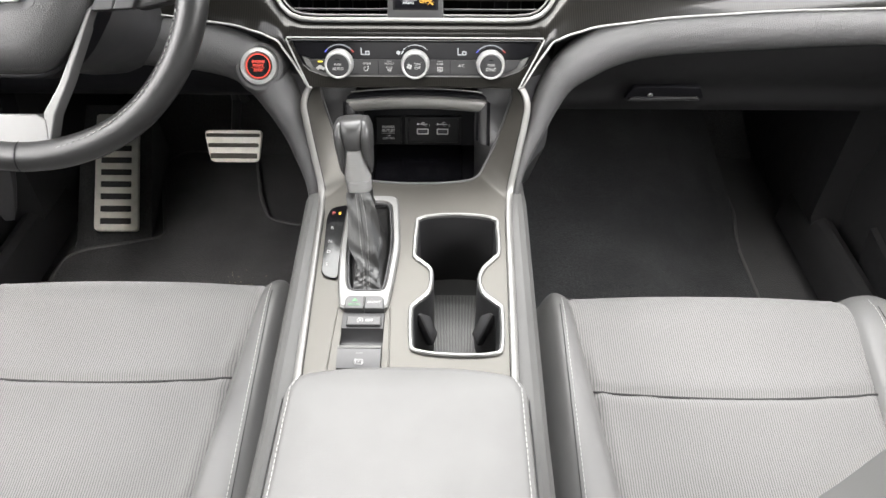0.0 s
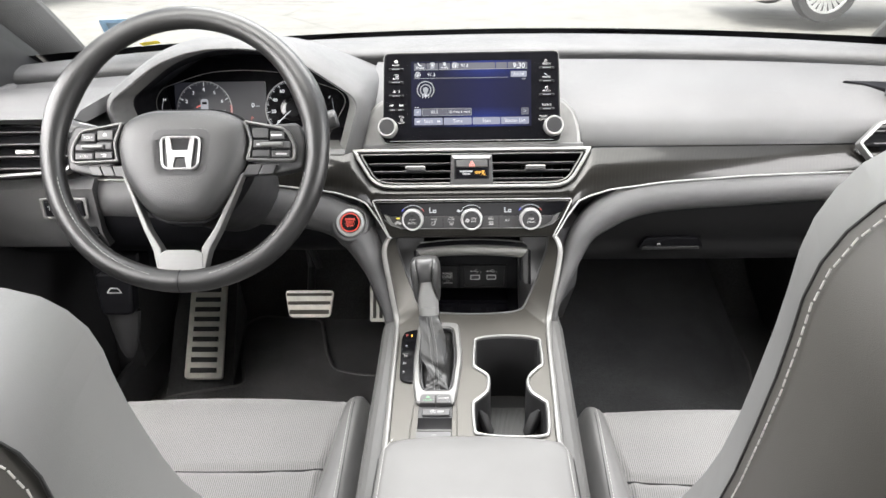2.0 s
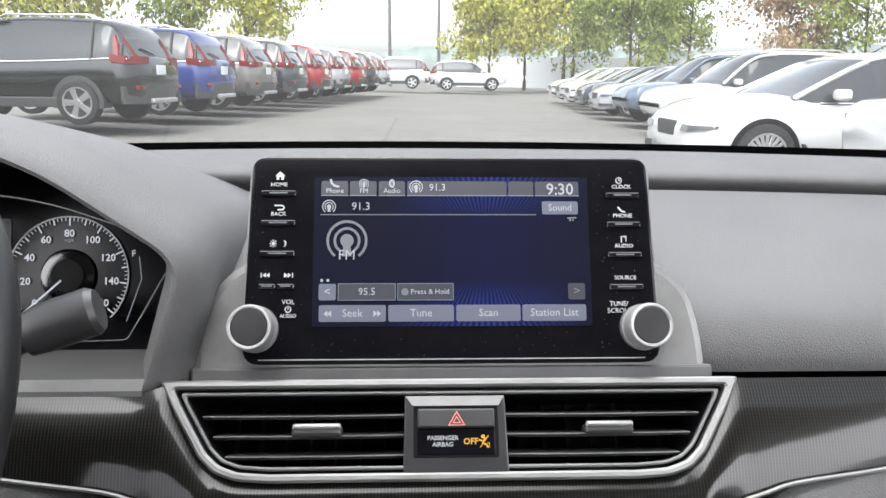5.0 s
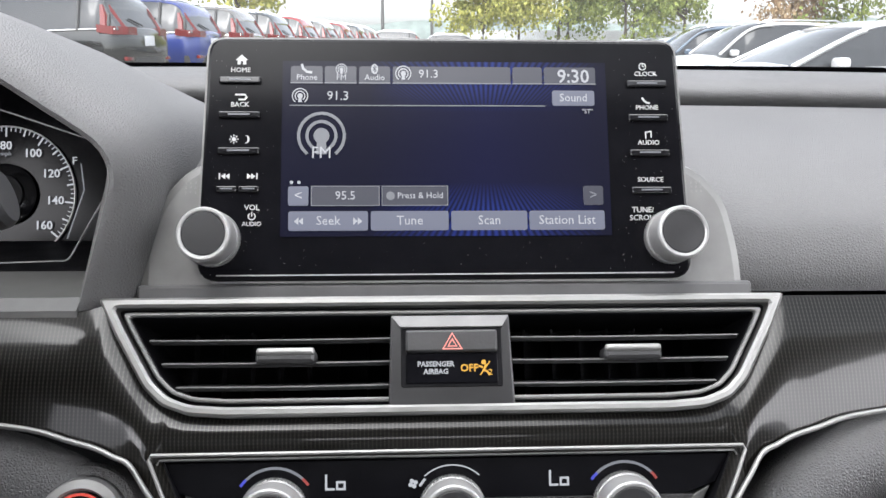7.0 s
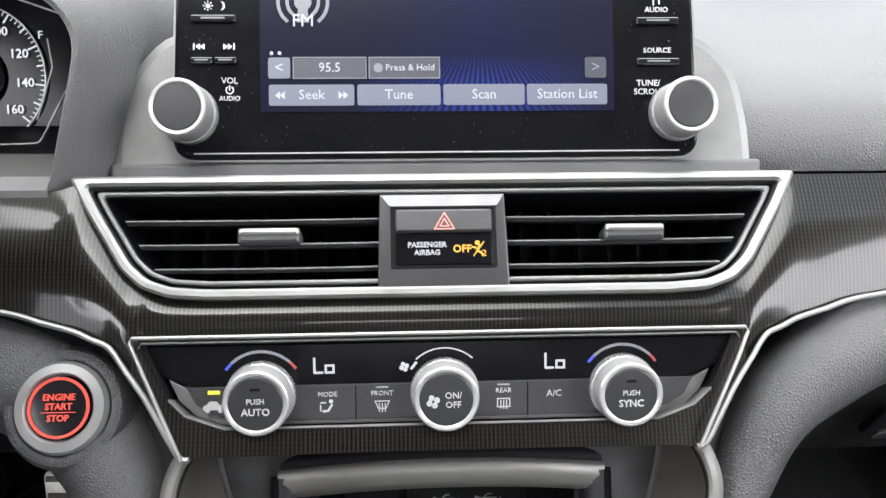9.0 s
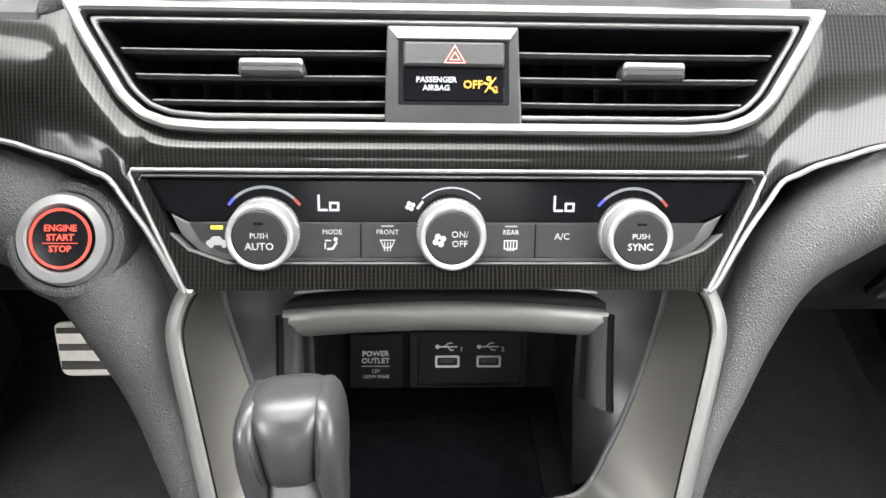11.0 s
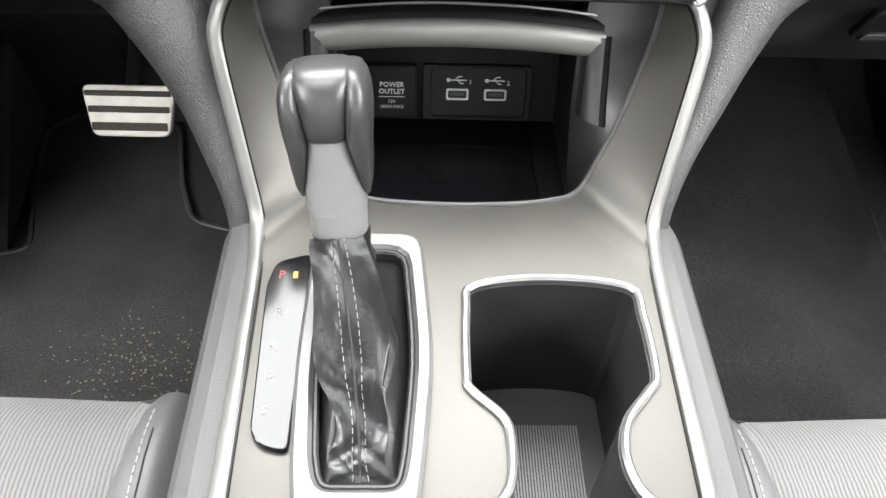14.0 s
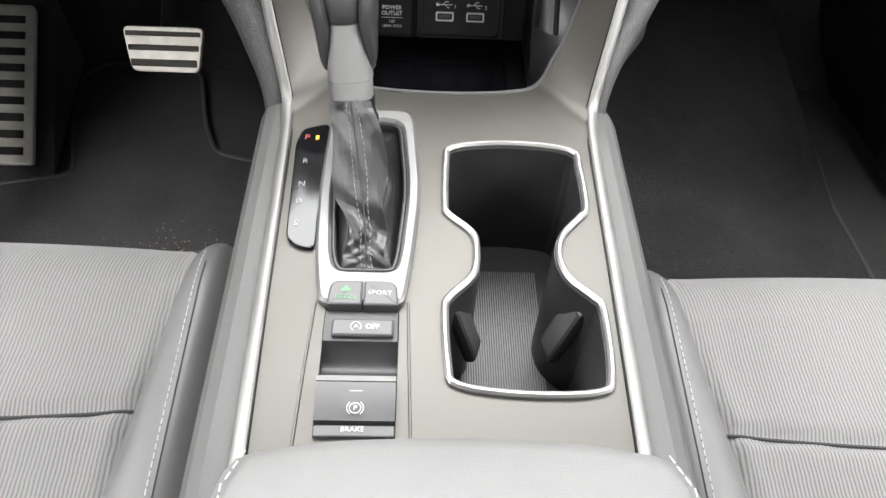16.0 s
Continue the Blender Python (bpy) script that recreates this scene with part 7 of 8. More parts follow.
part("print", join(letters("VOL+", 0.0048, shift(wk, -0.117, 0.0165)), letters("VOL-", 0.0048, shift(wk, -0.1215, -0.0065)), prism([(-0.0985, 0.0178), (-0.0935, 0.0178), (-0.0935, 0.0200), (-0.0960, 0.0222), (-0.0985, 0.0200)], 0, 0.0003, 0, wk),
                   stroke(wk, [(-0.100, -0.0045), (-0.094, -0.0045), (-0.094, -0.0070), (-0.098, -0.0070)], 0.0008), stroke(wk, [(0.110, 0.0165), (0.122, 0.0165)], 0.0022), stroke(wk, [(0.116, -0.0065), (0.128, -0.0065)], 0.0022), stroke(wk, [(0.092, 0.0055), (0.099, 0.0055)], 0.0022)), INK_GREY, sw)
part("spoke_foot", prism([(-0.0285, -0.151), (0.0285, -0.151), (0.0270, -0.126), (0.0180, -0.1215), (-0.0180, -0.1215), (-0.0270, -0.126)], -0.012, 0.0045, 0.0015, WHEEL), SPOKE, sw, "satin silver spoke foot")

col = thing("steering_column", (-0.351, 0.85, 0.82), "black steering column cover with stalks", "steering column")
part("shroud", at(WHEEL, loft([[(0.065 * k * math.cos(a), -0.02 + 0.055 * k * math.sin(a), z) for a in [2 * math.pi * i / 24 for i in range(24)]] for z, k in ((-0.05, 0.95), (-0.07, 1.05), (-0.16, 1.15), (-0.22, 1.1))])), PLASTIC, col)
part("wiper_stalk", join(tube([(-0.300, 0.805, 0.925), (-0.215, 0.836, 0.962)], lambda u: 0.0085 - 0.001 * u, 14), tube([(-0.222, 0.834, 0.959), (-0.213, 0.837, 0.9628), (-0.190, 0.842, 0.9700), (-0.187, 0.8426, 0.9708)], lambda u: 0.0128 if 0.2 < u < 0.8 else 0.0108, 18)), PLASTIC, col)
lst = part("light_stalk", join(tube([WHEEL @ Vector((-0.07, 0.025, -0.085)), WHEEL @ Vector((-0.13, 0.033, -0.072))], lambda u: 0.010, 14), tube([WHEEL @ Vector((-0.128, 0.033, -0.072)), WHEEL @ Vector((-0.180, 0.045, -0.066))], 0.0125, 16)), PLASTIC, col)
msk = WHEEL @ Matrix.Translation((-0.152, 0.040, -0.0565)) @ Matrix.Rotation(radians(-13), 4, "Z")
part("print", join(letters("AUTO", 0.009, msk), stroke(msk, [(-0.012, 0.008), (0.012, 0.008)], 0.001), stroke(msk, [(-0.010, -0.008), (0.008, -0.008)], 0.001)), INK, lst)

# ---------- pedals and mats ----------
BP = plane_axes((-0.3420, 1.2090, 0.4790), (0, 0.49, 0.872))
brake = thing("brake_pedal", (-0.35, 1.23, 0.43), "steel brake pedal with black rubber grip strips", "pedal")
PEDAL_GRIP = surface("dusty_rubber", (0.075, 0.070, 0.058), 0.7, relief=0.3)
bo = rounded([(-0.0540, 0.0285), (0.0500, 0.0285), (0.0420, -0.0285), (-0.0440, -0.0285)], 0.0105, 4)
part("plate", prism(bo, -0.006, 0.002, 0.0015, BP), STEEL, brake)
for k, (y0, y1) in enumerate(((0.0165, 0.0225), (-0.0015, 0.0055), (-0.0215, -0.0125))):
    w = 0.047 + 0.15 * y0
    part("grip_strip", box(-w, y0, 0.002, w - 0.004, y1, 0.0045, 0.001, BP), PEDAL_GRIP, brake)
part("arm", tube([BP @ Vector((0, 0.01, -0.006)), (-0.352, 1.30, 0.52), (-0.365, 1.32, 0.62), (-0.37, 1.30, 0.72)], 0.009, 8), PLASTIC, brake)
AP = plane_axes((-0.2010, 1.2700, 0.4490), (0, 0.50, 0.866))
acc = thing("accelerator_pedal", (-0.20, 1.27, 0.40), "steel accelerator pedal with upright rubber strips", "pedal")
part("plate", prism(rounded([(-0.0250, 0.0420), (0.0250, 0.0420), (0.0240, -0.0420), (-0.0245, -0.0420)], 0.005, 3), -0.006, 0.002, 0.0015, AP), STEEL, acc)
for q in (-0.014, 0.0, 0.014):
    part("grip_strip", box(q - 0.0035, -0.034, 0.002, q + 0.0035, 0.034, 0.0045, 0.001, AP), PEDAL_GRIP, acc)
part("arm", tube([AP @ Vector((0, 0.0, -0.006)), (-0.20, 1.36, 0.50), (-0.20, 1.40, 0.66)], 0.009, 8), PLASTIC, acc)
fx = Vector((1, 0, 0))
fy = Vector((-0.115, 0.825, 0.553)).normalized()
fz = fx.cross(fy).normalized()
FR = Matrix(((1, fy.x, fz.x, -0.5730), (0, fy.y, fz.y, 1.148), (0, fy.z, fz.z, 0.3330), (0, 0, 0, 1)))
rest = thing("footrest", (-0.59, 1.25, 0.30), "steel footrest plate with crosswise rubber strips", "footrest")
part("plate", prism(rect(-0.0410, 0.0, 0.0410, 0.238, 0.008), -0.005, 0.003, 0.0015, FR), STEEL, rest)
for k in range(9):
    part("grip_strip", box(-0.0285, 0.012 + 0.0245 * k, 0.003, 0.0285, 0.0235 + 0.0245 * k, 0.0055, 0.001, FR), RUBBER, rest)
part("wedge", loft([[(x, 1.13, 0.298), (x, 1.15, 0.303), (x - 0.035, 1.39, 0.460), (x - 0.035, 1.42, 0.34)] for x in (-0.655, -0.515)]), CARPET, rest)


def mat_outline(pts):
    return rounded(pts, 0.022, 4)


def floor_mat(name, pts, label, pile):
    mt_ = thing(name, (sum(p[0] for p in pts) / len(pts), 1.0, 0.30), label, "floor mat", "floor mats")
    o = mat_outline(pts)
    fl = lambda vf: ([(x, y, z + floor_height(y)) for x, y, z in vf[0]], vf[1])
    part("carpet_top", fl(prism(o, 0.001, 0.007, 0.001)), pile, mt_)
    part("binding", fl(tube([(x, y, 0.006) for x, y in o], 0.0042, 6, closed=True)), surface("mat_binding", (0.085, 0.085, 0.083), 0.7), mt_, "dark bound edge")


floor_mat("driver_mat", [(-0.66, 0.40), (-0.16, 0.40), (-0.16, 1.197), (-0.25, 1.203), (-0.308, 1.222), (-0.337, 1.293), (-0.375, 1.445), (-0.53, 1.466), (-0.562, 1.42), (-0.532, 1.29), (-0.492, 1.165), (-0.63, 1.125), (-0.66, 1.10)], "black carpet floor mat with grit and pale scuffs", DUSTY_MAT)
floor_mat("passenger_mat", [(0.16, 0.40), (0.56, 0.40), (0.576, 1.15), (0.600, 1.26), (0.600, 1.44), (0.560, 1.590), (0.17, 1.600)], "black carpet floor mat in the passenger footwell", MAT)
random.seed(5)
grit = []
for i in range(260):
    x, y = random.gauss(-0.312, 0.045), random.gauss(0.985, 0.030)
    e = random.uniform(0.0004, 0.0011)
    grit.append(at(Matrix.Translation((x, y, 0.3080)), box(-e, -e * 0.7, 0, e, e * 0.7, e)))
solid("grit", join(*grit), surface("pale_grit", (0.30, 0.27, 0.20), 0.9), "scattered pale grit on the driver's mat", "grit", kind="stuff")

random.seed(9)
flakes = []
for i in range(200):
    e = random.uniform(0.00006, 0.00018)
    x = random.choice((random.uniform(0.092, 0.127), random.uniform(-0.127, -0.092), random.uniform(-0.126, 0.126)))
    flakes.append(box(-e, -e, 0, e, e, 0.00012, 0, shift(PANEL, x, random.uniform(-0.024, 0.098) if abs(x) > 0.09 else random.uniform(-0.024, -0.006), 0.00002)))
solid("dust", join(*flakes), surface("pale_dust", (0.16, 0.16, 0.155), 0.9, relief=0.0), "fine pale dust on the black display glass", "dust", kind="stuff")
# ---------- the lot outside ----------
def ground_z(x, y):
    return -0.026 * max(-60, min(60, x)) + 0.005 * min(y, 120) + 0.007


solid("ground", grid(lambda u, v: (lambda x, y: (x, y, ground_z(x, y)))(3000 * (2 * u - 1) ** 5 + 60 * (2 * u - 1), 1500 + 1500 * (2 * v - 1) ** 5 - 1440 * (1 - v) ** 6), 41, 41), ASPHALT,
      "worn grey asphalt of a car lot", "ground", kind="structure")

PAINTS = {}


def paint(name, color, rough=0.22):
    if name not in PAINTS:
        PAINTS[name] = surface(name, color, rough, vary=0.05, relief=0.0, coat=0.8)
    return PAINTS[name]


CAR_GLASS = surface("dark_car_glass", (0.030, 0.033, 0.036), 0.08, relief=0.0, spec=0.6, coat=0.15)
LAMP_DARK = surface("dark_clear_lamp", (0.035, 0.037, 0.040), 0.10, relief=0.0, coat=0.6)
TYRE = surface("tyre_rubber", (0.018, 0.018, 0.018), 0.75, relief=0.4)
ALLOY = surface("alloy_wheel", (0.55, 0.55, 0.54), 0.3, 0.8, relief=0.0)
TAIL = surface("red_tail_lamp", (0.16, 0.012, 0.011), 0.25, relief=0.0, coat=0.3)
CLADDING = surface("grey_cladding", (0.05, 0.05, 0.05), 0.55)
PLATE = surface("plate_white", (0.75, 0.76, 0.78), 0.5)


def wheel_parts(car, x, y, r, spokes, side):
    m = Matrix(((1, 0, 0, x), (0, 0, side, y), (0, 1, 0, r), (0, 0, 0, 1)))
    w = part("wheel", lathe([(r * 0.70, -0.20), (r * 0.95, -0.20), (r, -0.17), (r, -0.04), (r * 0.96, 0.0), (r * 0.74, 0.012), (r * 0.70, -0.01)], 36, m), TYRE, car)
    part("rim", ring(circle(r * 0.72, 36), circle(r * 0.64, 36), -0.03, 0.004, 0.003, m), ALLOY, w)
    sp = []
    for i in range(spokes):
        a = 2 * math.pi * i / spokes
        e = m @ Matrix.Rotation(a, 4, "Z")
        wd = 0.055 if spokes < 8 else 0.022
        sp.append(prism([(0.03, -wd * 0.7), (r * 0.68, -wd), (r * 0.68, wd), (0.03, wd * 0.7)], -0.03, -0.006, 0.004, e))
    part("spoke", join(*sp), ALLOY, w)
    part("hub", prism(circle(0.06, 14), -0.03, 0.0, 0.005, m), ALLOY, w)
    part("well", prism(circle(r * 0.66, 24), -0.10, -0.06, 0, m), CLADDING, w)
    return w


SUV = dict(L=4.55, W=0.925, r=0.355, ax=(1.40, -1.28), arch=0.43,
           hood=[(-2.26, 0.62, 1.00), (-2.20, 0.45, 1.06), (-1.9, 0.36, 1.08), (-0.5, 0.32, 1.03), (0.85, 0.32, 1.02), (1.25, 0.33, 1.02), (1.9, 0.36, 0.95), (2.18, 0.42, 0.84), (2.27, 0.55, 0.70)],
           roof=[(-2.17, 1.06), (-2.02, 1.30), (-1.78, 1.60), (-1.0, 1.68), (-0.1, 1.68), (0.42, 1.56), (1.02, 1.05)])
SEDAN = dict(L=4.90, W=0.93, r=0.34, ax=(1.55, -1.42), arch=0.40,
             hood=[(-2.45, 0.55, 0.88), (-2.38, 0.40, 1.00), (-2.0, 0.32, 1.02), (-0.7, 0.26, 0.95), (0.9, 0.26, 0.93), (1.2, 0.27, 0.96), (1.9, 0.24, 0.90), (2.18, 0.23, 0.80), (2.32, 0.22, 0.71), (2.38, 0.27, 0.58)],
             roof=[(-1.95, 1.02), (-1.35, 1.28), (-0.75, 1.42), (0.0, 1.45), (0.40, 1.38), (0.75, 1.22), (1.25, 0.95)])


def build_car(name, kind, color, x, y, turn, label, spokes=5, group="parked cars"):
    k = SUV if kind == "suv" else SEDAN
    car = thing(name, (0, 0, 0), label, "car", group)
    W = k["W"]
    loops = []
    st = smooth_path([(a, b, c) for a, b, c in k["hood"]], 5)
    for i, (sx_, zb, zt) in enumerate(st):
        e = min(1.0, 0.80 + 0.9 * min(sx_ - st[0].x, st[-1].x - sx_)) if True else 1
        w = W * min(1.0, e)
        ring_ = [(-w * 0.86, zb), (-w * 0.97, zb + 0.10), (-w, zb + 0.5 * (zt - zb)), (-w * 0.985, zt - 0.14), (-w * 0.93, zt - 0.03), (-w * 0.75, zt + 0.01), (0, zt + 0.035), (w * 0.75, zt + 0.01), (w * 0.93, zt - 0.03), (w * 0.985, zt - 0.14), (w, zb + 0.5 * (zt - zb)), (w * 0.97, zb + 0.10), (w * 0.86, zb)]
        loops.append([(sx_, a, b) for a, b in ring_])
    part("body", loft(loops), color, car, sharp=50)
    rf = smooth_path([(a, b, 0) for a, b in k["roof"]], 5)
    belt = lambda q: float(np.interp(q, [p.x for p in st], [p.z for p in st])) - 0.03
    cab, skin = [], []
    for q in rf:
        b = belt(q.x)
        h = max(q.y, b + 0.005)
        f = (h - b) / 0.66
        wt = W * (0.93 - 0.20 * f)
        cab.append([(q.x, -W * 0.93, b), (q.x, -wt, h - 0.05 * f), (q.x, -wt * 0.88, h), (q.x, 0, h + 0.015), (q.x, wt * 0.88, h), (q.x, wt, h - 0.05 * f), (q.x, W * 0.93, b)])
    part("window", loft(cab), CAR_GLASS, car, "dark car windows", sharp=50)
    lo, hi = (6, 22) if kind == "suv" else (9, 21)
    rl = []
    for c in cab[lo:hi]:
        rl.append([(a, b, z + 0.012) for a, b, z in c[1:6]] + [(a, b * 0.98, z - 0.02) for a, b, z in reversed(c[1:6])])
    part("roof", loft(rl), color, car, sharp=50)
    for s in (-1, 1):
        for i0, off in (((5, 0.0), (12, 0.0)) if kind == "suv" else ((9, 0.0), (15, 0.0))):
            c = cab[min(i0, len(cab) - 1)]
            ia, ib = (0, 1) if s < 0 else (6, 5)
            part("pillar", tube([Vector(c[ia]) + Vector((0, s * 0.008, 0)), Vector(c[ib]) + Vector((0, s * 0.008, 0))], 0.030, 6), CLADDING, car)
        part("front_pillar", tube([Vector(c[1 if s < 0 else 5]) + Vector((0, s * 0.01, 0.01)) for c in cab[20:]], 0.030, 6), color, car)
        part("belt_strip", tube([Vector(c[0 if s < 0 else 6]) + Vector((0, s * 0.012, 0.0)) for c in cab[2:-3]], 0.014, 6), CHROME, car)
        for axle in k["ax"]:
            part("wheel_arch", at(Matrix(((1, 0, 0, axle), (0, 0, s, s * (W - 0.012)), (0, 1, 0, k["r"]), (0, 0, 0, 1))), prism([(k["arch"] * math.cos(radians(a)), k["arch"] * math.sin(radians(a))) for a in range(-12, 193, 12)], -0.25, 0.016)), CLADDING if kind == "suv" else CAVITY, car)
            wheel_parts(car, axle, s * (W + 0.040), k["r"], spokes, s)
        part("mirror", at(Matrix.Translation((0.78, s * (W + 0.06), belt(0.78) + 0.10)), box(-0.07, -0.09, -0.06, 0.07, 0.09, 0.06, 0.03)), color, car)
        if kind == "suv":
            part("tail_lamp", join(
                loft([[(-2.27, s * 0.42, z0), (-2.26, s * 0.70, z0), (-2.10, s * 0.90, z0), (-1.86, s * 0.935, z0 + 0.03), (-1.86, s * 0.88, z0 + 0.03), (-2.10, s * 0.60, z0), (-2.16, s * 0.42, z0)] for z0 in (0.97, 1.09)]),
                loft([[(-2.20, s * 0.62, 1.08), (-2.00, s * 0.92, 1.08), (-1.92, s * 0.92, 1.08), (-2.02, s * 0.62, 1.08)], [(-2.08, s * 0.66, 1.26), (-1.96, s * 0.83, 1.26), (-1.88, s * 0.83, 1.26), (-1.96, s * 0.66, 1.26)],
                      [(-1.98, s * 0.66, 1.42), (-1.90, s * 0.765, 1.42), (-1.86, s * 0.765, 1.42), (-1.92, s * 0.66, 1.42)]])), TAIL, car, "tall red tail lamp")
            part("reflector", at(Matrix.Translation((-2.22, s * 0.70, 0.60)), box(-0.04, -0.10, -0.03, 0.02, 0.10, 0.03, 0.008)), TAIL, car)
            part("side_cladding", box(-1.0, min(s * 0.90, s * 0.945), 0.28, 1.1, max(s * 0.90, s * 0.945), 0.44, 0.02), CLADDING, car)
        else:
            plan = ((2.395, 0.52), (2.392, 0.757), (2.345, 0.815), (2.24, 0.895), (2.12, 0.932))
            part("headlamp", loft([[(a, s * b, 0.575 + 0.008 * k), (a - 0.03, s * b, 0.648), (a - 0.12, s * (b - 0.06), 0.648), (a - 0.12, s * (b - 0.06), 0.56 + 0.008 * k)] for k, (a, b) in enumerate(plan)]), LAMP_DARK, car, "dark clear headlamp")
            part("lower_intake", loft([[(a + 0.002, s * (b + 0.002), 0.315), (a + 0.002, s * (b + 0.002), 0.39), (a - 0.12, s * (b - 0.06), 0.39), (a - 0.12, s * (b - 0.06), 0.315)] for a, b in plan]), CLADDING, car)
            part("side_vent", loft([[(1.10, s * 0.92, 0.46), (1.13, s * 0.945, 0.46), (1.15, s * 0.92, 0.46)], [(0.94, s * 0.915, 0.30), (0.96, s * 0.94, 0.30), (1.06, s * 0.915, 0.30)]]), CLADDING, car)
            part("tail_lamp", at(Matrix.Translation((-2.36, s * 0.70, 0.86)), box(-0.05, -0.10, -0.03, 0.05, 0.10, 0.035, 0.012)), TAIL, car)
    if kind == "suv":
        part("rear_bumper", loft([[(-2.30 + 0.25 * (abs(q) / 0.92) ** 3, q, z) for z in (0.34, 0.40, 0.56, 0.62)] + [(-2.0, q, 0.62), (-2.0, q, 0.34)] for q in [-0.92 + 0.184 * i for i in range(11)]]), CLADDING, car)
        part("bumper_guard", box(-2.335, -0.45, 0.34, -2.25, 0.45, 0.42, 0.02), ALLOY, car)
        part("rear_plate", box(-2.285, -0.16, 0.80, -2.255, 0.16, 0.96, 0.008), PLATE, car)
        part("rear_wiper", tube([(-2.17, 0.0, 1.12), (-2.10, 0.35, 1.22)], 0.012, 6), PLASTIC_DEEP, car)
        for s in (-1, 1):
            part("roof_bar", tube([(-1.6, s * 0.62, 1.66), (-1.4, s * 0.62, 1.73), (0.0, s * 0.60, 1.74), (0.2, s * 0.60, 1.66)], 0.018, 6), ALLOY, car)
    else:
        part("grille", prism(rounded([(-0.30, -0.10), (0.30, -0.10), (0.33, 0.08), (-0.33, 0.08)], 0.04), 0, 0.03, 0.008, Matrix(((0, 0, 1, 2.355), (1, 0, 0, 0), (0, 1, 0, 0.60), (0, 0, 0, 1)))), CLADDING, car)
    car.matrix_world = Matrix.Translation((x, y, ground_z(x, y) - 0.01)) @ Matrix.Rotation(radians(turn), 4, "Z")
    return car


P_WHITE = paint("white_car_paint", (0.66, 0.66, 0.655))
LEFT = [("dark_green_paint", (0.005, 0.007, 0.006), "dark green"), ("blue_car_paint", (0.02, 0.04, 0.20), "deep blue"), ("taupe_car_paint", (0.16, 0.15, 0.14), "taupe grey"), ("slate_car_paint", (0.03, 0.04, 0.045), "slate"),
        ("red_car_paint", (0.32, 0.02, 0.02), "red"), ("silver_car_paint", (0.40, 0.41, 0.42), "silver"), ("red_car_paint", (0.32, 0.02, 0.02), "red"), ("slate_car_paint", (0.03, 0.04, 0.045), "slate"), ("silver_car_paint", (0.40, 0.41, 0.42), "silver")]
for i, (n, c, w) in enumerate(LEFT):
    build_car("parked_suv", "suv", paint(n, c), -6.50 + 0.40 * i, 14.40 + 2.85 * i, 172.5, w + " SUV parked with its tail to the aisle", 5 if i % 2 == 0 else 7, "row of parked SUVs")
build_car("parked_suv", "suv", P_WHITE, -8.2, 10.9, 176, "white SUV parked nose out beside the row", 5, "row of parked SUVs")
build_car("parked_sedan", "sedan", P_WHITE, 5.46, 9.85, 180, "white sedan with many-spoked alloy wheels, parked nose to the aisle", 20, "row of parked sedans")
RIGHT = [("white_car_paint", (0.66, 0.66, 0.655), "white", "suv"), ("blue_grey_paint", (0.10, 0.14, 0.19), "blue-grey", "suv"), ("silver_car_paint", (0.40, 0.41, 0.42), "silver", "sedan"), ("slate_car_paint", (0.03, 0.04, 0.045), "slate", "sedan"),
         ("white_car_paint", (0.66, 0.66, 0.655), "white", "sedan"), ("silver_car_paint", (0.40, 0.41, 0.42), "silver", "sedan"), ("white_car_paint", (0.66, 0.66, 0.655), "white", "sedan")]
for i, (n, c, w, kd) in enumerate(RIGHT):
    build_car("parked_" + kd, kd, paint(n, c), 7.3 + 0.25 * i, 17.0 + 3.3 * i, 180, w + (" SUV" if kd == "suv" else " sedan") + " parked nose to the aisle", 5, "row of parked sedans")
build_car("parked_sedan", "sedan", P_WHITE, 6.65, 7.2, 0, "white car with its tail to the aisle", 5, "row of parked sedans")
build_car("parked_suv", "suv", P_WHITE, -1.2, 46.0, 180, "white pickup-like SUV side on at the lot's end", 5, "row of parked SUVs")
build_car("parked_suv", "suv", P_WHITE, 3.4, 48.0, 0, "white SUV side on at the lot's end", 5, "row of parked SUVs")

# ---------- trees, wall and poles ----------
BARK = surface("bark", (0.09, 0.075, 0.06), 0.9, relief=0.5)
LEAF = [leafy("leaves_green", (0.13, 0.18, 0.035), (0.30, 0.34, 0.08)), leafy("leaves_yellow_green", (0.22, 0.24, 0.04), (0.48, 0.46, 0.11)), leafy("leaves_russet", (0.22, 0.13, 0.07), (0.36, 0.26, 0.14))]


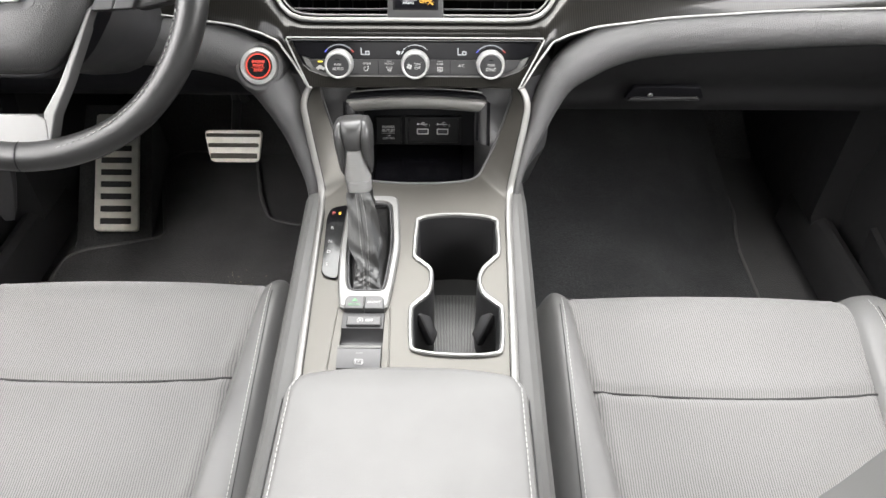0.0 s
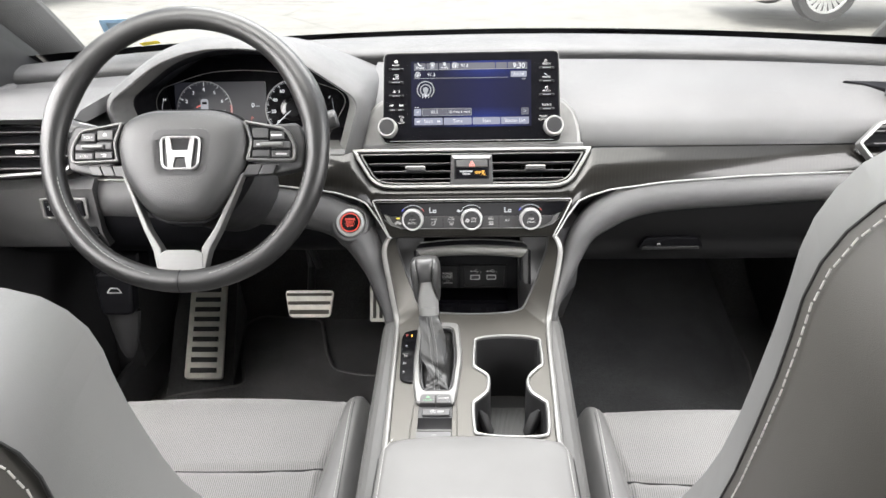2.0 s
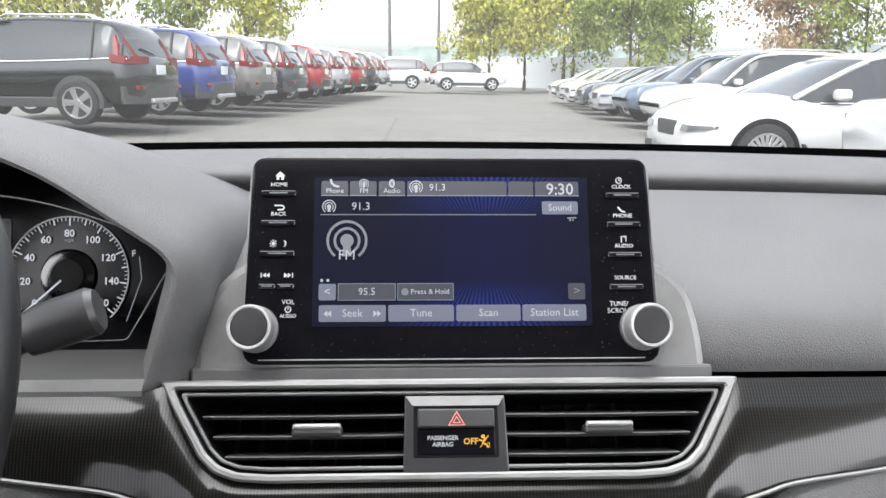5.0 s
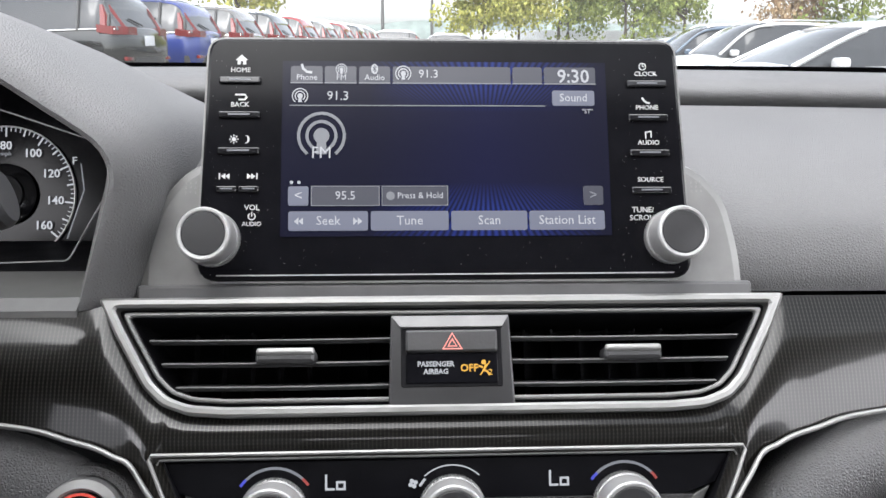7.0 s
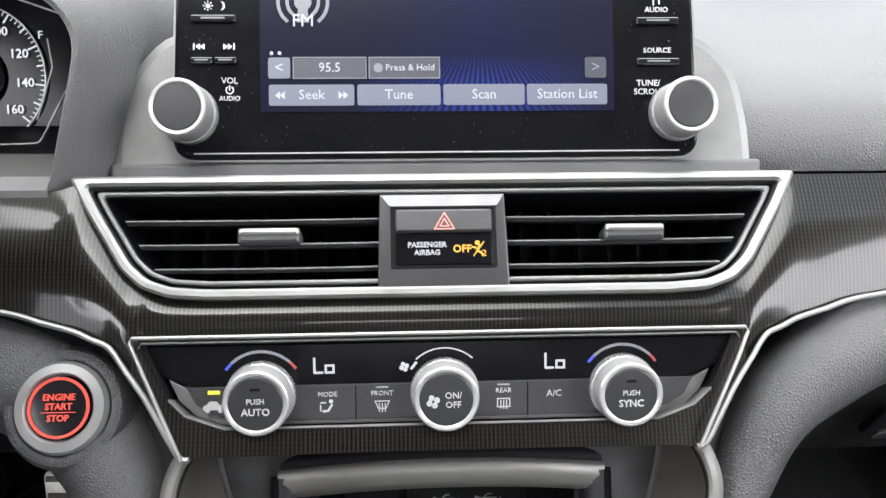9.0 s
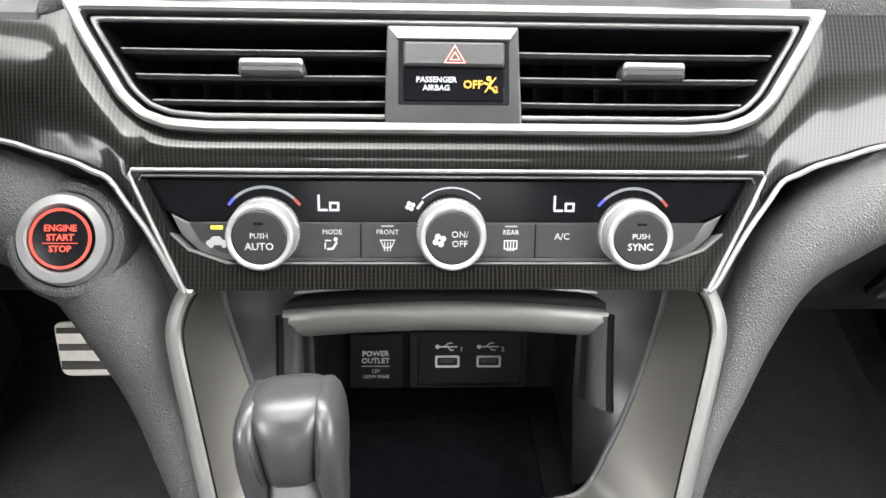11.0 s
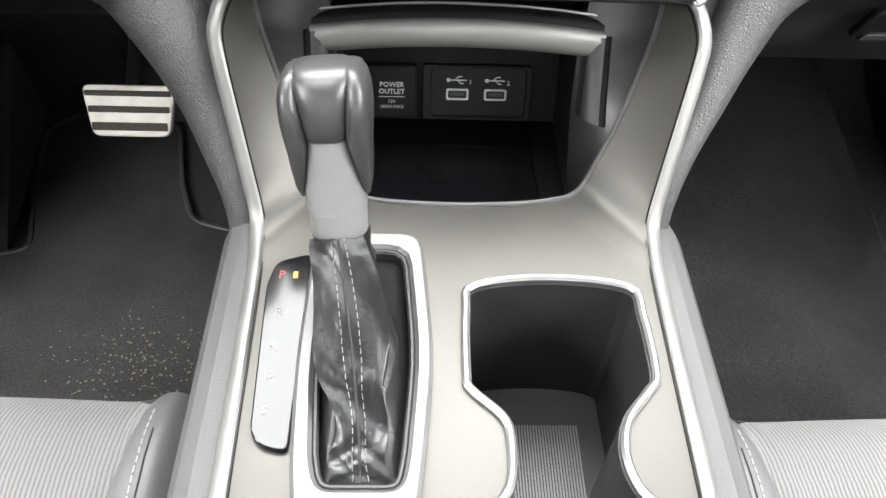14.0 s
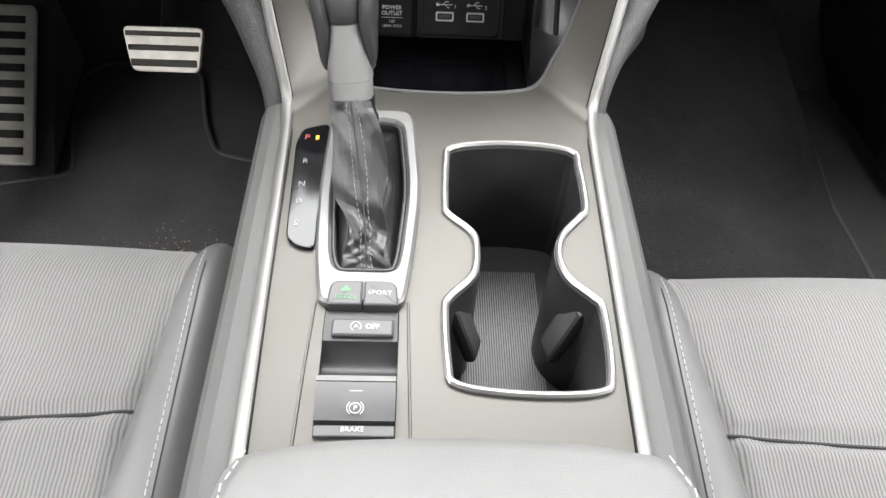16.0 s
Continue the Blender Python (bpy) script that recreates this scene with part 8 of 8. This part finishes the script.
def make_tree(x, y, h, spread, leaf, seed, label):
    rnd = random.Random(seed)
    z0 = ground_z(x, y)
    t = thing("tree", (x, y, z0), label, "tree", "trees beyond the lot")
    top = Vector((x + rnd.uniform(-0.3, 0.3), y, z0 + h * 0.8))
    trunk = [tube(smooth_path([(x, y, z0 - 0.1), (x + rnd.uniform(-0.1, 0.1), y, z0 + h * 0.3), top], 5), lambda u: 0.02 * h * (1 - 0.85 * u), 8)]
    ends = []
    for i in range(9):
        b = Vector((x, y, z0)).lerp(top, rnd.uniform(0.32, 0.95))
        a = rnd.uniform(0, 6.28)
        L = spread * rnd.uniform(0.45, 0.95)
        e = b + Vector((math.cos(a) * L, math.sin(a) * L, h * rnd.uniform(0.05, 0.25)))
        trunk.append(tube([b, b.lerp(e, 0.5) + Vector((0, 0, 0.1)), e], lambda u: 0.007 * h * (1 - 0.8 * u), 5))
        ends += [e, b.lerp(e, 0.6)]
    part("trunk", join(*trunk), BARK, t)
    V, F = [], []
    for i in range(230):
        c = rnd.choice(ends + [top]) + Vector((rnd.gauss(0, spread * 0.24), rnd.gauss(0, spread * 0.24), rnd.gauss(0, h * 0.085)))
        for j in range(20):
            p = c + Vector((rnd.gauss(0, 0.34), rnd.gauss(0, 0.34), rnd.gauss(0, 0.26)))
            r = Euler((rnd.uniform(0, 6), rnd.uniform(0, 6), rnd.uniform(0, 6))).to_matrix()
            s = rnd.uniform(0.09, 0.20)
            k = len(V)
            V += [tuple(p + r @ Vector(q)) for q in ((-s, 0, 0), (0, -s * 0.6, s * 0.15), (s, 0, 0), (0, s * 0.6, s * 0.15))]
            F.append((k, k + 1, k + 2, k + 3))
    me = bpy.data.meshes.new("crown")
    me.from_pydata([tuple(Vector(v) - Vector((x, y, z0))) for v in V], [], F)
    me.materials.append(leaf)
    ob = new("crown", me)
    ob.parent = t
    return t


for i, (x, y, h, sp_, lf) in enumerate(((-26, 44, 9, 4.0, 0), (-20, 48, 10, 4.2, 0), (-14, 52, 10, 4.0, 0), (-9.5, 47, 8, 3.6, 1), (-17, 40, 8.5, 3.6, 1), (5.2, 52, 6.5, 2.8, 1), (8.0, 56, 7.0, 3.0, 1), (11.5, 60, 9.0, 3.8, 0), (16, 58, 9.0, 3.8, 0), (21, 60, 9.5, 4.0, 0),
                                       (26, 55, 8.5, 3.6, 2), (30, 52, 9, 3.8, 0), (35, 50, 9, 4.0, 1), (42, 52, 10, 4.2, 0), (-33, 42, 10, 4.4, 0), (13, 64, 10, 4, 0), (19, 66, 11, 4.4, 0))):
    make_tree(x, y, h, sp_, LEAF[lf], 10 + i, ("yellow-green", "leafy green", "russet")[1 if lf == 0 else 0 if lf == 1 else 2] + " tree beyond the car lot")
solid("white_wall", box(4.0, 69.0, 0.0, 60.0, 69.4, 2.6), surface("pale_wall_paint", (0.66, 0.68, 0.70), 0.7), "long pale wall at the far end of the lot", "wall", kind="structure")
for x, y in ((-1.6, 62), (2.3, 66)):
    p = thing("street_lamp", (x, y, 0), "tall grey lamp pole at the lot's end", "street lamp", "lamp poles")
    part("pole", tube([(x, y, 0.0), (x, y, 11.0)], lambda u: 0.14 - 0.05 * u, 10), SILVER_DARK, p)
    part("lamp_head", at(Matrix.Translation((x + 0.5, y, 11.0)), box(-0.6, -0.15, -0.06, 0.4, 0.15, 0.08, 0.03)), GREY_PLASTIC, p)
# Ridge colour is paled to paint the haze of distance over the woods.
solid("backdrop", grid(lambda u, v: (-700 + 1400 * u, 620 + 30 * math.sin(5 * u), -6 + v * (26 + 13 * noise.noise(Vector((u * 6, 3, 0))) + 5 * noise.noise(Vector((u * 25, 1, 0))))), 120, 4), surface("far_woods_hazed", (0.30, 0.35, 0.33), 0.95, vary=0.4, scale=0.05), "far wooded ridge with distance haze put into its pale colour", "backdrop", kind="structure")
